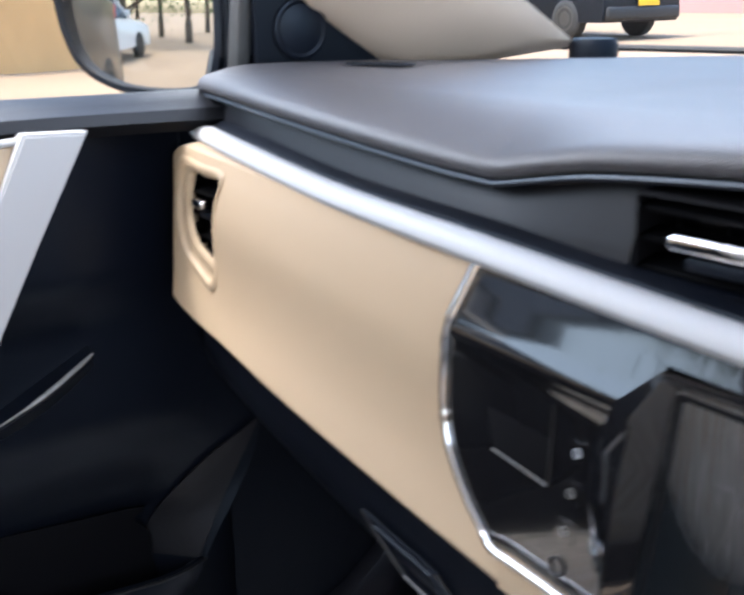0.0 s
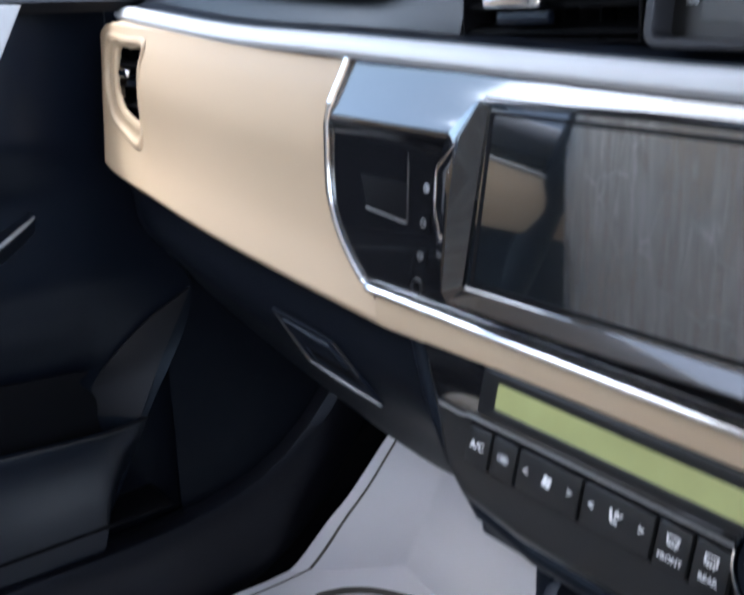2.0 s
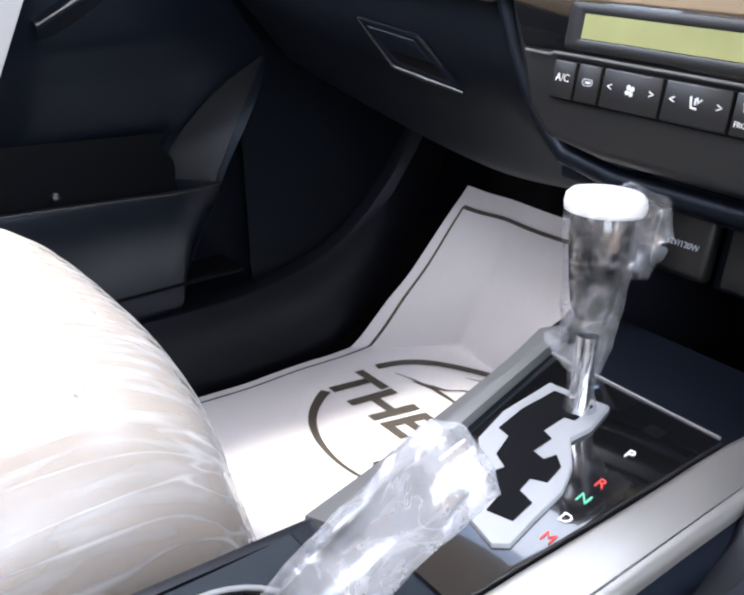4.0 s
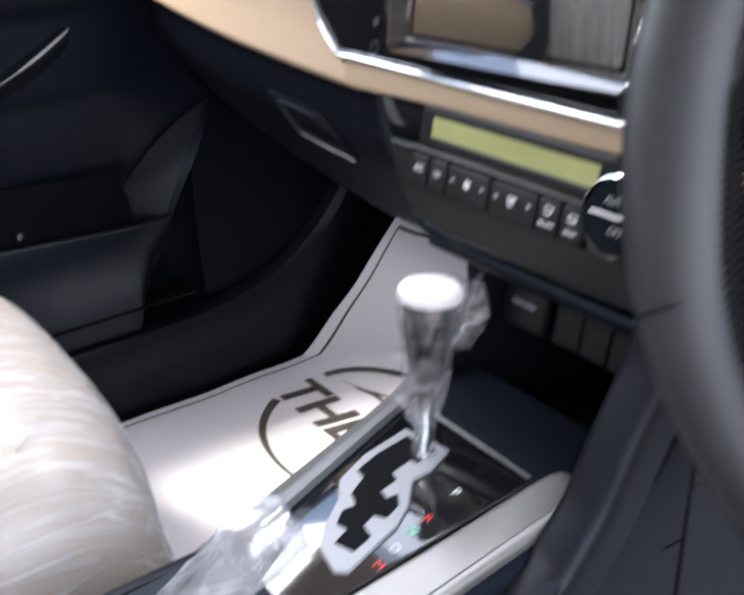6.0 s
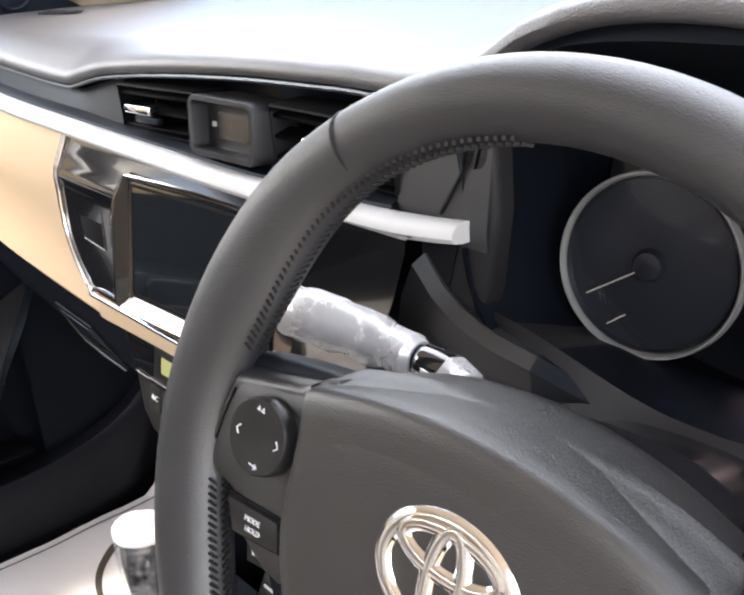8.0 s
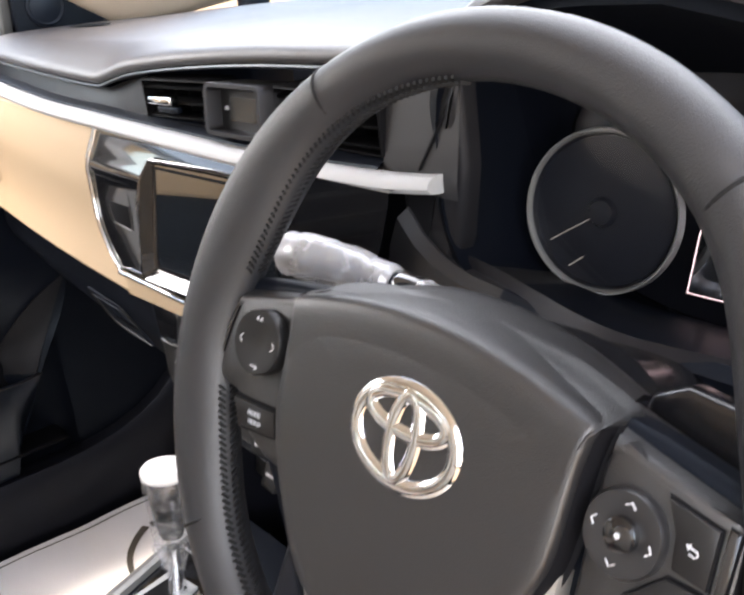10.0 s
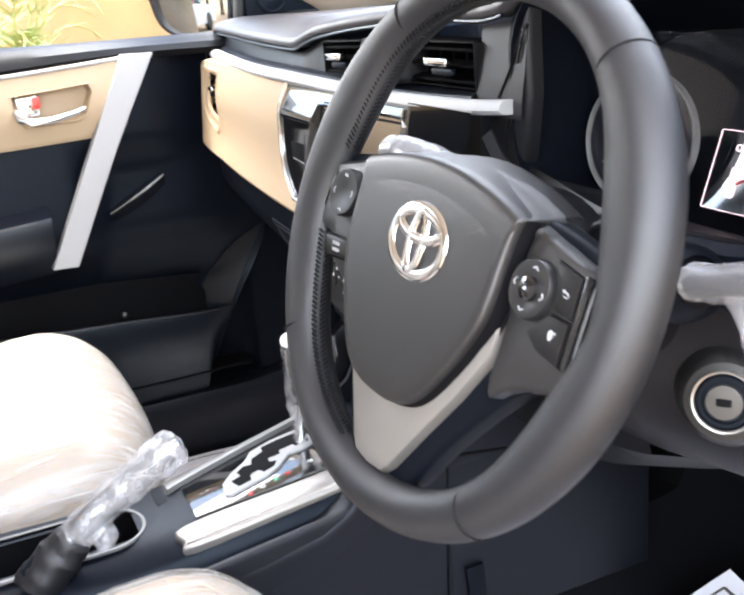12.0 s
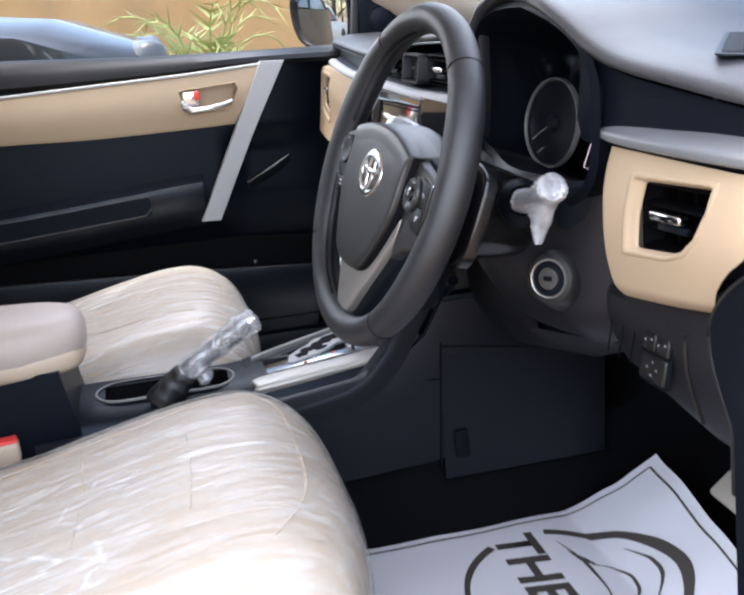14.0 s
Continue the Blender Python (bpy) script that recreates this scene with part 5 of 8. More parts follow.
def build_wheel():
    w = thing("steering_wheel", "black leather steering wheel with a silver lower spoke", "steering wheel", WHEEL)
    R, r = 0.1715, 0.0158
    n, k = 120, 20
    rows = []
    for i in range(n):
        a = 2 * math.pi * i / n
        f = 1 + 0.10 * math.exp(-((math.degrees(a) - 35) / 16) ** 2) + 0.10 * math.exp(-((math.degrees(a) - 145) / 16) ** 2)
        # the grip swells inwards above and below the spokes
        deg = math.degrees(a)
        swell = sum(k0 * math.exp(-((deg - c) / w) ** 2) for c, w, k0 in ((160, 22, 0.013), (201, 22, 0.011), (20, 22, 0.013), (339, 22, 0.011)))
        rows.append([Vector(((R + r * f * math.cos(b) + swell * min(0, math.cos(b))) * math.cos(a), (R + r * f * math.cos(b) + swell * min(0, math.cos(b))) * math.sin(a), r * 1.08 * math.sin(b))) for b in [2 * math.pi * j / k for j in range(k)]])
    part("rim", grid(rows + [rows[0]], close=True), M["grip"], w, "black leather rim")
    for a in (50, 128, 219, 310):
        c, s = math.cos(radians(a)), math.sin(radians(a))
        path = [((R + (r * 1.012) * math.cos(b)) * c, (R + (r * 1.012) * math.cos(b)) * s, r * 1.09 * math.sin(b)) for b in [2 * math.pi * j / 24 for j in range(25)]]
        part("seam", tube(path, 0.0009, 6, False), M["thread"], w)
    bm = bmesh.new()
    for a0, a1 in ((100, 166), (192, 256)):
        a = a0
        while a < a1:
            swell = sum(k0 * math.exp(-((a - c) / w) ** 2) for c, w, k0 in ((160, 22, 0.013), (201, 22, 0.011)))
            for side in (1, -1):
                ang, b = radians(a + (0.8 if side > 0 else 0)), radians(180 - 10 - 11 * side)
                rr = R + r * 1.04 * math.cos(b) + swell * math.cos(b)
                m = Matrix.Translation((rr * math.cos(ang), rr * math.sin(ang), r * 1.10 * math.sin(b))) @ Matrix.Rotation(ang, 4, "Z") @ Matrix.Rotation(radians(38 * side), 4, "X")
                bmesh.ops.create_cube(bm, size=1, matrix=m @ Matrix.Diagonal((0.0018, 0.0013, 0.0046, 1)))
            a += 1.35
    tagged(part("stitching", bm, M["thread"], w, "cross stitching inside the rim"), kind="stuff")
    # black core behind the pad and the side spokes
    core = smooth_outline(mirrored([(0, 0.045), (0.07, 0.042), (0.12, 0.036), (0.158, 0.022), (0.160, -0.026), (0.136, -0.046), (0.112, -0.056), (0.094, -0.074), (0.062, -0.116), (0.036, -0.156), (0, -0.164)]), 4)
    part("spoke_frame", plate(core, 0.016, 0.005, 3, pose(0, 0, -0.018)), M["plastic"], w)
    # passenger-side spoke: round key, mode key, a sloping key bar under it and a small stalk key
    o = smooth_outline([(-0.076, 0.0375), (-0.105, 0.0302), (-0.131, 0.0238), (-0.1400, 0.017), (-0.1465, -0.012), (-0.1440, -0.026), (-0.126, -0.030), (-0.116, -0.046), (-0.080, -0.050)], 4)
    bm = dome(o, [(1.0, -0.008), (1.0, 0.002), (0.985, 0.0058), (0.95, 0.0072), (0.90, 0.0078), (0.5, 0.0085)], (-0.110, -0.004))
    q = part("spoke_cover", bm, M["hub"], w, "black grained spoke cover")

    def shoulder(near, far):
        rows = []
        for t in [i / 12 for i in range(13)]:
            a, b = Vector(near[0]).lerp(Vector(near[1]), t), Vector(far[0]).lerp(Vector(far[1]), t)
            rows.append([a + Vector((0, -0.005, 0.0001)), a + Vector((0, -0.002, 0.0006)), a, a.lerp(b, 0.12) + Vector((0, 0.0008, 0.0)), a.lerp(b, 0.4) + Vector((0, 0.0012, 0)), a.lerp(b, 0.8), b, b + Vector((0, -0.004, -0.006))])
        return grid(rows)
    part("shoulder", shoulder([(-0.1405, 0.0205, 0.0070), (-0.0740, 0.0378, 0.0078)], [(-0.1500, 0.0290, -0.020), (-0.0700, 0.0440, -0.022)]), M["hub"], q, "grained shoulder of the spoke", sharp=60)
    part("key_pad", dome(rounded(0.0375, 0.0345, 0.0170, 8), [(1.05, 0.0), (1.05, 0.002), (1.0, 0.0022), (1.0, 0.0080), (0.95, 0.0098), (0.80, 0.0098), (0.3, 0.0080)]), M["keys"], q, "round four-way key", pose(-0.1108, 0.0047, 0.0060, 0, 0, 20))
    for a, kind in ((4, "arrow"), (184, "arrow"), (94, "seek"), (274, "back")):
        m = pose(-0.1108 + 0.0128 * math.cos(radians(a)), 0.0047 + 0.0128 * math.sin(radians(a)), 0.0156, 0, 0, a - 8)
        if kind == "arrow":
            part("mark", tube([(-0.0010, 0.0022, 0), (0.0010, 0.0, 0), (-0.0010, -0.0022, 0)], 0.00038, 5), M["grey_mark"], q, "", m)
        elif kind == "seek":
            for d in (-0.0014, 0.0014):
                part("mark", plate([(-0.0012, d - 0.0011), (0.0012, d), (-0.0012, d + 0.0011)], 0.0003, 0), M["grey_mark"], q, "", m)
        else:
            part("mark", tube([(0.0, -0.0022, 0), (0.0, 0.0022, 0)], 0.00038, 5), M["grey_mark"], q, "", m)
            part("mark", plate([(-0.0016, 0.0014), (0.0016, 0.0014), (0.0, 0.0036)], 0.0003, 0), M["grey_mark"], q, "", m)
    part("key_frame", plate([(-0.1265, -0.0285), (-0.0885, -0.0250), (-0.0835, -0.0405), (-0.1170, -0.0450)], 0.0015, 0), M["deep"], q, "", pose(0, 0, 0.0078))
    part("mode_key", plate([(-0.1248, -0.0298), (-0.0905, -0.0266), (-0.0860, -0.0393), (-0.1165, -0.0433)], 0.004, 0.0015), M["keys"], q, "", pose(0, 0, 0.0083))
    letters("mark", "MODE", 0.0036, M["grey_mark"], q, pose(-0.1050, -0.0328, 0.0125, 0, 0, 5))
    letters("mark", "HOLD", 0.0036, M["grey_mark"], q, pose(-0.1035, -0.0372, 0.0125, 0, 0, 5))
    part("phone_bar", dome([(-0.1165, -0.0470), (-0.0830, -0.0435), (-0.0790, -0.0560), (-0.0980, -0.0560), (-0.1130, -0.0580)], [(1.0, -0.012), (1.0, -0.002), (0.96, 0.0005), (0.6, 0.0012)], (-0.098, -0.052)), M["keys"], q, "sloping bar with phone keys", pose(0, 0, 0.002))
    for kx in (-0.1085, -0.0985, -0.0880):
        part("mark", tube([(-0.0016, 0.0014, 0), (0.0, -0.0012, 0), (0.0018, -0.0006, 0)], 0.0006, 5), M["grey_mark"], q, "", pose(kx, -0.0515, 0.0034))
    part("key", plate(rounded(0.0125, 0.0150, 0.002), 0.006, 0.0015), M["keys"], q, "", pose(-0.1030, -0.0700, -0.012, 0, 0, -4))
    part("mark", block((0.0064, 0.0014, 0.0003), 0), M["grey_mark"], q, "", pose(-0.1030, -0.0690, -0.0058))
    part("edge_trim", tube([(-0.1412, 0.020, 0.0055), (-0.1455, 0.002, 0.0062), (-0.1480, -0.012, 0.0055), (-0.1478, -0.020, 0.004)], 0.0014, 8), M["piano"], q)
    # driver's door side spoke: five-way key, two shaped keys, a lacquered strip and a sloping shoulder
    o = [(0.0925, 0.0330), (0.115, 0.0285), (0.140, 0.0248), (0.1462, 0.0225), (0.1490, 0.0120), (0.1500, -0.0310), (0.1470, -0.0420), (0.135, -0.0475), (0.118, -0.0520), (0.104, -0.0600), (0.0965, -0.0660), (0.0925, -0.0560), (0.0930, -0.0420), (0.0925, -0.0250), (0.0915, -0.0050)]
    q = part("spoke_cover", dome(smooth_outline(o, 3), [(1.0, -0.010), (1.0, 0.0045), (0.985, 0.0074), (0.95, 0.0084), (0.9, 0.0088), (0.5, 0.0090)], (0.117, -0.010)), M["hub"], w, "black grained spoke cover")
    part("shoulder", shoulder([(0.0930, 0.0335, 0.0082), (0.1465, 0.0222, 0.0078)], [(0.0800, 0.0418, -0.026), (0.1320, 0.0300, -0.026)]), M["hub"], q, "grained shoulder of the spoke", sharp=60)
    part("key_ring", dome(rounded(0.0330, 0.0345, 0.0164, 8), [(1.06, 0.0), (1.06, 0.0008), (1.0, 0.0012), (1.0, 0.0060), (0.95, 0.0078), (0.80, 0.0080), (0.50, 0.0070), (0.3, 0.0062)]), M["rail_dark"], q, "round grey five-way key", pose(0.1075, 0.0032, 0.0065))
    part("key_centre", dome(rounded(0.0140, 0.0140, 0.00699, 6), [(1.0, 0.0), (0.95, 0.0030), (0.5, 0.0042)]), M["piano"], q, "", pose(0.1075, 0.0032, 0.0128))
    part("mark", plate(rounded(0.0024, 0.0024, 0.00119), 0.0003, 0), M["grey_mark"], q, "", pose(0.1075, 0.0032, 0.0170))
    for a in (-5, 85, 175, 265):
        part("mark", tube([(-0.0009, 0.0021, 0), (0.0009, 0.0, 0), (-0.0009, -0.0021, 0)], 0.00038, 5), M["grey_mark"], q, "", pose(0.1075 + 0.0122 * math.cos(radians(a)), 0.0032 + 0.0122 * math.sin(radians(a)), 0.0146, 0, 0, a))
    for shape, kind in (([(0.1195, 0.0232), (0.1405, 0.0196), (0.1415, -0.0025), (0.1275, -0.0010), (0.1255, 0.0120)], "back"),
                        ([(0.1265, -0.0050), (0.1415, -0.0050), (0.1420, -0.0285), (0.1250, -0.0262), (0.1130, -0.0190)], "voice")):
        mid = Vector((sum(p[0] for p in shape) / 5, sum(p[1] for p in shape) / 5))
        part("key_frame", plate([(mid.x + (x - mid.x) * 1.08, mid.y + (y - mid.y) * 1.08) for x, y in shape], 0.0006, 0), M["deep"], q, "", pose(0, 0, 0.0085))
        part("key", plate(shape, 0.0032, 0.0010), M["keys"], q, "", pose(0, 0, 0.0085))
        if kind == "back":
            part("mark", tube([(-0.0020, 0.0012, 0), (0.0014, 0.0012, 0), (0.0022, 0.0, 0), (0.0014, -0.0012, 0), (-0.0010, -0.0012, 0)], 0.00038, 5), M["grey_mark"], q, "", pose(0.1335, 0.0085, 0.0119, 0, 0, -12))
            part("mark", plate([(-0.0034, 0.0012), (-0.0016, 0.0026), (-0.0016, -0.0002)], 0.0003, 0), M["grey_mark"], q, "", pose(0.1335, 0.0085, 0.0118, 0, 0, -12))
        else:
            part("mark", plate(smooth_outline([(-0.0022, 0.0004), (-0.0012, 0.0026), (0.0010, 0.0022), (0.0014, -0.0006), (0.0004, -0.0030), (-0.0010, -0.0028)], 3), 0.0003, 0), M["grey_mark"], q, "", pose(0.1325, -0.0145, 0.0118))
            part("mark", plate(rounded(0.0012, 0.0012, 0.0005), 0.0003, 0), M["grey_mark"], q, "", pose(0.1352, -0.0128, 0.0118))
    part("edge_trim", plate([(0.1425, 0.0225), (0.1475, 0.0215), (0.1490, -0.0290), (0.1445, -0.0300)], 0.005, 0.0015), M["piano"], q, "gloss strip", pose(0, 0, 0.0060))
    part("back_cover", plate(smooth_outline([(0.075, 0.043), (0.130, 0.0450), (0.1420, 0.011), (0.1430, -0.038), (0.122, -0.056), (0.08, -0.053)], 3), 0.014, 0.005, 3), M["shroud"], w, "satin black back of the spoke", pose(0, 0, -0.058))
    # silver lower spoke
    sil = mirrored([(0.0, -0.060), (0.074, -0.020), (0.0855, -0.026), (0.0865, -0.044), (0.067, -0.080), (0.045, -0.114), (0.024, -0.148), (0.017, -0.155), (0.0, -0.157)])
    part("lower_spoke", dome(sil, [(1.0, -0.006), (1.0, 0.002), (0.975, 0.0055), (0.9, 0.007)], (0, -0.09)), M["champagne"], w, "satin silver lower spoke")
    pad = smooth_outline(mirrored([(0.0, 0.0560), (0.045, 0.0528), (0.075, 0.0462), (0.0880, 0.0405), (0.0868, 0.030), (0.0856, 0.020), (0.0850, 0.006), (0.0845, -0.012), (0.0815, -0.030), (0.069, -0.057), (0.047, -0.089), (0.026, -0.102), (0.0, -0.105)]), 5)
    bm = dome(pad, [(1.02, -0.014), (1.01, -0.004), (1.0, 0.0128), (0.995, 0.0168), (0.988, 0.0184), (0.975, 0.0192), (0.91, 0.0195), (0.85, 0.0196), (0.7, 0.0197), (0.5, 0.0198), (0.3, 0.0199)], (0, -0.01))
    for v in bm.verts:
        dy = v.co.y - (0.0505 - 0.0145 * (v.co.x / 0.0885) ** 2)
        if dy > -0.009:
            v.co.z = min(v.co.z, spline(dy, [(-0.009, 0.0186), (-0.004, 0.0178), (0.0, 0.0140), (0.002, 0.008), (0.005, -0.006), (0.02, -0.03)])[0])
    # its upper side falls back towards the dashboard
    rows = []
    us = [0.9 * (i - 18) / 18 for i in range(37)]
    ends = [0.925, 0.945, 0.96, 0.972, 0.983, 0.992, 1.0]
    for u in [-e for e in reversed(ends)] + us + ends:
        ridge = 0.0505 - 0.0145 * u * u
        far = 0.0610 - 0.0165 * u * u
        drop = 0.0065 * max(0, (abs(u) - 0.978) / 0.022) ** 2
        row = []
        for dy, z, k in ((-0.030, 0.0194, 0.0), (-0.018, 0.01972, 0.0), (-0.0143, 0.0198, 0.0), (-0.0095, 0.0197, 0.0), (-0.0060, 0.0195, 0.0), (-0.0026, 0.0187, 0.0), (-0.0006, 0.0174, 0.02), (0.0008, 0.0150, 0.06),
                         (None, 0.0095, 0.17), (None, 0.0, 0.36), (None, -0.012, 0.62), (None, -0.022, 0.82), (None, -0.0285, 0.95), (None, -0.032, 1.0), (None, -0.036, 0.9)):
            y = ridge + dy if dy is not None else lerp(ridge + 0.0005, far, k)
            wide = lerp(0.0885, 0.0790, k) if dy is None else spline(dy, [(-0.03, 0.0836), (-0.018, 0.0844), (-0.0095, 0.0855), (-0.003, 0.0872), (0.001, 0.0883)])[0]
            row.append(Vector((u * wide, y, z - (drop if dy is not None else drop * 0.3 * (1 - k)))))
        rows.append(row)
    slope = grid(rows)
    me = bpy.data.meshes.new("slope")
    slope.to_mesh(me)
    slope.free()
    bm.from_mesh(me)
    bpy.data.meshes.remove(me)
    part("airbag_cover", bm, M["hub"], w, "black grained airbag cover", sharp=50)
    # black band over the cover's side wall, painting the gap's shade
    for side in (1, -1):
        run = sorted([(x, y) for x, y in pad if y < 0.0375 and x * side > -0.001], key=lambda p: p[1])
        rows = [[Vector((x * k, (y + 0.01) * k - 0.01, z)) for k, z in ((1.002, 0.0135), (1.012, 0.0105), (1.022, 0.004), (1.05, 0.0035))] for x, y in run]
        part("cover_gap", grid(rows), M["deep"], w)
    # oval chrome emblem
    e = part("emblem", tube([(0.0295 * math.cos(radians(a)), 0.0215 * math.sin(radians(a)), 0) for a in range(0, 361, 8)], 0.0039, 10, False, 0.45), M["chrome"], w, "chrome oval emblem", pose(0.0022, -0.001, 0.0200))
    part("emblem_oval", tube([(0.0075 * math.cos(radians(a)), 0.0195 * math.sin(radians(a)), 0.0005) for a in range(0, 361, 10)], 0.0036, 10, False, 0.45), M["chrome"], e)
    part("emblem_oval", tube([(0.0225 * math.cos(radians(a)), 0.010 + 0.0085 * math.sin(radians(a)), 0.0004) for a in range(0, 361, 10)], 0.0036, 10, False, 0.45), M["chrome"], e)
    for i in range(2):
        part("embossed_mark", plate(rounded(0.018 - 0.008 * i, 0.005, 0.0015), 0.0004, 0), M["hub"], w, "", pose(-0.030, -0.060 - 0.010 * i, 0.0168, -4, 3))
    return w


build_wheel()


# ---- column, stalks and lock ----
def build_column():
    c = thing("steering_column", "dark plastic steering column cover", "steering column", pose(0.36, 0.12, 0.6))
    inv = c.matrix_world.inverted()
    axis = -WN
    rows = []
    for d, hw, hh, dz in ((0.018, 0.050, 0.045, 0.0), (0.024, 0.066, 0.058, 0.0), (0.045, 0.078, 0.066, -0.004), (0.058, 0.080, 0.068, -0.004), (0.059, 0.074, 0.063, -0.005), (0.10, 0.072, 0.054, 0.0), (0.16, 0.066, 0.044, 0.006), (0.20, 0.06, 0.04, 0.010)):
        o = WHEEL.translation + axis * d + Vector((0.01, 0, dz - 0.012))
        sec = []
        for i in range(32):
            a = 2 * math.pi * i / 32
            ca, sa = math.cos(a), math.sin(a)
            sec.append(o + WX * hw * math.copysign(abs(ca) ** 0.75, ca) + WU * hh * math.copysign(abs(sa) ** 0.75, sa))
        rows.append(sec)
    part("shroud", loft(rows), M["shroud"], c, "", inv)
    # broad panel below and beside the column

    def face(u, v):
        x = lerp(0.215, 0.548, u)
        top = spline(x, [(0.215, 0.66), (0.36, 0.645), (0.5, 0.65), (0.54, 0.66)])[0]
        bot = spline(x, [(0.215, 0.462), (0.30, 0.456), (0.412, 0.467), (0.50, 0.484), (0.53, 0.503), (0.548, 0.536)])[0]
        z = lerp(top, bot, v)
        y = 0.182 + 0.050 * max(0, (x - 0.458) / 0.07) ** 2 - 0.060 * math.exp(-((x - 0.335) / 0.085) ** 2 - ((z - 0.56) / 0.075) ** 2)
        return Vector((x, y + 0.02 * max(0, v - 0.8) ** 2 / 0.04, z))
    rows = [[face(i / 30, j / 20) for j in range(21)] + [face(i / 30, 1) + Vector((0, 0.012, -0.006)), face(i / 30, 1) + Vector((0, 0.06, 0.015))] for i in range(31)]
    part("lower_cover", grid(rows), M["column"], c, "", inv)
    # ignition lock
    lock = thing("ignition_lock", "round ignition lock with a bright ring", "ignition lock", facing((0.460, 0.162, 0.545), (0.80, 0.60, 0), (0, 0.22, 1)))
    part("collar", lathe([(0.0458, -0.06), (0.0370, -0.022), (0.0312, -0.006), (0.0290, 0.001), (0.0255, 0.0045), (0.0207, 0.005)], 40), M["panel_grey"], lock)
    part("ring", lathe([(0.0209, 0.004), (0.0208, 0.0075), (0.0201, 0.0085), (0.0189, 0.0080), (0.0187, 0.005)], 40), M["champagne"], lock, "bright metal ring")
    part("inner_ring", lathe([(0.0187, 0.005), (0.0167, 0.0068), (0.0141, 0.0068), (0.0136, 0.0050), (0.0116, 0.0050)], 40), M["plastic"], lock)
    part("barrel", lathe([(0.0116, 0.004), (0.0113, 0.0078), (0.0, 0.0085)], 32), M["lock_grey"], lock)
    part("keyhole", block((0.0095, 0.0050, 0.002), 0.0008), M["deep"], lock, "", pose(0, 0, 0.0085))
    # cruise stalk behind the lower spoke, with its printed words
    cruise = thing("cruise_stalk", "short black cruise control stalk with white words", "stalk", pose(0.44, 0.05, 0.55))
    ci = cruise.matrix_world.inverted()
    part("lever", tube([(0.40, 0.085, 0.575), (0.430, 0.055, 0.560), (0.448, 0.038, 0.552)], [0.007, 0.0085, 0.010], 16), M["keys"], cruise, "", ci)
    part("knob", tube([(0.444, 0.042, 0.554), (0.449, 0.037, 0.552), (0.464, 0.026, 0.546), (0.468, 0.023, 0.5445)], [0.0095, 0.0125, 0.0125, 0.0095], 18), M["plastic"], cruise, "", ci)
    face = ci @ facing((0.456, 0.0205, 0.553), (0.80, -0.55, -0.24), (0.30, -0.30, 0.90))
    for text, px, py in (("CANCEL", 0.004, 0.006), ("+ RES", 0.0, 0.0), ("- SET", -0.003, -0.006)):
        letters("mark", text, 0.0044, M["mark"], cruise, face @ pose(px, py, 0.0025, 0, 0, -30))
    # rod at the column's underside
    part("tilt_lever", tube([(0.27, 0.10, 0.50), (0.272, 0.08, 0.475), (0.275, 0.065, 0.468)], [0.006, 0.007, 0.004], 10), M["plastic"], c, "", inv)

    left = thing("wiper_stalk", "wiper stalk still wrapped in clear plastic film", "stalk", pose(0.30, 0.095, 0.68))
    li = left.matrix_world.inverted()
    path = [(0.166, 0.081, 0.680), (0.170, 0.0815, 0.680), (0.20, 0.086, 0.679), (0.24, 0.091, 0.676), (0.268, 0.095, 0.672), (0.300, 0.104, 0.655), (0.325, 0.125, 0.636)]
    part("lever", tube(path, [0.0085, 0.0118, 0.0108, 0.0080, 0.0068, 0.006, 0.006], 18), M["plastic"], left, "", li)
    part("knob", tube([(0.163, 0.0806, 0.680), (0.165, 0.0808, 0.680), (0.176, 0.0822, 0.6798), (0.178, 0.0825, 0.6797)], [0.0105, 0.0128, 0.0128, 0.0115], 22), M["slate"], left, "round end knob", li)
    part("collar", tube([(0.250, 0.0925, 0.6745), (0.253, 0.0930, 0.6741), (0.270, 0.0953, 0.6716), (0.273, 0.0957, 0.6712)], [0.0085, 0.0102, 0.0098, 0.0080], 20), M["piano"], left, "", li)
    part("mark", block((0.007, 0.0006, 0.004), 0.0001, 1, pose(0.262, 0.0835, 0.6745, 0, 8)), M["mark"], left, "", li)
    part("wrap", crumpled(tube(refine([(0.161, 0.0805, 0.680), (0.172, 0.082, 0.680), (0.20, 0.086, 0.679), (0.228, 0.0895, 0.677), (0.248, 0.092, 0.675)], 5), [0.0138] * 5 + [0.0146] * 5 + [0.0132] * 5 + [0.0112] * 5 + [0.0088], 24), 0.0014, 34, 3), M["stalk_film"], left, "crumpled clear film", li, sharp=25)
    part("film_tail", crumpled(tube(refine([(0.268, 0.0945, 0.672), (0.284, 0.092, 0.668), (0.302, 0.090, 0.671), (0.318, 0.088, 0.677)], 4), [0.010] * 4 + [0.0055] * 4 + [0.0045] * 4 + [0.0015], 14), 0.0015, 90, 4), M["stalk_film"], left, "", li, sharp=25)

    right = thing("lamp_stalk", "lamp stalk still wrapped in clear plastic film", "stalk", pose(0.45, 0.13, 0.63))
    ri = right.matrix_world.inverted()
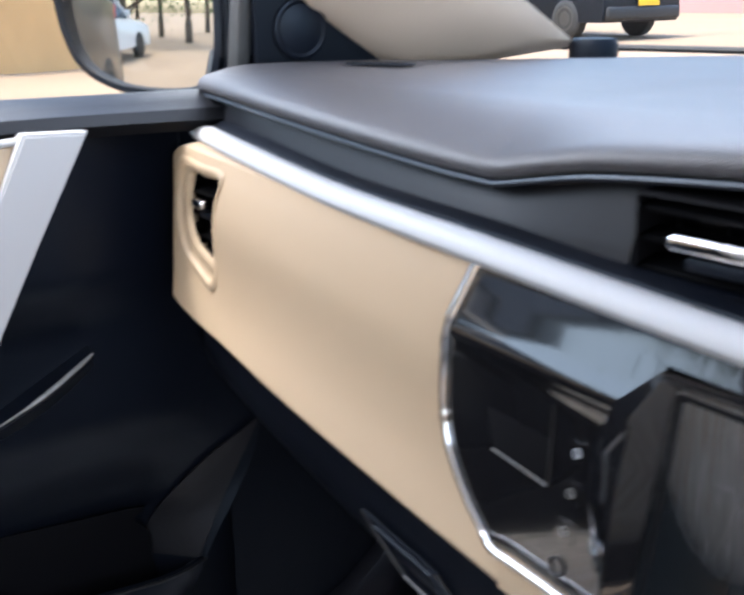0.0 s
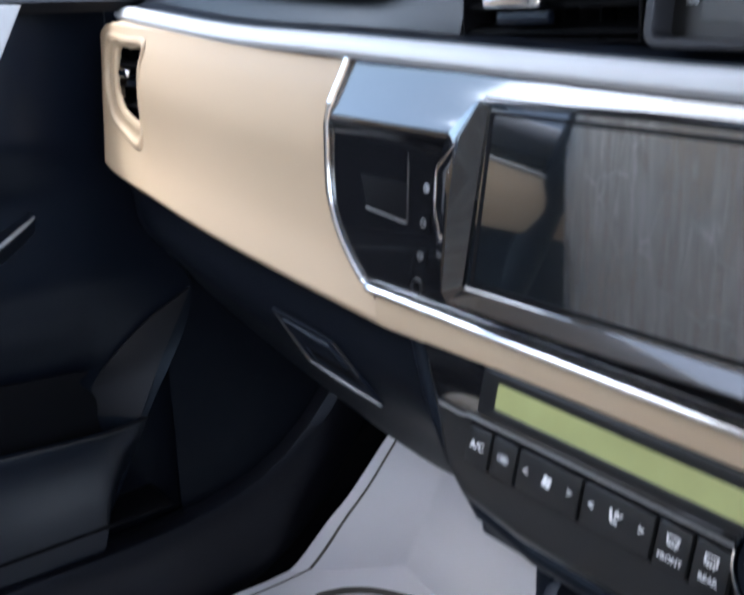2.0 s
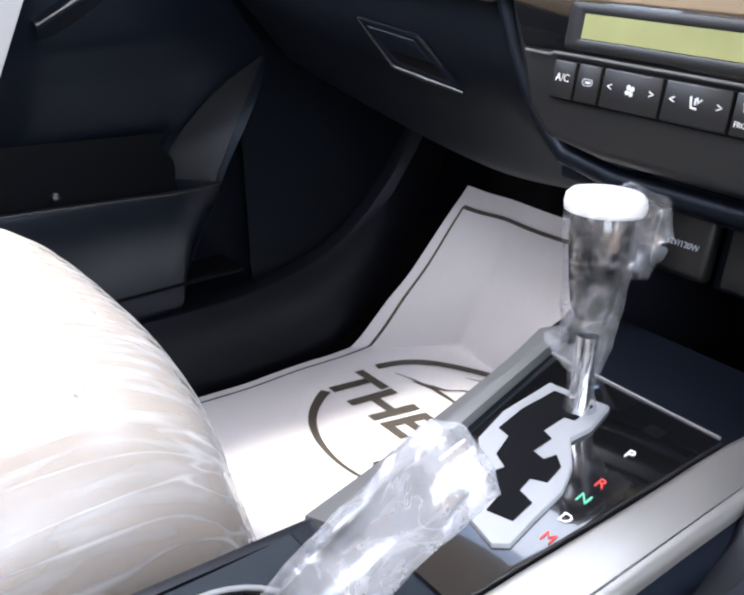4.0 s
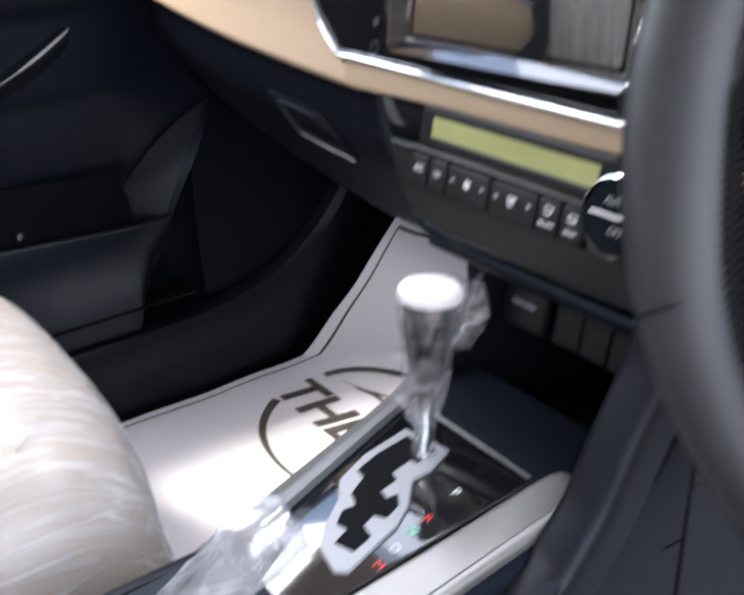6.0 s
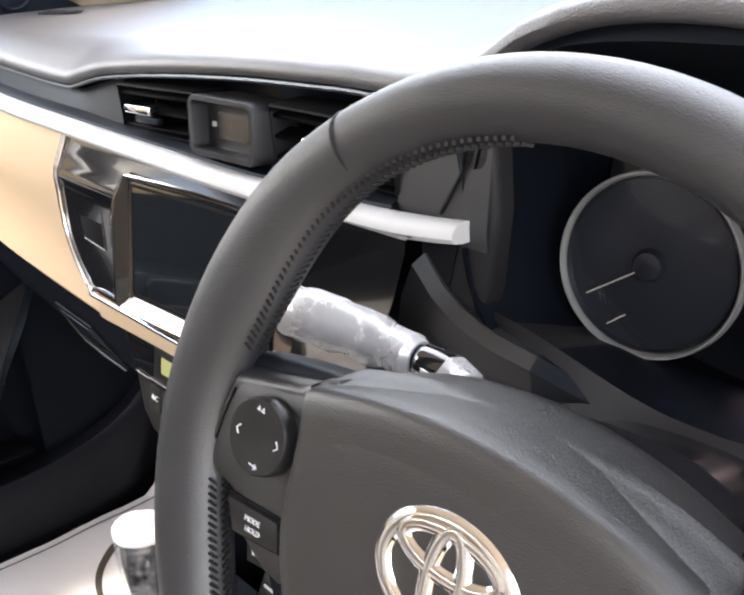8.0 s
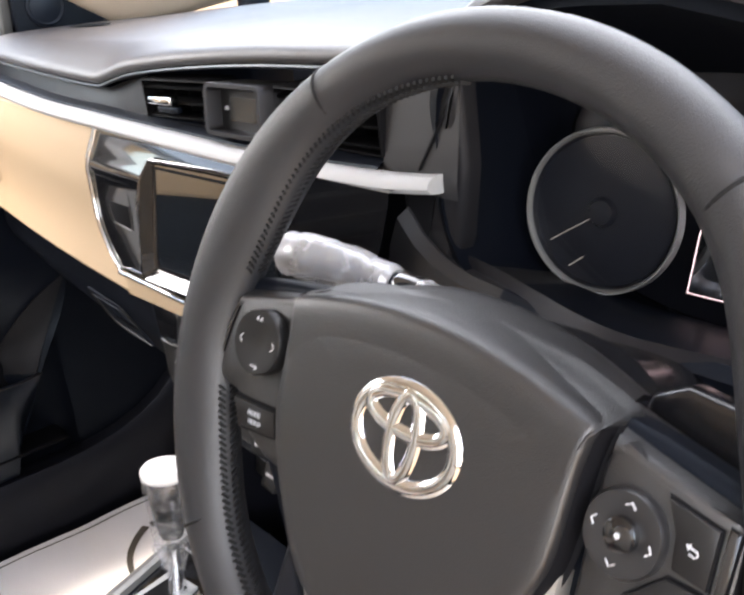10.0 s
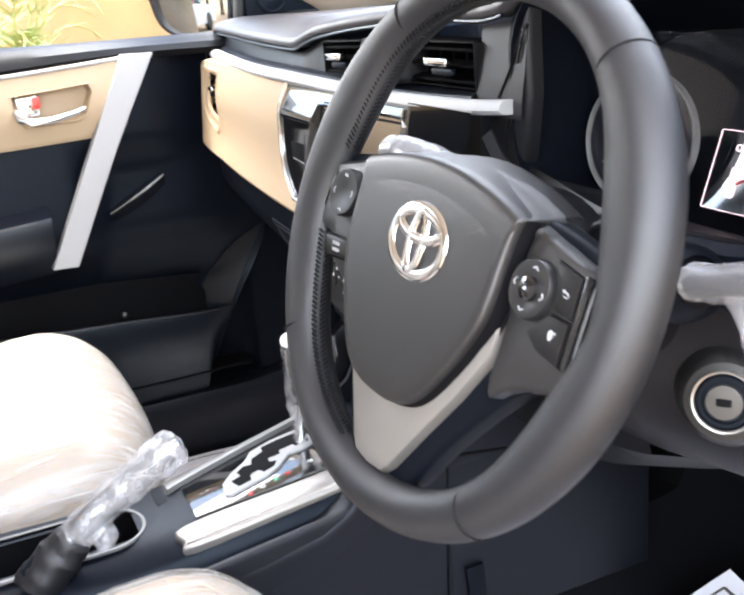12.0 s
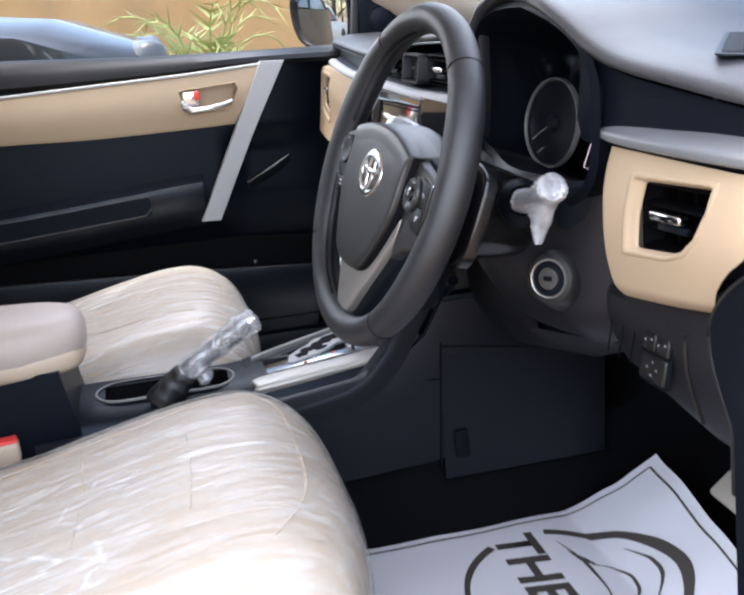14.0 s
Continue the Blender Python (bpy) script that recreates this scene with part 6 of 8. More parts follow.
    path = [(0.430, 0.142, 0.620), (0.466, 0.130, 0.632), (0.505, 0.127, 0.643), (0.535, 0.126, 0.653), (0.549, 0.125, 0.658)]
    part("lever", tube(path, [0.010, 0.0095, 0.0095, 0.0125, 0.0105], 16), M["plastic"], right, "", ri)
    part("boot", lathe([(0.026, -0.012), (0.023, 0.004), (0.016, 0.012)], 24), M["plastic"], right, "", ri @ look((0.455, 0.134, 0.6285), (0.40, 0.150, 0.610)))
    part("wrap", crumpled(tube(refine([(0.464, 0.130, 0.6315), (0.50, 0.1275, 0.640), (0.524, 0.126, 0.650), (0.539, 0.1255, 0.655), (0.552, 0.125, 0.659)], 5), [0.0112] * 5 + [0.0108] * 5 + [0.0120] * 5 + [0.0142] * 5 + [0.0112], 26), 0.0024, 42, 5), M["loose_film"], right, "crumpled clear film", ri, sharp=25)
    rows = []
    for i in range(15):
        t = i / 14
        half = lerp(0.028, 0.0035, t ** 0.85)
        o = Vector((lerp(0.521, 0.519, t), lerp(0.126, 0.1235, t), lerp(0.640, 0.600, t)))
        rows.append([o + Vector((half * math.cos(a), lerp(0.011, 0.003, t) * math.sin(a), half * 0.28 * math.cos(a) * (1 - t))) for a in [2 * math.pi * j / 26 for j in range(26)]])
    part("film_tail", crumpled(loft(rows), 0.0032, 40, 6), M["loose_film"], right, "loose end of the film", ri, sharp=25)


def refine(path, n):
    out = []
    for a, b in zip(path, path[1:]):
        out += [Vector(a).lerp(Vector(b), j / n) for j in range(n)]
    return out + [Vector(path[-1])]


def crumpled(bm, amount, scale, seed=0):
    """Pushes a skin in and out as crumpled film is."""
    bmesh.ops.recalc_face_normals(bm, faces=bm.faces)
    bm.normal_update()
    off = Vector((seed * 7.3, seed * 3.1, seed * 1.7))
    move = [(v, v.normal * amount * (1.2 * abs(noise.noise(v.co * scale + off)) + 0.6 * noise.noise(v.co * scale * 2.7 + off))) for v in bm.verts]
    for v, d in move:
        v.co += d
    return bm


build_column()


# ---- centre console ----
LEFT_EDGE = [(-0.42, 0.068), (-0.13, 0.060), (-0.075, 0.067), (-0.02, 0.079), (0.05, 0.096), (0.10, 0.113), (0.13, 0.120)]


def build_console():
    c = thing("centre_console", "dark centre console with a gloss black shift plate and silver strips", "console", pose(0, -0.1, 0.15))
    inv = c.matrix_world.inverted()
    top = [(-0.42, 0.318), (-0.30, 0.318), (-0.13, 0.322), (-0.10, 0.327), (0.08, 0.348), (0.13, 0.352)]
    rows = []
    for i in range(41):
        y = lerp(-0.42, 0.13, i / 40)
        z = spline(y, top)[0]
        half = spline(y, [(-0.42, 0.085), (-0.1, 0.086), (0.08, 0.092), (0.13, 0.100)])[0]
        left = spline(y, LEFT_EDGE)[0]
        foot = -max(0.088, left + 0.004)
        edge = [(foot, 0.168), (foot, 0.18), (-left - 0.004, z - 0.030), (-left, z - 0.008), (-left + 0.008, z), (-0.03, z), (0.03, z), (half - 0.014, z - 0.008), (half - 0.006, z - 0.016), (half + 0.002, z - 0.036), (0.098, 0.18), (0.098, 0.168)]
        rows.append([Vector((a, y, b)) for a, b in edge])

    def well(p):
        return p.z > 0.3 and -0.036 < p.x < 0.036 and -0.338 < p.y < -0.160
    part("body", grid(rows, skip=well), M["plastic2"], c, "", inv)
    # long rounded well with two cup holders
    inn = rounded(0.076, 0.196, 0.037, 8)
    part("well_rim", ring(rounded(0.083, 0.203, 0.0405, 8), inn, 0.003), M["rail"], c, "grey rim of the cup holders", inv @ pose(0.001, -0.250, 0.3185))
    bm = grid([[(x, y, z) for x, y in inn] for z in (0.002, -0.06)], close=True)
    bm.verts.ensure_lookup_table()
    bm.faces.new([bm.verts[len(inn) + j] for j in range(len(inn))])
    part("well", bm, M["deep"], c, "", inv @ pose(0.001, -0.250, 0.3185))
    part("pocket_lid", plate(rounded(0.040, 0.028, 0.003), 0.002, 0.001), M["plastic"], c, "", inv @ pose(-0.035, -0.118, 0.3215, 3))
    # shift plate between two silver strips
    tilt = math.degrees(math.atan2(0.021, 0.18))
    base = inv @ pose(0, 0, 0.3375, tilt)
    part("shift_plate", plate([(-0.026, -0.105), (0.040, -0.105), (0.046, 0.066), (-0.074, 0.066)], 0.004, 0.0015), M["piano"], c, "gloss black shift plate", base @ pose(0, 0, 0))
    part("plate_edge", tube([(-0.076, 0.067, 0.004), (-0.02, 0.067, 0.004), (0.044, 0.067, 0.004)], 0.0010, 8), M["rail"], c, "", base)
    strip = smooth_outline([(0.038, -0.120), (0.062, -0.126), (0.073, -0.118), (0.074, 0.0), (0.073, 0.080), (0.060, 0.088), (0.043, 0.082), (0.040, 0.0)], 4)
    part("strip", plate(strip, 0.017, 0.005, 3), M["champagne"], c, "satin silver strip", base @ pose(0.003, 0, -0.009, 0, 7))
    rows, ridge = [], []
    for i in range(21):
        y = lerp(-0.118, 0.088, i / 20)
        a, b, z = -spline(y, LEFT_EDGE)[0] - 0.001, -0.061 - 0.27 * y, spline(y, top)[0]
        rows.append([Vector((a, y, z - 0.010)), Vector((a + 0.001, y, z - 0.002)), Vector((lerp(a, b, 0.5), y, z + 0.004)), Vector((lerp(a, b, 0.75), y, z + 0.007)), Vector((b, y, z + 0.006)), Vector((b + 0.001, y, z - 0.002))])
        ridge.append(Vector((lerp(a, b, 0.74), y, z + 0.0068)))
    rows = [[p + Vector((0, -0.002, -0.012)) for p in rows[0]]] + rows + [[p + Vector((0, 0.002, -0.012)) for p in rows[-1]]]
    side = part("strip", grid(rows), M["rail"], c, "grey side rail", inv)
    part("ridge", tube(ridge, 0.0013, 8), M["champagne"], side, "bright ridge", inv)
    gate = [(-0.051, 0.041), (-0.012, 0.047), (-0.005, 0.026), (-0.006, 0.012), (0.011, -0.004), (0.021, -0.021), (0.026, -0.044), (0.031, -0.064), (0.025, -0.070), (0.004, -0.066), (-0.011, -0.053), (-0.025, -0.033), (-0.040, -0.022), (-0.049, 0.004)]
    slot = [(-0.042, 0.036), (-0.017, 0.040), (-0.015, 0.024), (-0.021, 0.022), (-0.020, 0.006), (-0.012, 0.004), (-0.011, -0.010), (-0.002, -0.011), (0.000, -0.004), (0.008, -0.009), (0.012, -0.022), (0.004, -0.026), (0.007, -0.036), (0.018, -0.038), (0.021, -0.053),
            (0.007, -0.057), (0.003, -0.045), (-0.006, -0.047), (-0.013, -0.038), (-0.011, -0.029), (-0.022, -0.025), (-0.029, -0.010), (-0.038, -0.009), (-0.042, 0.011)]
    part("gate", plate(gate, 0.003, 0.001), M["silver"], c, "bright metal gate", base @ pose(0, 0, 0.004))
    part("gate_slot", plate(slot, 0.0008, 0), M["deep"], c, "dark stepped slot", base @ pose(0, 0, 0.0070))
    for ch, x, y, mt in (("P", 0.022, 0.025, "mark"), ("R", 0.028, -0.002, "red"), ("N", 0.030, -0.016, "green"), ("D", 0.034, -0.032, "mark"), ("M", 0.038, -0.047, "red")):
        letters("mark", ch, 0.009, M[mt], c, base @ pose(x, y, 0.0044, 0, 0, 8))
    part("lock_button", plate(rounded(0.010, 0.008, 0.001), 0.001, 0), M["deep"], c, "", base @ pose(0.018, 0.048, 0.004))
    # arms that rise from the console to the dashboard
    path = [(0.092, -0.14, 0.296), (0.093, -0.06, 0.303), (0.094, 0.0, 0.314), (0.094, 0.03, 0.330), (0.094, 0.058, 0.362), (0.094, 0.080, 0.402), (0.096, 0.101, 0.440), (0.099, 0.116, 0.488), (0.105, 0.128, 0.550)]
    path = refine(path, 4)
    rows = []
    for i, p in enumerate(path):
        d = (path[min(i + 1, len(path) - 1)] - path[max(i - 1, 0)]).normalized()
        up = Vector((0, -d.z, d.y)).normalized()
        rows.append([p + Vector((a, 0, 0)) + up * h for a, h in ((-0.016, -0.030), (-0.0155, -0.006), (-0.0135, -0.0012), (-0.009, 0.0), (0.006, -0.0004), (0.0145, -0.002), (0.0172, -0.006), (0.0178, -0.014), (0.0178, -0.034))])
    part("arm", grid(rows), M["flank"], c, "", inv, sharp=60)
    flank = [(-0.43, 0.165), (0.0, 0.168), (0.15, 0.178), (0.40, 0.184), (0.40, 0.40), (0.30, 0.56), (0.165, 0.56), (0.155, 0.50), (0.143, 0.42), (0.118, 0.375), (0.078, 0.345), (0.02, 0.325), (-0.12, 0.308), (-0.43, 0.300)]
    part("side_panel", plate(flank, 0.010, 0.004, 2, Matrix(((0, 0, 1, 0.100), (1, 0, 0, 0), (0, 1, 0, 0), (0, 0, 0, 1)))), M["flank"], c, "", inv)
    part("side_panel", plate([(y, min(z, 0.29 if y < 0.03 else 0.43)) for y, z in flank], 0.010, 0.004, 2, Matrix(((0, 0, -1, -0.088), (1, 0, 0, 0), (0, 1, 0, 0), (0, 0, 0, 1)))), M["flank"], c, "", inv)
    part("tunnel_side", block((0.010, 0.26, 0.20), 0.001, 1, pose(0.1058, 0.268, 0.244)), M["flank"], c, "", inv)
    part("tunnel_side", block((0.010, 0.24, 0.20), 0.003, 2, pose(-0.103, 0.275, 0.262)), M["flank"], c, "", inv)
    part("panel_line", block((0.004, 0.003, 0.20), 0.0005, 1, pose(0.1092, 0.1365, 0.262, -2.5)), M["deep"], c, "", inv)
    part("panel_line", block((0.004, 0.22, 0.003), 0.0005, 1, pose(0.1092, 0.25, 0.339, -8.8)), M["deep"], c, "", inv)
    part("clip", block((0.006, 0.022, 0.045), 0.003, 2, pose(0.114, 0.165, 0.20, 4)), M["plastic"], c, "", inv)


build_console()


def build_shifter():
    s = thing("gear_lever", "gear lever wrapped in clear film with a white cap", "gear lever", pose(-0.020, 0.030, 0.342, -6, -1, 0))
    part("shaft", tube([(0, 0, -0.01), (0, 0, 0.05)], 0.006, 12), M["chrome"], s, "chrome shaft")
    prof = [(0.0005, 0.060), (0.0095, 0.061), (0.0112, 0.066), (0.0135, 0.078), (0.016, 0.096), (0.0165, 0.112), (0.014, 0.119), (0, 0.121)]
    g = part("grip", lathe(prof, 24), M["piano"], s, "dark gloss grip")
    part("button", block((0.012, 0.012, 0.026), 0.005, 3), M["piano"], g, "", pose(0, 0.018, 0.098, 14))
    film_prof = [(0.009, 0.008), (0.0068, 0.018), (0.0080, 0.028), (0.0112, 0.038), (0.0138, 0.050), (0.0158, 0.066), (0.0168, 0.082), (0.0188, 0.098), (0.0200, 0.112), (0.0203, 0.119)]
    part("wrap", crumpled(lathe(refine_rows(film_prof, 4), 44), 0.0011, 50, 2), M["lever_film"], s, "crumpled clear film", sharp=25)
    part("wrap_flap", crumpled(tube(refine([(0.002, 0.012, 0.121), (0.005, 0.026, 0.114), (0.006, 0.028, 0.100), (0.004, 0.018, 0.082)], 5), [0.010] * 5 + [0.0130] * 5 + [0.0105] * 5 + [0.004], 18), 0.0026, 50, 9), M["lever_film"], s, "loose fold of the film", sharp=25)
    part("cap", crumpled(lathe(refine_rows([(0.0200, 0.1175), (0.0208, 0.1212), (0.0202, 0.1245), (0.018, 0.1268), (0.010, 0.1275), (0.0002, 0.1278)], 4), 40), 0.0004, 60, 3), M["cap_white"], s, "white cap", sharp=30)
    part("film_tie", crumpled(tube(refine([(0.0, 0.0, 0.033), (-0.012, -0.004, 0.037), (-0.024, -0.006, 0.044)], 4), [0.007] * 4 + [0.004] * 4 + [0.001], 12), 0.0012, 90, 4), M["wrap"], s, "twisted end of the film", sharp=25)


def refine_rows(rows, n):
    out = []
    for a, b in zip(rows, rows[1:]):
        out += [tuple(lerp(p, q, j / n) for p, q in zip(a, b)) for j in range(n)]
    return out + [rows[-1]]


build_shifter()


def build_handbrake():
    h = thing("handbrake", "handbrake lever wrapped in clear film with a black boot", "handbrake", pose(0.055, -0.25, 0.32))
    inv = h.matrix_world.inverted()
    path = [Vector((0.052, -0.265, 0.325)), Vector((0.053, -0.235, 0.346)), Vector((0.056, -0.18, 0.381)), Vector((0.059, -0.140, 0.406)), Vector((0.060, -0.124, 0.416))]
    part("lever", tube(path, [0.012, 0.012, 0.0125, 0.0135, 0.011], 16), M["plastic2"], h, "", inv)
    part("button", tube([path[-1], path[-1] + Vector((0.001, 0.010, 0.0065))], [0.007, 0.005], 14), M["chrome"], h, "", inv)
    part("boot", crumpled(tube(refine([(0.052, -0.258, 0.312), (0.0525, -0.247, 0.326), (0.054, -0.231, 0.342), (0.055, -0.219, 0.354)], 4), [0.022] * 4 + [0.0205] * 4 + [0.0180] * 4 + [0.0155], 24), 0.0030, 60, 8), M["grip"], h, "creased black leather boot", inv, sharp=30)
    part("wrap", crumpled(tube(refine([(0.0545, -0.222, 0.353), (0.056, -0.18, 0.383), (0.059, -0.136, 0.409), (0.0612, -0.114, 0.4225)], 6), [0.0150] * 6 + [0.0165] * 6 + [0.0180] * 6 + [0.012], 24), 0.0030, 45, 7), M["wrap"], h, "crumpled clear film", inv, sharp=25)
    part("film_end", crumpled(tube(refine([(0.055, -0.206, 0.363), (0.059, -0.196, 0.350), (0.063, -0.190, 0.338)], 4), [0.018] * 4 + [0.011] * 4 + [0.003], 14), 0.003, 60, 5), M["wrap"], h, "loose end of the film", inv, sharp=25)


build_handbrake()


def build_armrest():
    a = thing("armrest_box", "dark console box with a padded beige armrest lid", "armrest", pose(0, -0.53, 0.2))
    inv = a.matrix_world.inverted()
    rows = []
    for t, y0 in ((0.10, -0.352), (0.30, -0.358), (0.392, -0.374)):
        rows.append([Vector((x, y if y < -0.5 else y0 + (0 if abs(x) < 0.07 else -0.012), t)) for x, y in ((-0.084, -0.75), (0.084, -0.75), (0.084, -0.4), (0.070, -0.4), (-0.070, -0.4), (-0.084, -0.4))])
    part("box", loft(rows), M["plastic2"], a, "", inv)
    part("lid", pillow(0.178, 0.40, 0.075, 0.032, 3.2), M["lid_leather"], a, "padded beige lid", inv @ pose(0.004, -0.548, 0.422))
    part("lid_base", pillow(0.172, 0.392, 0.036, 0.012, 4), M["leather"], a, "", inv @ pose(0.004, -0.548, 0.399))


def pillow(sx, sy, sz, soft, p=3.0, n=28):
    """A soft box: a superellipse in plan, rounded to its edges."""
    rows = []
    for i in range(13):
        v = -math.pi / 2 + math.pi * i / 12
        cv, sv = max(1e-4, math.cos(v)) ** (soft * 14), math.sin(v)
        sv = math.copysign(abs(sv) ** 0.75, sv)
        rows.append([Vector((sx / 2 * cv * math.copysign(abs(math.cos(a)) ** (2 / p), math.cos(a)), sy / 2 * (1 - (1 - cv) * sx / sy) * math.copysign(abs(math.sin(a)) ** (2 / p), math.sin(a)), sz / 2 * sv)) for a in [2 * math.pi * j / n for j in range(n)]])
    return loft(rows)


build_armrest()


# ---- seats ----
CUSHION = [(-0.56, 0.312), (-0.42, 0.334), (-0.30, 0.362), (-0.20, 0.380), (-0.15, 0.379), (-0.11, 0.364), (-0.08, 0.338), (-0.062, 0.300), (-0.056, 0.255), (-0.064, 0.20), (-0.10, 0.13)]


def cushion_rows(wide, ny=46, nx=48, lift=0.0, wrinkle=0.0, seed=0):
    """The skin of a seat cushion about x = 0, from its back to the bottom of its front."""
    total = [0.0]
    for a, b in zip(CUSHION, CUSHION[1:]):
        total.append(total[-1] + math.hypot(b[0] - a[0], b[1] - a[1]))
    keyed = [(s, *p) for s, p in zip(total, CUSHION)]
    rows = []
    for i in range(ny + 1):
        s = total[-1] * i / ny
        y, z = spline(s, keyed)
        q = spline(min(s + 0.004, total[-1]), keyed) - spline(max(s - 0.004, 0), keyed)
        nrm = Vector((0, -q[1], q[0])).normalized()
        row = []
        for j in range(nx + 1):
            u = -1 + 2 * j / nx
            au = abs(u)
            # flat middle, raised bolsters, then a round edge down the side
            if au < 0.80:
                w = au / 0.80
                x, d = w * wide * 0.40, -0.002 - 0.024 * w ** 3
            else:
                w = (au - 0.80) / 0.20
                x = wide * (0.40 + 0.10 * math.sin(min(1, w * 1.6) * math.pi / 2))
                d = -0.026 - 0.20 * max(0, w) ** 1.35
            p = Vector((math.copysign(x, u), y, z)) + nrm * d
            if d < -0.026:
                p = Vector((math.copysign(x, u), y, z)) + nrm * -0.026 + Vector((0, 0, d + 0.026))
            if lift or wrinkle:
                o = Vector((seed * 5.1, seed * 2.3, 0))
                r = noise.noise(Vector((p.x * 34, p.y * 5 + p.x * 4, p.z * 7)) + o)
                r2 = noise.noise(Vector((p.x * 20 - p.y * 9, p.y * 4, p.z * 8)) + o * 2)
                out = (nrm + Vector((0.8 * u ** 5, 0, 0))).normalized()
                p = p + out * (lift + wrinkle * (max(0, 0.35 - abs(r)) * 1.6 + max(0, 0.25 - abs(r2)) * 2.2))
            row.append(p)
        rows.append(row)
    return rows


def build_seat(x, label, seed, back=0.0, low=0.0):
    s = thing("car_seat", label, "seat", pose(x, back, 0.02 - low), "front seats")
    inv = pose(0, 0, -0.02)
    part("cushion", grid(cushion_rows(0.50)), M["leather"], s, "beige leather cushion", inv, sharp=60)
    part("cushion_wrap", grid(cushion_rows(0.505, 110, 130, 0.003, 0.0006 if x < 0 else 0.0018, seed)), M["seat_film" if x < 0 else "pulled_film"], s, "creased clear plastic cover", inv, sharp=70)
    part("base", block((0.42, 0.40, 0.13), 0.02, 2, pose(0, -0.32, 0.095)), M["plastic"], s, "", inv)

    def top(px, py):
        return Vector((px, py, spline(py, CUSHION)[0] - 0.002 - 0.024 * min(1, abs(px) / 0.2) ** 3 + 0.0006))
    for k in (-0.36, -0.24):
        part("seam", tube([top(lerp(-0.12, 0.12, j / 12), k + 0.010 * math.cos(lerp(-1.2, 1.2, j / 12))) for j in range(13)], 0.0010, 6), M["thread_tan"], s, "", inv)
    for k in (-0.13, 0.13):
        part("seam", tube([top(k * (1 + 0.15 * t), lerp(-0.52, -0.13, t)) for t in [j / 20 for j in range(21)]], 0.0010, 6), M["thread_tan"], s, "", inv)
    part("seam", tube([top(lerp(-0.185, 0.185, j / 24), -0.112 - 0.05 * abs(lerp(-1, 1, j / 24)) ** 4) for j in range(25)], 0.0016, 6), M["thread_tan"], s, "", inv)
    # backrest and headrest, leaning back
    b = part("backrest", pillow(0.50, 0.62, 0.13, 0.02, 3.4), M["leather"], s, "beige leather backrest", inv @ pose(0, -0.68, 0.64, 68))
    part("backrest_wrap", crumpled(pillow(0.512, 0.632, 0.142, 0.02, 3.4, 60), 0.006, 14, seed + 3), M["seat_film"], s, "creased clear plastic cover", inv @ pose(0, -0.68, 0.64, 68), sharp=60)
    h = part("headrest", pillow(0.26, 0.17, 0.10, 0.03, 3.0), M["leather"], s, "", inv @ pose(0, -0.825, 1.03, 72))
    for k in (-0.06, 0.06):
        part("post", tube([(k, -0.775, 0.90), (k, -0.81, 0.98)], 0.006, 10), M["chrome"], s, "", inv)
    return s


build_seat(-0.385, "beige leather passenger seat under a creased clear plastic cover", 1, -0.022, 0.010)
build_seat(0.365, "beige leather driver's seat under a creased clear plastic cover", 4)


def build_buckle():
    b = thing("seat_belt_buckle", "beige seat belt buckle with a red button", "buckle", pose(0.113, -0.485, 0.30, 0, 0, 8))
    part("housing", block((0.030, 0.075, 0.030), 0.006, 3), M["leather"], b)
    part("button", block((0.022, 0.060, 0.006), 0.002, 2), M["red"], b, "red button", pose(0, 0.006, 0.0155))
    part("strap", block((0.024, 0.08, 0.14), 0.006, 2), M["plastic"], b, "", pose(0, -0.01, -0.085))


build_buckle()


# ---- floor and paper mats ----
def floor_z(x, y):
    z = 0.0
    if x > 0:
        z += 0.028 * min(1, max(0, x - 0.05) / 0.2)
    toe = max(0, y - 0.465) * 1.9
    z += min(toe, 0.42)
    z += min(1, max(0, (0.118 - abs(x)) / 0.03)) * 0.24
    z += max(0, abs(x) - 0.735) * 3.0
    return z


def build_floor():
    rows = []
    for i in range(81):
        top = [Vector((lerp(-0.80, 0.80, i / 80), lerp(-1.7, 0.68, j / 90), floor_z(lerp(-0.80, 0.80, i / 80), lerp(-1.7, 0.68, j / 90)) - 0.045)) for j in range(91)]
        rows.append(top + [p + Vector((0, 0, -0.03)) for p in reversed(top)])
    tagged(part("floor", loft(rows), M["carpet"]), "black carpeted car floor", "floor", kind="structure")


build_floor()


def mat_surface(x0, x1, y0, corner_left, corner_right, base, far):
    """A paper mat that lies flat and bends up the toe board: a function of 0 to 1 across and along."""
    def at(u, v):
        x = lerp(x0, x1, u)
        flat = 0.66
        fold = lerp(0.330, far, min(1, u / 0.2))
        if v < flat:
            y = lerp(y0, fold, v / flat)
            z = base + 0.004 * noise.noise(Vector((x * 9, y * 9, base)))
        else:
            t = (v - flat) / (1 - flat)
            a = Vector((x, fold, base))
            b = corner_left.lerp(corner_right, u)
            p = a.lerp(b, t)
            x, y, z = p.x, p.y, p.z - 0.008 * math.sin(t * math.pi) + 0.006 * noise.noise(Vector((x * 12, t * 3, 5)))
        return Vector((x, y, z))
    return at


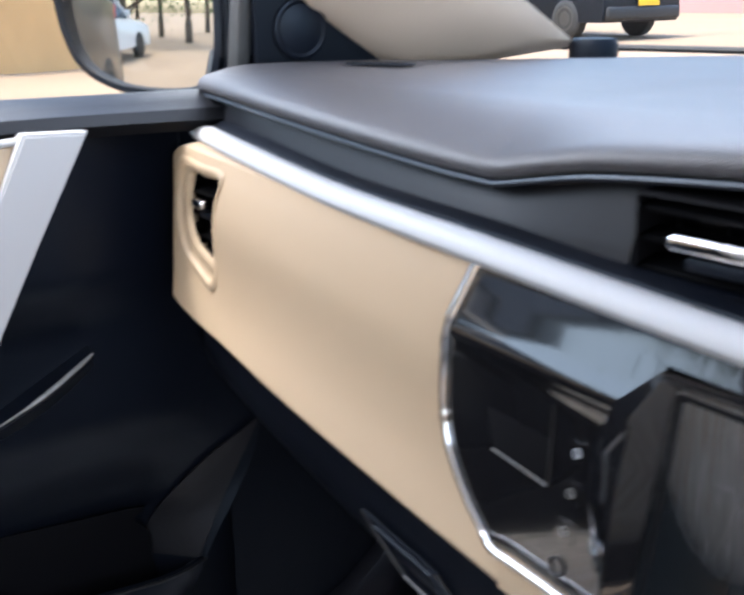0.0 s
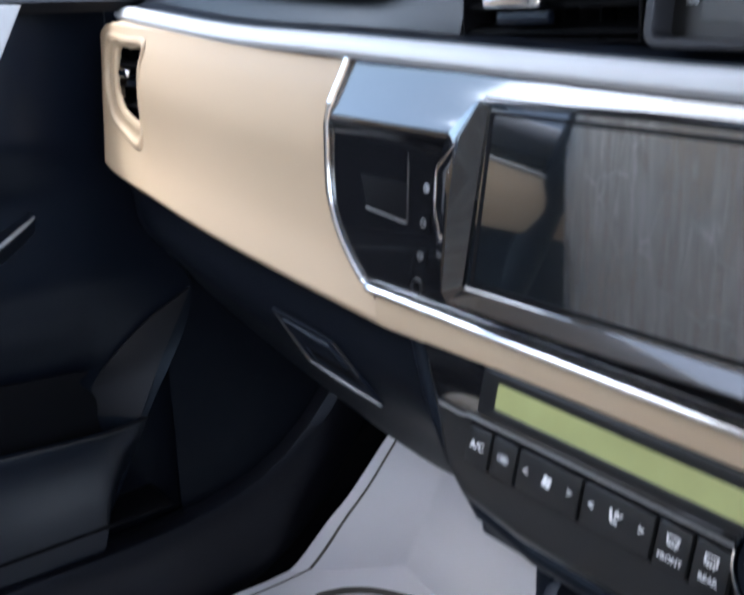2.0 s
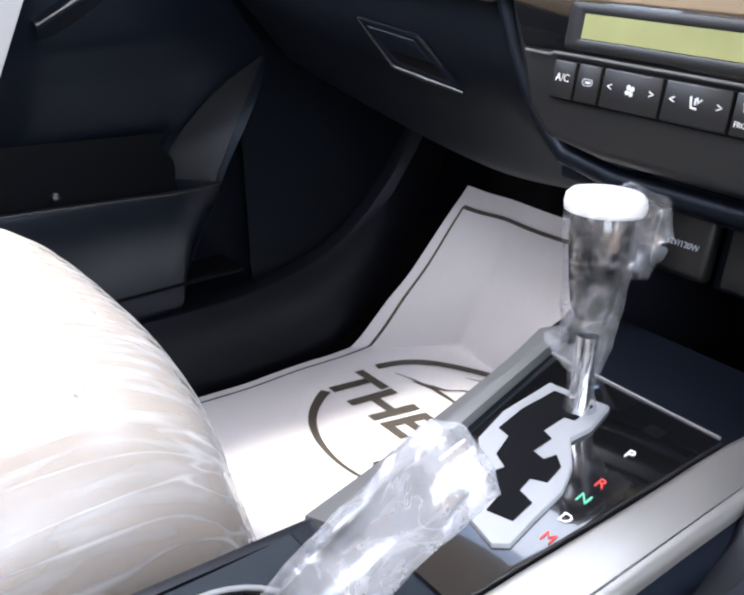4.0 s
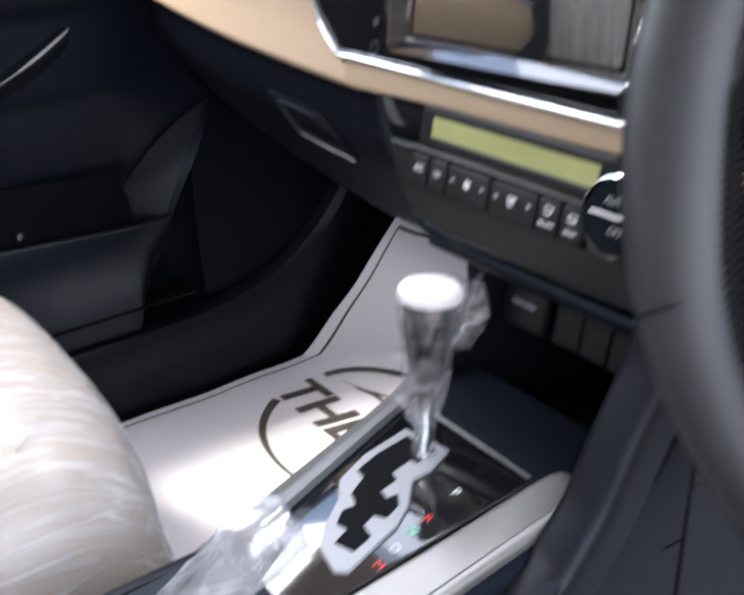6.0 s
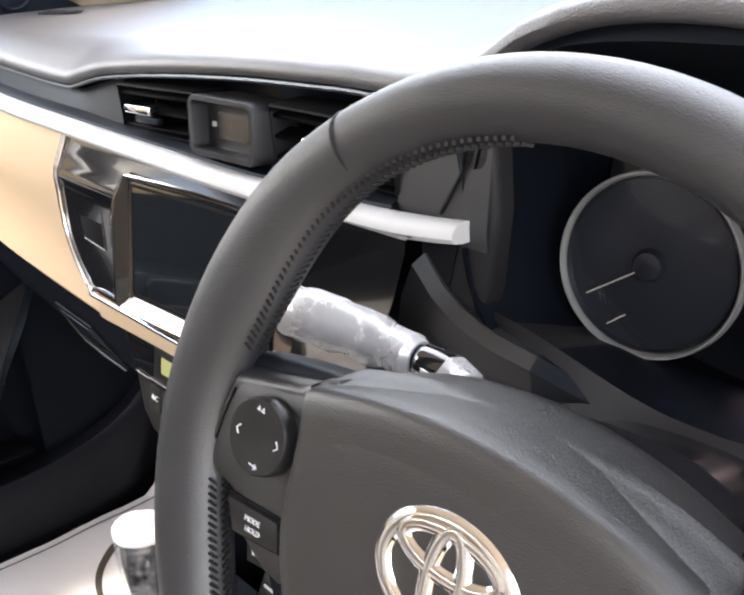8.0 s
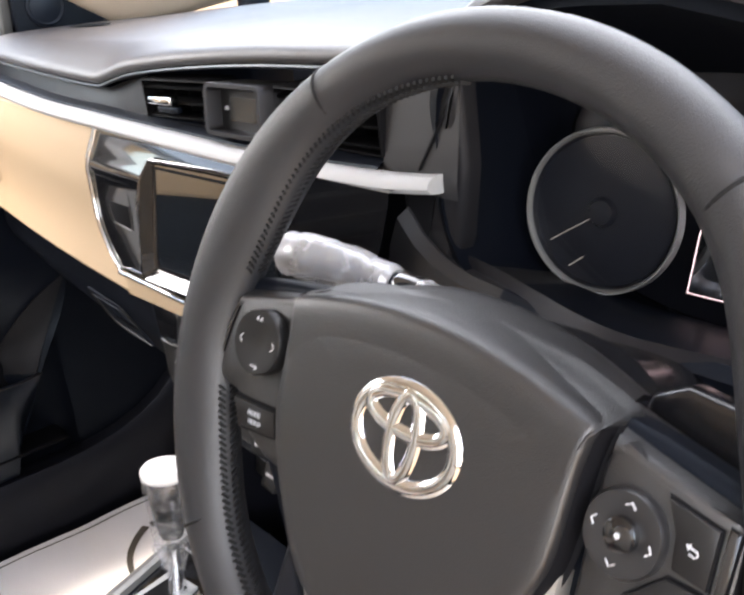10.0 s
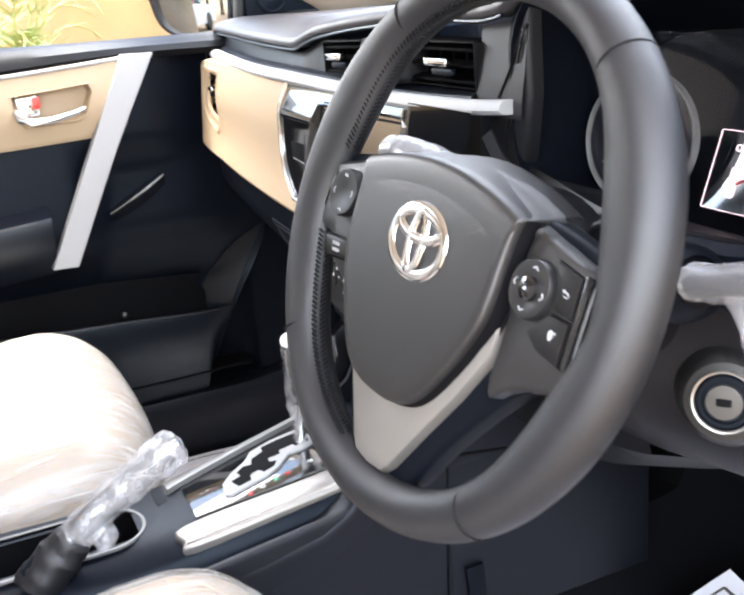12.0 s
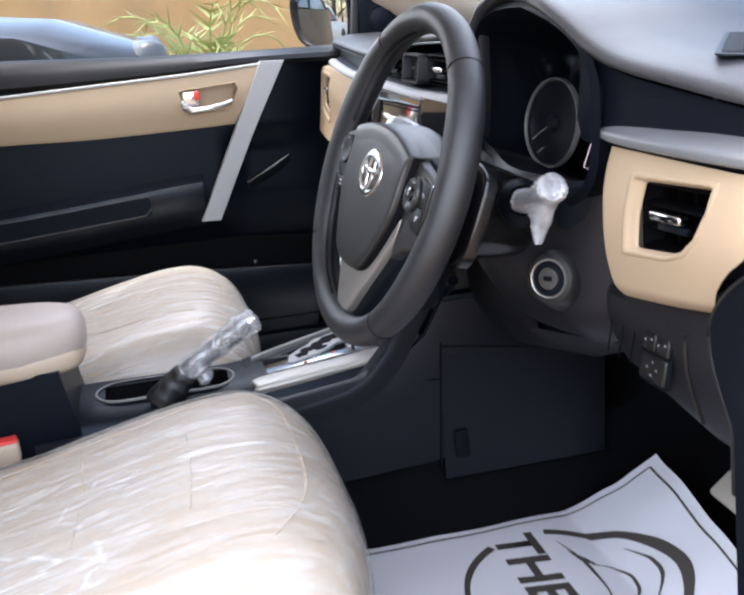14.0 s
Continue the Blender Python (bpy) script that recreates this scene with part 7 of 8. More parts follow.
def build_mat(label, at, seed, logo_x, logo_y, text_dx):
    m = thing("paper_floor_mat", label, "floor mat", pose(logo_x, logo_y, 0.03), "paper floor mats")
    inv = m.matrix_world.inverted()

    def edge(u, v):
        w = 0.004 * noise.noise(Vector((u * 11 + seed, v * 13, seed)))
        return at(u + w * (1 if u in (0, 1) else 0), v)
    part("sheet", grid([[edge(i / 60, j / 80) for j in range(81)] for i in range(61)]), M["paper"], m, "white printed paper", inv, sharp=60)

    def lay(x, y):
        """Height of the sheet above a place in plan."""
        lo, hi = 0.0, 1.0
        u = min(1, max(0, (x - at(0, 0.3).x) / (at(1, 0.3).x - at(0, 0.3).x)))
        for _ in range(24):
            mid = (lo + hi) / 2
            lo, hi = (mid, hi) if at(u, mid).y < y else (lo, mid)
        return at(u, lo)
    # printed border
    def band(points, width):
        pts = [Vector(p) for p in points]
        left, right = [], []
        for i, p in enumerate(pts):
            d = (pts[min(i + 1, len(pts) - 1)] - pts[max(i - 1, 0)]).normalized()
            s = Vector((-d.y, d.x)) * (width if isinstance(width, float) else width[i]) / 2
            left.append(p + s)
            right.append(p - s)
        return left, right

    def ink(name, points, width, label=""):
        if len(points) < 8:
            keyed = [(i, *p) for i, p in enumerate(points)]
            fine = [(len(points) - 1) * j / 24 for j in range(25)]
            width = [float(np.interp(t, range(len(points)), width)) for t in fine]
            points = [tuple(spline(t, keyed)) for t in fine]
        left, right = band(points, width)
        rows = [[lay(p.x, p.y) + Vector((0, -0.0006, 0.0012)) for p in side] for side in (left, right)]
        part(name, grid(rows), M["ink"], m, label, inv)
    for u in (0.035, 0.965):
        rows = [[at(u + e, lerp(0.02, 0.965, j / 60)) + Vector((0, -0.0006, 0.0012)) for j in range(61)] for e in (-0.0035, 0.0035)]
        part("border_line", grid(rows), M["ink"], m, "", inv)
    rows = [[at(lerp(0.035, 0.965, j / 40), 0.965 + e) + Vector((0, -0.0006, 0.0012)) for j in range(41)] for e in (-0.0035, 0.0035)]
    part("border_line", grid(rows), M["ink"], m, "", inv)
    # broken oval with a car's line and words in it
    def arc(a0, a1, w0, w1, n=40, k=1.0):
        pts, ws = [], []
        for i in range(n + 1):
            a = radians(lerp(a0, a1, i / n))
            pts.append((logo_x + 0.158 * k * math.cos(a), logo_y + 0.136 * k * math.sin(a)))
            ws.append(lerp(w0, w1, i / n))
        return pts, ws
    ink("arc", *arc(206, 292, 0.014, 0.003))
    ink("arc", *arc(168, 70, 0.014, 0.011))
    ink("arc", *arc(70, 20, 0.011, 0.003))
    ink("arc", *arc(292, 345, 0.003, 0.010))
    ox, oy = logo_x, logo_y
    for pts, ws in (([(-0.125, 0.036), (-0.085, 0.047), (-0.051, 0.052), (0.0, 0.053), (0.036, 0.047)], [0.001, 0.003, 0.006, 0.003, 0.002]),
                    ([(-0.095, 0.040), (-0.065, 0.053), (-0.045, 0.066)], [0.001, 0.010, 0.001]),
                    ([(-0.051, 0.058), (-0.035, 0.080), (-0.005, 0.092), (0.029, 0.087), (0.050, 0.068)], [0.001, 0.003, 0.003, 0.004, 0.001]),
                    ([(-0.060, 0.103), (-0.020, 0.118), (0.019, 0.115), (0.060, 0.094)], [0.001, 0.004, 0.004, 0.001])):
        ink("car_line", [(ox + px, oy + py) for px, py in pts], ws)

    def words(text, size, cx, cy):
        w = letters("lettering", text, size, M["ink"], m, Matrix.Identity(4), 0.0, 0.15, size * 0.028)
        for v in w.data.vertices:
            x, y = cx + v.co.x * 1.16, cy + v.co.y
            p = lay(x, y)
            v.co = inv @ (p + Vector((0, -0.0006, 0.0012)))
        return w
    words("THE", 0.084, ox - 0.080 + text_dx, oy - 0.025)
    words("SH", 0.058, ox + 0.066 + text_dx, oy - 0.090)
    ink("word_bar", [(ox + 0.035, oy - 0.052), (ox + 0.085, oy - 0.030), (ox + 0.125, oy - 0.030)], [0.012, 0.010, 0.010])


build_mat("white paper mat with a dark printed oval, passenger side",
          mat_surface(-0.718, -0.255, -0.10, Vector((-0.635, 0.470, 0.240)), Vector((-0.20, 0.475, 0.245)), 0.014, 0.445), 1, -0.492, 0.298, 0.0)
build_mat("white paper mat with a dark printed oval, driver side",
          mat_surface(0.105, 0.60, -0.10, Vector((0.205, 0.432, 0.178)), Vector((0.62, 0.40, 0.13)), 0.050, 0.33), 2, 0.312, 0.245, 0.0)


def build_pedal():
    p = thing("pedal", "worn dark rubber pedal", "pedal", pose(0.425, 0.43, 0.225, 40, 0, 0))
    part("pad", block((0.085, 0.060, 0.014), 0.005, 3), M["stone"], p, "scuffed pedal pad")
    part("arm", tube([(0, 0.01, -0.005), (0, 0.06, -0.05), (0, 0.16, -0.07)], 0.008, 10), M["plastic"], p)


build_pedal()


# ---- passenger door ----
def build_door():
    d = thing("passenger_door", "closed dark passenger door with a beige inlay and a silver strip", "car door", pose(-0.72, -0.2, 0.3))
    inv = d.matrix_world.inverted()
    belt = [(-1.0, 0.790), (-0.5, 0.779), (-0.2, 0.765), (0.1, 0.759), (0.26, 0.758)]
    rows = []
    for i in range(41):
        y = lerp(-1.0, 0.262, i / 40)
        z = spline(y, belt)[0]
        low = spline(y, [(-1.0, 0.735), (-0.49, 0.728), (-0.2, 0.731), (0.03, 0.740), (0.262, 0.735)])[0]
        rows.append([Vector((-0.735, y, z - 0.012)), Vector((-0.725, y, z)), Vector((-0.705, y, z + 0.001)), Vector((-0.690, y, z - 0.006)), Vector((-0.676, y, lerp(z, low, 0.55))), Vector((-0.672, y, low)), Vector((-0.684, y, low - 0.010))])
    part("top_rail", grid(rows), M["fascia"], d, "black grained top rail", inv)

    # main panel: set in at the pocket, folded at its front
    def fold(z):
        return spline(z, [(0.10, 0.060), (0.168, 0.104), (0.28, 0.165), (0.428, 0.237), (0.47, 0.212), (0.561, 0.175), (0.735, 0.170)])[0]

    def skin(y, z):
        x = lerp(-0.684, -0.690, min(1, max(0, (0.72 - z) / 0.10)))
        if 0.63 < z < 0.725 and y < 0.0:
            x -= 0.016
        if z < 0.47:
            t = min(1, (0.47 - z) / 0.15)
            x = lerp(-0.690, -0.778, t * t * (3 - 2 * t))
        if y > -0.08 and z < 0.61:
            x -= 0.032 * min(1, (y + 0.08) / 0.05) * min(1, (0.61 - z) / 0.05) * min(1, max(0, (z - 0.36) / 0.08))
        t = max(0, 1 - (fold(z) - y) / (0.13 if z > 0.43 else max(0.045, 0.055 + 0.07 * (z - 0.28) / 0.15)))
        return lerp(x, -0.733, t * t * (3 - 2 * t) if z > 0.43 else t)
    zs = [lerp(0.735, 0.10, j / 60) for j in range(61)]
    rows = []
    for i in range(91):
        u = 1 - (1 - i / 90) ** 1.6
        rows.append([Vector((skin(lerp(-1.0, fold(z), u), z), lerp(-1.0, fold(z), u), z)) for z in zs])
    rows.append([p + Vector((-0.006, 0.003, 0)) for p in rows[-1]])
    rows.append([p + Vector((-0.05, 0.004, 0)) for p in rows[-1]])
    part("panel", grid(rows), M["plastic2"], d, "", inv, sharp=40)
    # armrest fold with its pull recess
    rows = []
    for i in range(31):
        y = lerp(-0.95, -0.128, i / 30)
        zt = spline(y, [(-0.95, 0.455), (-0.477, 0.478), (-0.223, 0.500), (-0.085, 0.511)])[0]
        k = 1 if y < -0.14 else lerp(1, 0.5, (y + 0.14) / 0.055)
        rows.append([Vector((-0.688, y, zt + 0.012)), Vector((-0.668 + 0.012 * (1 - k), y, zt + 0.004)), Vector((-0.652 - 0.012 * (1 - k), y, zt)), Vector((-0.650 - 0.016 * (1 - k), y, zt - 0.005)),
                     Vector((-0.656 - 0.014 * (1 - k), y, zt - 0.045)), Vector((-0.676, y, zt - 0.075)), Vector((-0.70, y, zt - 0.10))])
    part("armrest", grid(rows), M["edge"], d, "", inv)
    rows = [[Vector((-0.646, y, spline(y, [(-0.95, 0.450), (-0.477, 0.474), (-0.235, 0.494)])[0] - dz)) for dz in (0.002, 0.012, 0.034, 0.042)] for y in [lerp(-0.95, -0.238, i / 20) for i in range(21)]]
    part("armrest_pad", thick(grid(rows), 0.004), M["plastic"], d, "", inv)
    # thin pale tubes paint the highlights round the pad and along the fold
    outline = [Vector((-0.6425, y, spline(y, [(-0.95, 0.450), (-0.477, 0.474), (-0.235, 0.494)])[0] - 0.002)) for y in (-0.94, -0.7, -0.48, -0.36, -0.27, -0.242)]
    outline += [Vector((-0.6425, -0.236, 0.484)), Vector((-0.6425, -0.240, 0.464)), Vector((-0.6425, -0.252, 0.452)), Vector((-0.6425, -0.36, 0.443)), Vector((-0.6425, -0.6, 0.424))]
    part("pad_edge", tube(outline, 0.0015, 8), M["edge_light_grey"], d, "", inv)
    part("fold_edge", tube([(-0.6505, y, spline(y, [(-0.477, 0.478), (-0.223, 0.500), (-0.085, 0.511)])[0] - 0.001) for y in (-0.228, -0.20, -0.17, -0.15)], 0.0020, 8), M["edge_light_grey"], d, "", inv)

    # beige inlay with a recess for the handle
    def inlay(u, v):
        y = lerp(-0.95, lerp(0.020, -0.042, v), u)
        top = spline(y, [(-0.95, 0.692), (-0.496, 0.708), (-0.315, 0.715), (-0.127, 0.722), (0.019, 0.731)])[0]
        bot = spline(y, [(-0.95, 0.628), (-0.51, 0.622), (-0.33, 0.617), (-0.14, 0.619), (0.03, 0.625)])[0]
        x = -0.671 + 0.009 * math.sin(math.pi * v) - 0.006 * v
        return Vector((x, y, lerp(top, bot, v)))
    hx = [(-0.153, 0.694), (-0.038, 0.702), (-0.033, 0.690), (-0.046, 0.656), (-0.060, 0.649), (-0.135, 0.647), (-0.148, 0.660)]

    def recess(p):
        hit = False
        for i in range(len(hx)):
            (y1, z1), (y2, z2) = hx[i], hx[i - 1]
            if (z1 > p.z) != (z2 > p.z) and p.y < (y2 - y1) * (p.z - z1) / (z2 - z1) + y1:
                hit = not hit
        return hit
    us = [0.78 * i / 30 for i in range(31)] + [0.78 + 0.22 * i / 56 for i in range(1, 57)]
    rows = [[inlay(u, j / 36) for j in range(37)] for u in us]
    rows = [[r[0] + Vector((-0.012, 0, 0.001))] + r + [r[-1] + Vector((-0.004, 0, -0.005)), r[-1] + Vector((-0.02, 0, -0.006))] for r in rows]
    part("inlay", grid(rows, skip=recess), M["beige"], d, "beige inlay", inv)
    rim = [Vector((-0.6635, y, z)) for y, z in hx]
    back = [Vector((-0.6930, lerp(y, -0.09, 0.08), lerp(z, 0.675, 0.08))) for y, z in hx]
    bm = grid([[p + (p - Vector((-0.6635, -0.092, 0.674))).normalized() * 0.004 + Vector((-0.003, 0, 0)) for p in rim], rim, back], close=True)
    bm.verts.ensure_lookup_table()
    bm.faces.new([bm.verts[2 * len(hx) + j] for j in range(len(hx))])
    part("handle_recess", bm, M["beige"], d, "", inv)
    h = part("handle", tube([(-0.664, -0.150, 0.672), (-0.660, -0.146, 0.660), (-0.657, -0.128, 0.6535), (-0.655, -0.10, 0.6545), (-0.656, -0.070, 0.660), (-0.660, -0.048, 0.6665)], [0.005, 0.006, 0.0065, 0.006, 0.005, 0.004], 14), M["chrome"], d, "chrome door handle", inv)
    part("handle_base", block((0.012, 0.036, 0.036), 0.006, 3, pose(-0.672, -0.131, 0.677)), M["chrome"], d, "", inv)
    part("lock_knob", block((0.010, 0.011, 0.018), 0.003, 2, pose(-0.663, -0.118, 0.682)), M["red"], d, "red lock knob", inv)
    line = [inlay(u, 0) + Vector((0.001, 0, 0.003)) for u in us]
    part("bright_line", tube(line, 0.0032, 8), M["silver"], d, "thin silver line", inv)
    # slanting silver strip
    strip = [(0.018, 0.740), (0.067, 0.738), (-0.010, 0.600), (-0.099, 0.421), (-0.138, 0.423), (-0.058, 0.586)]
    xs = [-0.663] * 6
    top = [Vector((x + 0.006, y, z)) for x, (y, z) in zip(xs, strip)]
    bm = bmesh.new()
    a = [bm.verts.new(p) for p in top]
    b = [bm.verts.new(p + Vector((-0.025, 0, 0))) for p in top]
    bm.faces.new(a)
    for i in range(6):
        bm.faces.new([a[i], a[(i + 1) % 6], b[(i + 1) % 6], b[i]])
    bmesh.ops.bevel(bm, geom=[e for e in bm.edges if e.verts[0] in a and e.verts[1] in a and len(e.link_faces) == 2], offset=0.0022, segments=2, affect="EDGES")
    part("silver_strip", bm, M["silver"], d, "slanting satin silver strip", inv)
    # pull shelf ahead of the strip
    rows = []
    for i in range(17):
        t = i / 16
        y, z = lerp(-0.030, 0.066, t), lerp(0.488, 0.539, t)
        x = -0.699 - 0.012 * (1 - math.sin(math.pi * (0.12 + 0.8 * t)))
        rows.append([Vector((-0.742, y, z + 0.006)), Vector((x - 0.006, y, z + 0.002)), Vector((x, y, z)), Vector((x - 0.001, y, z - 0.005)), Vector((x - 0.010, y + 0.002, z - 0.012)), Vector((-0.745, y + 0.012, z - 0.045))])
    facet = []
    for i in range(13):
        t = i / 12
        a = Vector((0, lerp(0.232, 0.160, t), lerp(0.424, 0.284, t)))
        b = Vector((0, *spline(t, [(0, 0.228, 0.424), (0.25, 0.182, 0.398), (0.5, 0.146, 0.362), (0.75, 0.122, 0.322), (1, 0.112, 0.288)])))
        facet.append([Vector((skin(p.y, p.z) + 0.0035, p.y, p.z)) for p in [a.lerp(b, k / 6) for k in range(7)]])
    facet_rows = facet
    part("corner_facet", thick(grid(facet_rows), 0.002), M["slate"], d, "", inv)
    part("pull_shelf", grid(rows), M["edge"], d, "", inv)
    # grey tube puts the light caught by the shelf's front edge into colour
    part("shelf_highlight", tube([r[2] + Vector((0.0006, 0, 0)) for r in rows], [0.0012] * 3 + [0.0024] * 4 + [0.0014], 8), M["rail"], d, "", inv)
    # black plate added to paint the shade deep inside the pocket
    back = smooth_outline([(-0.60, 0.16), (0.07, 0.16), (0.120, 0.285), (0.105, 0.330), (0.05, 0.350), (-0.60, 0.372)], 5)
    part("pocket_shade", plate([(max(-0.62, a), b) for a, b in back], 0.002, 0, 1, Matrix(((0, 0, 1, -0.7655), (1, 0, 0, 0), (0, 1, 0, 0), (0, 0, 0, 1)))), M["deep"], d, "", inv)
    # pocket: outer wall, rim, floor
    rows = []
    for i in range(41):
        y = lerp(-0.60, 0.166, i / 40)
        zt = spline(y, [(-0.60, 0.325), (-0.44, 0.318), (-0.07, 0.299), (0.166, 0.283)])[0]
        fr = max(0, (y - 0.10) / 0.066)
        x = -0.712 - 0.020 * fr ** 2
        k = -0.085 * fr
        rows.append([Vector((x - 0.012, y + k, zt - 0.14)), Vector((x - 0.012, y - 0.006 * fr, zt - 0.004)), Vector((x - 0.008, y, zt)), Vector((x - 0.001, y, zt - 0.001)), Vector((x + 0.001, y - 0.004 * fr, zt - 0.008)),
                     Vector((x - 0.002, y + 0.3 * k, zt - 0.05)), Vector((x - 0.012, y + k, 0.145)), Vector((x - 0.03, y + k, 0.125))])
    part("pocket_wall", grid(rows), M["edge"], d, "", inv)
    # lighter tube draws the highlight on the pocket's rim
    part("pocket_highlight", tube([r[3] + Vector((0.0005, 0, 0)) for r in rows], 0.0016, 8), M["rail_dark"], d, "", inv)
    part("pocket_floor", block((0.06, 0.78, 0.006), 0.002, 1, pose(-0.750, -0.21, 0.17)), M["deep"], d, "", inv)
    part("stud", lathe([(0, 0.008), (0.004, 0.007), (0.006, 0.0)], 14), M["rail_dark"], d, "", inv @ pose(-0.742, -0.03, 0.300, 0, 60))
    # sill moulding under the door
    rows = []
    for i in range(41):
        y = lerp(-0.9, 0.56, i / 40)
        z = spline(y, [(-0.9, 0.118), (0.0, 0.120), (0.25, 0.130), (0.34, 0.165), (0.42, 0.24), (0.50, 0.36), (0.56, 0.48)])[0]
        rows.append([Vector((-0.765, y, z + 0.010)), Vector((-0.745, y, z + 0.016)), Vector((-0.728, y, z + 0.010)), Vector((-0.720, y, z - 0.006)), Vector((-0.722, y, z - 0.06)), Vector((-0.735, y, z - 0.13))])
    sill = thing("door_sill", "dark moulded sill along the passenger footwell", "sill", pose(-0.74, -0.2, 0.1), kind="structure")
    part("moulding", grid(rows), M["flank"], sill, "", sill.matrix_world.inverted())
    rows = []
    for i in range(13):
        t = i / 12
        y = lerp(0.205, 0.62, t)
        rows.append([Vector((-0.752 + 0.02 * t, y, 0.10 + 0.10 * t)), Vector((-0.748, y, 0.30)), Vector((-0.748, y, 0.45)), Vector((-0.745, y, 0.62)), Vector((-0.74, y, 0.76))])
    part("kick_panel", grid(rows), M["plastic"], sill, "", sill.matrix_world.inverted())


build_door()


# ---- body shell: pillars, roof, windows, rear ----
def strip_between(a, b, width_a, width_b, depth, bow=(0, 0, 0), n=12):
    """A padded pillar trim between two places; width vectors span its face, depth its thickness."""
    rows = []
    for i in range(n + 1):
        t = i / n
        c = Vector(a).lerp(Vector(b), t) + Vector(bow) * math.sin(t * math.pi)
        w = Vector(width_a).lerp(Vector(width_b), t)
        d = Vector(depth)
        sec = []
        for k in range(9):
            s = -1 + k / 4
            sec.append(c + w * s * 0.5 + d * (1 - abs(s) ** 2.5))
        sec += [c + w * 0.5 - d * 0.6, c - w * 0.5 - d * 0.6]
        rows.append(sec)
    return loft(rows)


def build_shell():
    s = thing("car_shell", "cream roof lining and beige pillars of the car", "car body", pose(0, -0.6, 0.6), kind="structure")
    inv = s.matrix_world.inverted()
    for k in (-1, 1):
        part("windscreen_pillar", strip_between((k * 0.672, 0.468, 0.776), (k * 0.640, -0.09, 1.13), (-k * 0.104, 0.145, 0.028), (-k * 0.085, 0.12, 0.0), (-k * 0.020, -0.018, 0.012)), M["pillar"], s, "beige windscreen pillar", inv)
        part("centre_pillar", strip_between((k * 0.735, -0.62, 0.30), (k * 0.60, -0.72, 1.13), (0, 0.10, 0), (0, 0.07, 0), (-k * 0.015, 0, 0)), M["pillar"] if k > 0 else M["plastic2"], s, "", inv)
        part("rear_pillar", strip_between((k * 0.69, -1.45, 0.80), (k * 0.56, -1.30, 1.13), (0, 0.35, 0), (0, 0.2, 0), (-k * 0.015, 0, 0)), M["pillar"], s, "", inv)
        part("rear_side", block((0.05, 0.95, 0.72), 0.01, 2, pose(k * 0.745, -1.22, 0.42)), M["plastic2"], s, "", inv)
        part("roof_rail", tube([(k * 0.605, 0.10, 1.125), (k * 0.60, -0.3, 1.155), (k * 0.595, -0.9, 1.155), (k * 0.56, -1.5, 1.10)], 0.035, 12), M["cloth"], s, "", inv)
    rows = [[Vector((lerp(-0.62, 0.62, i / 16), lerp(0.10, -1.6, j / 16), 1.19 - 0.05 * (2 * i / 16 - 1) ** 2 - 0.05 * max(0, 0.3 - j / 16) - 0.12 * max(0, j / 16 - 0.75))) for j in range(17)] for i in range(17)]
    part("roof_lining", thick(grid(rows), 0.03), M["cloth"], s, "cream roof lining", inv)
    part("rear_bench", block((1.30, 0.50, 0.30), 0.06, 3, pose(0, -1.30, 0.22)), M["leather"], s, "", inv)
    part("rear_backrest", block((1.30, 0.16, 0.62), 0.06, 3, pose(0, -1.58, 0.60, 14)), M["leather"], s, "", inv)
    part("rear_shelf", block((1.30, 0.40, 0.03), 0.008, 2, pose(0, -1.86, 0.86)), M["cloth"], s, "", inv)
    for k in (-1, 1):
        part("outer_skin", block((0.03, 1.15 if k < 0 else 0.5, 0.98), 0.005, 1, pose(k * 0.80, 0.18 if k < 0 else 0.56, 0.24)), M["plastic"], s, "", inv)
    part("bulkhead", block((1.50, 0.04, 0.95), 0.01, 1, pose(0, 0.72, 0.28)), M["plastic"], s, "", inv)
    # black corner piece of the door with its round tweeter
    sail = thing("window_corner", "black door corner piece with a round tweeter", "door corner", pose(-0.72, 0.3, 0.8), kind="structure")
    si = sail.matrix_world.inverted()
    tri = [(0.246, 0.756), (0.420, 0.756), (0.395, 0.790), (0.30, 0.868), (0.262, 0.900), (0.246, 0.905)]
    rot = Matrix(((0, 0, 1, -0.730), (1, 0, 0, 0), (0, 1, 0, 0), (0, 0, 0, 1)))
    part("cover", plate(tri, 0.010, 0.004, 2, rot), M["plastic"], sail, "", si)
    part("tweeter", lathe([(0.028, 0), (0.0275, 0.006), (0.025, 0.007), (0.022, 0.005), (0.012, 0.008), (0, 0.009)], 36), M["plastic2"], sail, "round tweeter grille", si @ Matrix(((0, 0, 1, -0.722), (1, 0, 0, 0.291), (0, 1, 0, 0.806), (0, 0, 0, 1))))
    part("window_bar", block((0.022, 0.014, 0.30), 0.004, 2, pose(-0.738, 0.248, 0.895, -6)), M["rubber"], sail, "", si)
    # windows
    w = thing("windscreen", "clear car windscreen", "window", pose(0, 0.4, 0.95), kind="structure")
    rows = [[Vector((lerp(-0.72 + 0.10 * t, 0.72 - 0.10 * t, i / 16), lerp(0.78, 0.11, t) - 0.16 * (2 * i / 16 - 1) ** 2 * (1 - 0.6 * t), lerp(0.775, 1.17, t))) for i in range(17)] for t in [j / 8 for j in range(9)]]
    ob = part("pane", grid(rows), M["glass"], w, "", w.matrix_world.inverted())
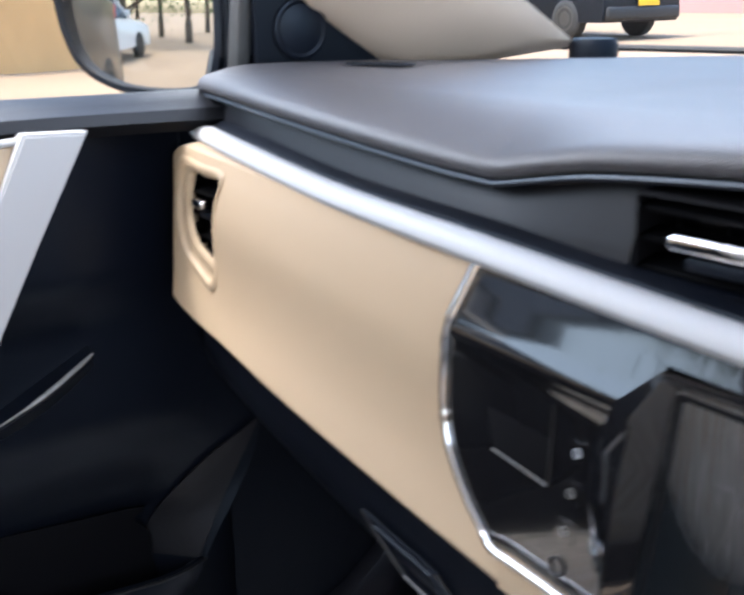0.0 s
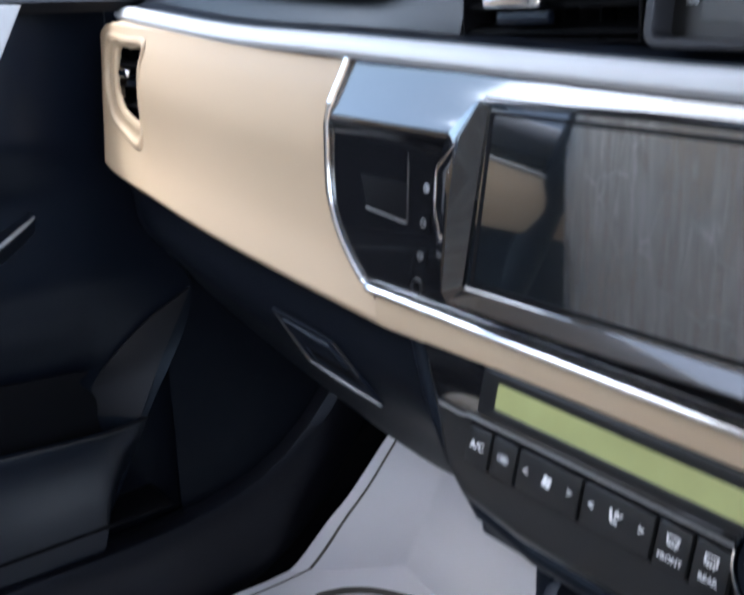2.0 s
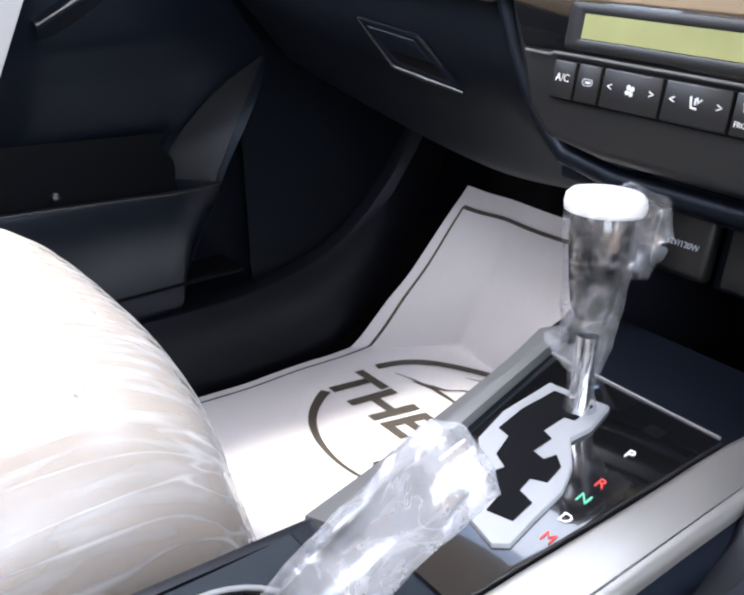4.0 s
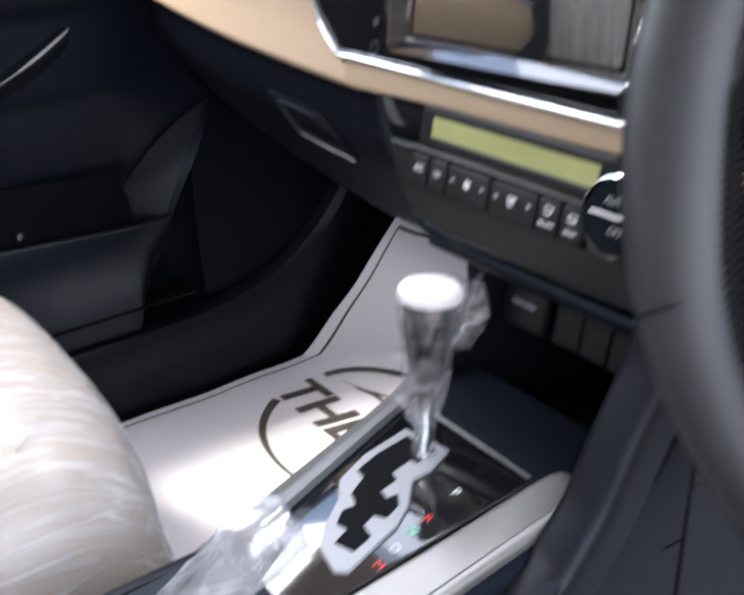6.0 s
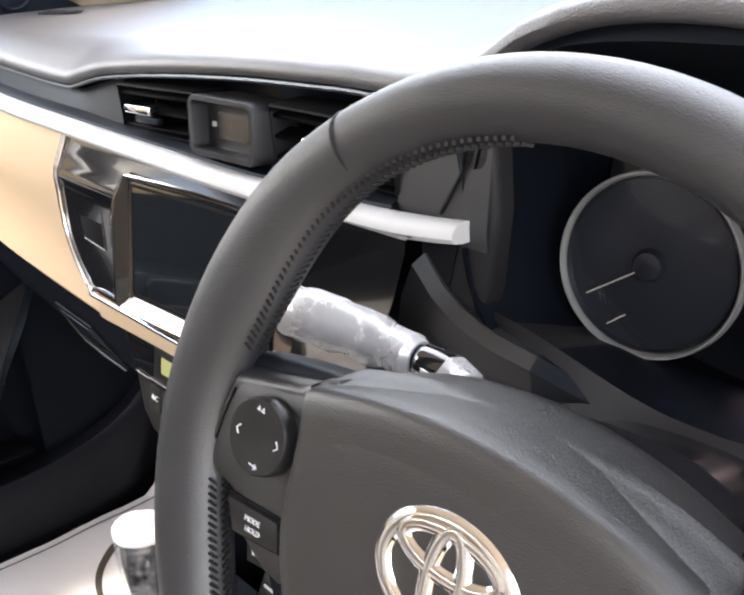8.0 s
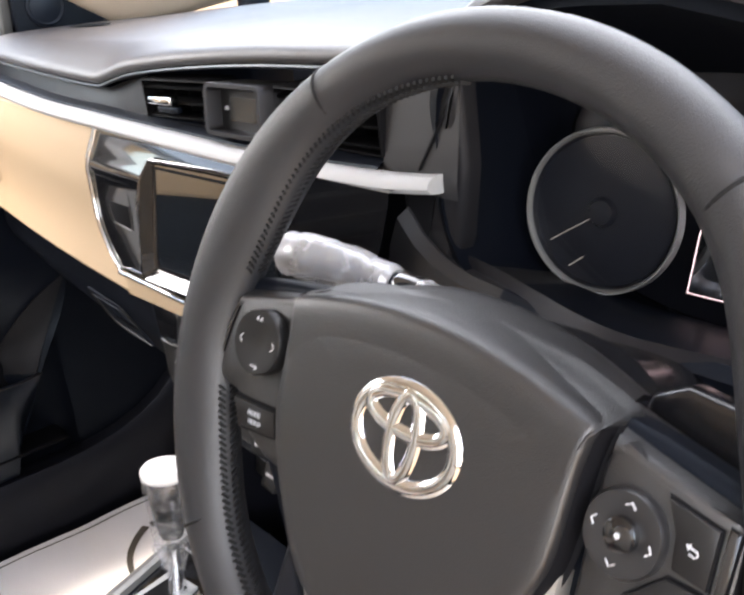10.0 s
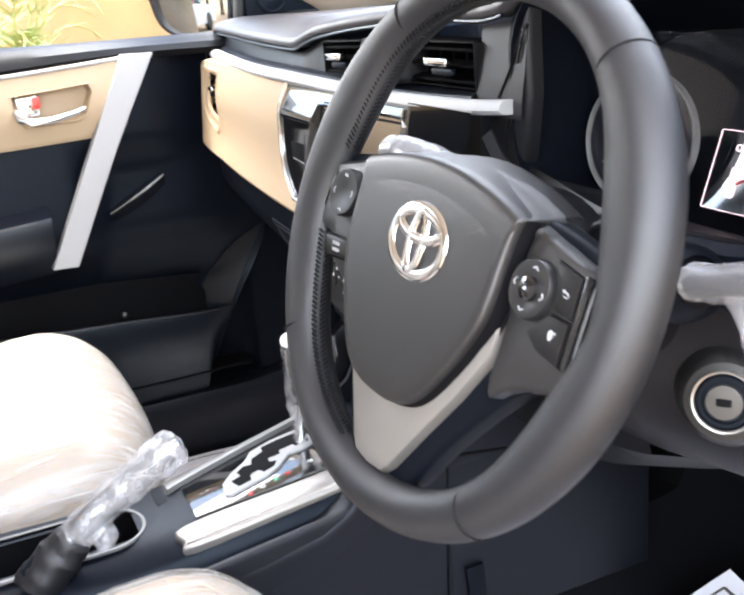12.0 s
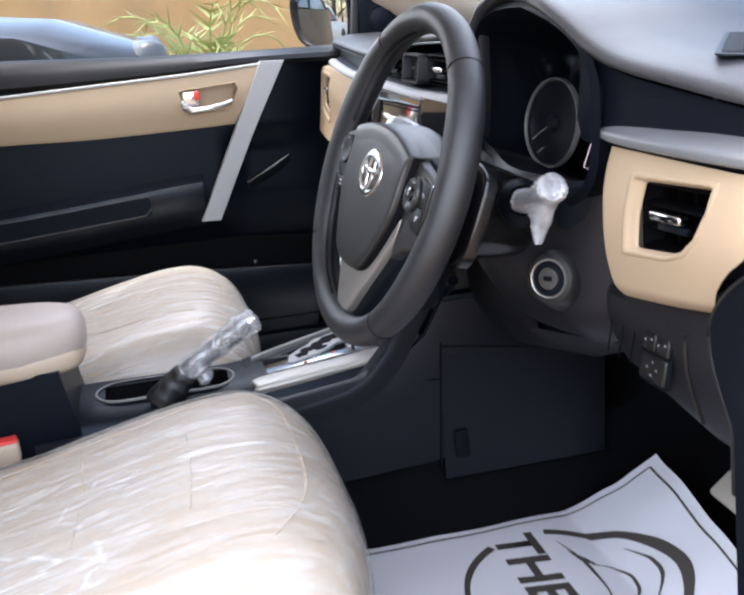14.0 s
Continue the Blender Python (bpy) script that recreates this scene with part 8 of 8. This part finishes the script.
    ob.visible_shadow = False
    part("dark_edge", tube([r + Vector((0, -0.006, 0.002)) for r in rows[0]], 0.0035, 8), M["rubber"], w, "", w.matrix_world.inverted())
    g = thing("side_window", "clear passenger window", "window", pose(-0.72, -0.2, 0.95), kind="structure")
    rows = [[Vector((lerp(-0.728, -0.625, t), lerp(0.245 - 0.14 * t, -0.60, i / 8), lerp(0.745, 1.13, t))) for i in range(9)] for t in (0, 0.5, 1)]
    ob = part("pane", grid(rows), M["glass"], g, "", g.matrix_world.inverted())
    ob.visible_shadow = False
    # small black sensor on the dashboard and a wiper beyond the glass
    sensor = thing("dash_sensor", "small round black sensor on the dashboard", "sensor", pose(-0.612, 0.562, 0.772))
    part("housing", lathe([(0.024, 0.0), (0.024, 0.014), (0.021, 0.019), (0.010, 0.020), (0, 0.020)], 24), M["plastic"], sensor)
    wiper = thing("wiper", "black windscreen wiper at rest", "wiper", pose(-0.2, 0.80, 0.79))
    wi = wiper.matrix_world.inverted()
    part("blade", tube([(-0.58, 0.72, 0.758), (-0.30, 0.825, 0.761), (0.05, 0.855, 0.763)], 0.0035, 8), M["rubber"], wiper, "", wi)
    part("wiper_arm", tube([(-0.42, 0.79, 0.768), (-0.34, 0.835, 0.777), (-0.25, 0.85, 0.772), (-0.05, 0.88, 0.764), (0.10, 0.92, 0.756)], 0.0045, 8), M["plastic"], wiper, "", wi)
    cowl = thing("bonnet", "bonnet of the car below the windscreen", "bonnet", pose(0, 1.2, 0.6), kind="structure")
    rows = [[Vector((lerp(-0.85, 0.85, i / 12), lerp(0.74, 1.7, j / 8), lerp(0.752, 0.60, j / 8) - 0.05 * (2 * i / 12 - 1) ** 2)) for j in range(9)] for i in range(13)]
    part("skin", thick(grid(rows), 0.02), M["white_paint"], cowl, "", cowl.matrix_world.inverted())
    # demister slots at the ends of the dashboard and a vent at its far corner
    def pad_height(x, y):
        row = pad_section(x)
        return max(lerp(p.z, q.z, (y - p.y) / (q.y - p.y)) for p, q in zip(row, row[1:]) if p.y != q.y and min(p.y, q.y) <= y <= max(p.y, q.y))
    for x, y, a, w, h in ((-0.60, 0.300, 18, 0.07, 0.018), (0.635, 0.270, -36, 0.15, 0.055)):
        rise = math.degrees(math.atan2(pad_height(x, y + 0.03) - pad_height(x, y - 0.03), 0.06))
        lean = math.degrees(math.atan2(pad_height(x + 0.03, y) - pad_height(x - 0.03, y), 0.06))
        v = thing("demister_vent", "slim black demister vent in the dashboard top", "air vent", pose(x, y, pad_height(x, y) + 0.0015, rise, -lean) @ pose(0, 0, 0, 0, 0, a), "demister vents")
        part("frame", ring(rounded(w, h, 0.008), rounded(w - 0.014, h - 0.012, 0.005), 0.0016), M["plastic2"], v)
        part("well", plate(rounded(w - 0.012, h - 0.010, 0.004), 0.001, 0), M["deep"], v, "", pose(0, 0, 0.0008))
        for i in range(int(w / 0.014)):
            part("slat", block((0.003, h - 0.012, 0.0016), 0.0005), M["plastic2"], v, "", pose(-w / 2 + 0.014 + 0.0128 * i, 0, 0.0012, 0, 20))


build_shell()


def build_mirror():
    n = Vector((0.46, -0.885, 0.02)).normalized()
    right = Vector((0, 0, 1)).cross(n).normalized()
    m = thing("wing_mirror", "dark wing mirror outside the passenger window", "wing mirror", facing((-0.873, 0.194, 0.809), right, (0, 0, 1)))
    out = smooth_outline([(-0.106, 0.030), (-0.085, 0.062), (-0.02, 0.074), (0.07, 0.074), (0.100, 0.062), (0.106, 0.0), (0.094, -0.052), (0.05, -0.066), (-0.03, -0.062), (-0.085, -0.035)], 5)
    part("housing", dome([(x * 1.06, y * 1.06) for x, y in out], [(0.96, 0.004), (1.0, 0.003), (1.02, -0.01), (1.0, -0.04), (0.85, -0.075), (0.5, -0.10), (0.2, -0.108)]), M["plastic2"], m)
    rows = [[Vector((x * 0.94 * k, y * 0.93 * k, 0.005 - ((x * 0.94 * k) ** 2 + (y * 0.93 * k) ** 2) / 2.1)) for x, y in out] for k in [1 - i / 14 for i in range(14)]]
    part("glass", grid(rows + [[Vector((0, 0, 0.005))] * len(out)], close=True), M["mirror"], m, "convex mirror glass", sharp=80)
    part("rim", ring([(x * 1.03, y * 1.03) for x, y in out], [(x * 0.93, y * 0.92) for x, y in out], 0.009), M["plastic"], m)
    mi = m.matrix_world.inverted()
    part("foot", strip_between((-0.80, 0.255, 0.765), (-0.742, 0.285, 0.80), (0.03, 0.05, 0), (0.03, 0.07, 0), (0, 0, 0.03)), M["plastic2"], m, "", mi)


build_mirror()

# ---- outside ----
GROUND = -0.30


def ground_z(x, y):
    t = min(1, max(0, (y - 3) / 8))
    return GROUND + 0.28 * t * t * (3 - 2 * t)


def build_ground():
    n = 60
    rows = []
    for i in range(n + 1):
        row = []
        for j in range(n + 1):
            u, v = 2 * i / n - 1, 2 * j / n - 1
            x, y = 300 * u ** 3 * 0.98 + 6 * u, 300 * v ** 3 * 0.98 + 6 * v
            row.append(Vector((x, y, ground_z(x, y) + (0.03 * noise.noise(Vector((x * 0.4, y * 0.4, 0))) if abs(x) < 60 else 0))))
        rows.append(row)
    tagged(part("ground", grid(rows), M["sand"]), "bright sandy ground", "ground", kind="structure")


build_ground()


def build_wall(name, label, a, b, height, mat, thickness=0.25, base=0.0):
    d = Vector(b) - Vector(a)
    w = thing(name, label, "wall", Matrix.Translation((a[0], a[1], GROUND)) @ Matrix.Rotation(math.atan2(d.y, d.x), 4, "Z"), kind="structure")
    n = 40
    rows = []
    for i in range(n + 1):
        x = d.length * i / n
        hh = height + 0.05 * noise.noise(Vector((x * 0.5, 0, 3)))
        rows.append([Vector((x, 0, -0.1)), Vector((x, 0.02 * noise.noise(Vector((x * 0.8, 1, 1))), hh * 0.5)), Vector((x, 0, hh)), Vector((x, -thickness, hh)), Vector((x, -thickness, -0.1))])
    part("face", loft(rows), mat, w)
    if base:
        for i in range(int(d.length / 0.45)):
            part("stone", block((0.42 + random.uniform(-0.08, 0.06), 0.35, base * random.uniform(0.7, 1.2)), 0.06, 2), M["stone"], w, "", pose(0.22 + i * 0.45, 0.12 + random.uniform(-0.05, 0.08), base * 0.35, 0, 0, random.uniform(-8, 8)))
    return w


build_wall("wall_west", "ochre plastered wall with rough stones at its foot", (-14.5, -12, 0), (-15.5, 9.5, 0), 3.2, M["wall"], base=0.4)
build_wall("wall_north", "pale pink painted wall across the yard", (-24, 24, 0), (14, 33, 0), 3.5, M["pink"])
for i in range(4):
    s = thing("concrete_step", "pale concrete step by the pink wall", "step", pose(-12.5 + 0.2 * i, 25.2 + 0.4 * i, GROUND + 0.43 + 0.3 * i, 0, 0, 13), "concrete steps")
    part("block", block((5.0, 0.6, 0.3), 0.04, 2), M["stone"], s)


def build_vehicle(name, label, at, paint, length=4.6, width=1.8, height=1.65, roof0=0.30, bonnet=0.95, boxy=False):
    """A parked car; local x runs to its front."""
    c = thing(name, label, "car", at, "parked cars")
    hl, hw = length / 2, width / 2
    low = [(-hl, 0.45), (-hl + 0.05, 0.85 if boxy else 0.9), (-hl + 0.15, bonnet + 0.05), (-hl * 0.4, bonnet + 0.06), (hl * 0.40, bonnet + 0.02), (hl * 0.8, bonnet - 0.08), (hl - 0.06, bonnet - 0.22), (hl, 0.5), (hl - 0.05, 0.28), (-hl + 0.05, 0.28)]
    rows = []
    for y, k in ((-hw, 0.94), (-hw * 0.97, 0.985), (-hw * 0.7, 1.0), (0, 1.01), (hw * 0.7, 1.0), (hw * 0.97, 0.985), (hw, 0.94)):
        rows.append([Vector((x * k if abs(y) > hw * 0.9 else x, y, z if abs(y) < hw * 0.95 else 0.3 + (z - 0.3) * 0.93)) for x, z in low])
    part("body", loft(rows), paint, c)
    r0, r1 = (-hl * (0.93 if boxy else 0.80), hl * 0.42)
    top0, top1 = (-hl * (0.86 if boxy else 0.45), hl * 0.08)
    rows = []
    for t in (0, 0.15, 0.5, 0.85, 1.0):
        z = lerp(bonnet, height, t)
        w = lerp(hw * 0.93, hw * 0.72, t)
        rows.append([Vector((lerp(r0, top0, t), -w, z)), Vector((lerp(r1, top1, t), -w, z)), Vector((lerp(r1, top1, t) + 0.10, 0, z)), Vector((lerp(r1, top1, t), w, z)), Vector((lerp(r0, top0, t), w, z))])
    part("windows", loft(rows), M["dark_glass"], c, "tinted windows")
    rows = [[Vector((x, y, height - 0.03 + dz)) for x, y in ((top0 - 0.05, -hw * 0.75), (top1 + 0.08, -hw * 0.75), (top1 + 0.16, 0), (top1 + 0.08, hw * 0.75), (top0 - 0.05, hw * 0.75))] for dz in (0, 0.05)]
    part("roof", loft(rows), paint, c)
    for sy in (-1, 1):
        for t in (0.0, 0.5, 1.0):
            x0, x1 = lerp(r0, r1, t), lerp(top0, top1, t)
            part("window_post", tube([(x0, sy * hw * 0.93, bonnet - 0.02), (x1, sy * hw * 0.73, height)], 0.045, 8), paint, c)
        for x in (-hl * 0.62, hl * 0.63):
            wh = part("wheel", lathe([(0.12, 0.11), (0.20, 0.11), (0.30, 0.10), (0.335, 0.07), (0.335, -0.08), (0.3, -0.11), (0.0, -0.11)], 28), M["rubber"], c, "", pose(x, sy * (hw - 0.10), 0.335, -90 * sy))
            part("rim", lathe([(0.0, 0.10), (0.05, 0.115), (0.10, 0.105), (0.20, 0.112), (0.215, 0.10)], 20), M["lock_grey"], wh)
        part("headlight", block((0.12, 0.42, 0.15), 0.05, 3), M["lamp"], c, "", pose(hl - 0.12, sy * (hw - 0.28), bonnet - 0.26, 0, 0, -sy * 14))
        part("tail_light", block((0.10, 0.26, 0.18), 0.03, 3), M["red"], c, "red tail light", pose(-hl + 0.08, sy * (hw - 0.16), bonnet - 0.14))
        part("side_mirror", block((0.12, 0.20, 0.14), 0.04, 2), paint, c, "", pose(hl * 0.30, sy * (hw + 0.06), bonnet + 0.10))
    part("bumper", block((0.14, width * 0.92, 0.22), 0.06, 3), M["rubber"] if boxy else paint, c, "", pose(hl - 0.03, 0, 0.42))
    part("grille", block((0.06, 0.85, 0.14), 0.02, 2), M["rubber"], c, "", pose(hl - 0.05, 0, bonnet - 0.30))
    part("number_plate", block((0.02, 0.48, 0.13), 0.004, 1), M["yellow"], c, "yellow plate", pose(hl + 0.045, 0.05, 0.60))
    part("number_plate", block((0.02, 0.48, 0.13), 0.004, 1), M["mark"], c, "", pose(-hl - 0.012, 0, 0.70))
    return c


build_vehicle("parked_car", "black parked off-road car with a yellow plate", pose(-13.5, 12.5, GROUND + 0.28, 0, 0, 0), M["black_paint"], 4.7, 1.85, 1.85, bonnet=1.12, boxy=True)
build_vehicle("parked_car", "white parked car behind along the yard", pose(-4.75, -8.6, GROUND, 0, 0, -72), M["white_paint"], 4.5, 1.78, 1.5, bonnet=0.98)
build_vehicle("parked_car", "dark grey parked car beside the passenger window", pose(-3.35, -2.32, GROUND, 0, 0, 89), M["grey_paint"], 4.5, 1.78, 1.80, bonnet=1.255)


def build_tree(at, height, seed):
    rnd = random.Random(seed)
    t = thing("tree", "leafy green tree with a brown trunk", "tree", Matrix.Translation((at[0], at[1], GROUND)), "yard trees")
    path = [(0, 0, -0.1), (0.08, 0.03, height * 0.2), (-0.05, 0.1, height * 0.45), (0.1, 0.05, height * 0.7)]
    part("trunk", tube(refine(path, 4), [lerp(0.20, 0.07, i / 12) for i in range(13)], 10), M["bark"], t)
    tips = []
    for k in range(9):
        a, z0 = rnd.uniform(0, 6.28), height * rnd.uniform(0.16, 0.62)
        l = rnd.uniform(0.9, 1.9)
        end = Vector((math.cos(a) * l, math.sin(a) * l, z0 + rnd.uniform(0.3, 1.3)))
        tips.append(end)
        part("limb", tube([(0, 0.05, z0), end * 0.5 + Vector((0, 0, z0 * 0.5 + 0.1)), end], [0.06, 0.04, 0.015], 7), M["bark"], t)
    bm = bmesh.new()
    for e in tips + [Vector((0, 0, height * 0.85)), Vector((0.4, -0.3, height * 0.75)), Vector((-0.5, 0.3, height * 0.7))]:
        for _ in range(170):
            p = e + Vector((rnd.gauss(0, 0.55), rnd.gauss(0, 0.55), rnd.gauss(-0.05, 0.48)))
            s = rnd.uniform(0.05, 0.11)
            m = Matrix.Translation(p) @ Euler((rnd.uniform(-1.2, 1.2), rnd.uniform(-1.2, 1.2), rnd.uniform(0, 6.28))).to_matrix().to_4x4()
            vs = [bm.verts.new(m @ Vector(q)) for q in ((-s, 0, 0), (0, -s * 0.45, 0.01), (s, 0, -0.01), (0, s * 0.45, 0.01))]
            bm.faces.new(vs)
    tagged(part("crown", bm, M["leaf"], t), kind="stuff")


for k, (x, y, h) in enumerate(((-5.2, -13.5, 5.0), (-7.5, -12.0, 5.5), (-2.2, -14.5, 5.2), (-9.8, -15, 6.0), (-4.2, -18, 6.5), (0.8, -17, 6.0), (-6.5, -21, 7.0), (-1.5, -22, 7.0), (-12.5, -19, 7.0), (3.5, -21, 6.5), (-9.0, -24, 7.5))):
    build_tree((x, y), h, 10 + k)


def build_bush(at, seed):
    rnd = random.Random(seed)
    b = thing("palm_bush", "low pale green palm bush", "bush", Matrix.Translation((at[0], at[1], GROUND)))
    for k in range(30):
        a, l, up = rnd.uniform(0, 6.28), rnd.uniform(0.35, 0.75), rnd.uniform(0.7, 1.2)
        stem = [Vector((math.cos(a) * l * t * (0.4 + 0.6 * t), math.sin(a) * l * t * (0.4 + 0.6 * t), 0.1 + up * math.sin(t * 1.9) * 0.95)) for t in [i / 9 for i in range(10)]]
        bm = tube(stem, [lerp(0.012, 0.004, i / 9) for i in range(10)], 5)
        for i in range(2, 10):
            d = (stem[i] - stem[i - 1]).normalized()
            side = d.cross(Vector((0, 0, 1))).normalized()
            for s in (-1, 1):
                tip = stem[i] + side * s * lerp(0.26, 0.10, i / 9) + d * 0.16 + Vector((0, 0, rnd.uniform(-0.08, 0.03)))
                w = d * 0.014
                bm.faces.new([bm.verts.new(q) for q in (stem[i] - w, stem[i] + w, tip)])
        part("frond", bm, M["frond"], b)


build_bush((-6.0, 0.27), 5)
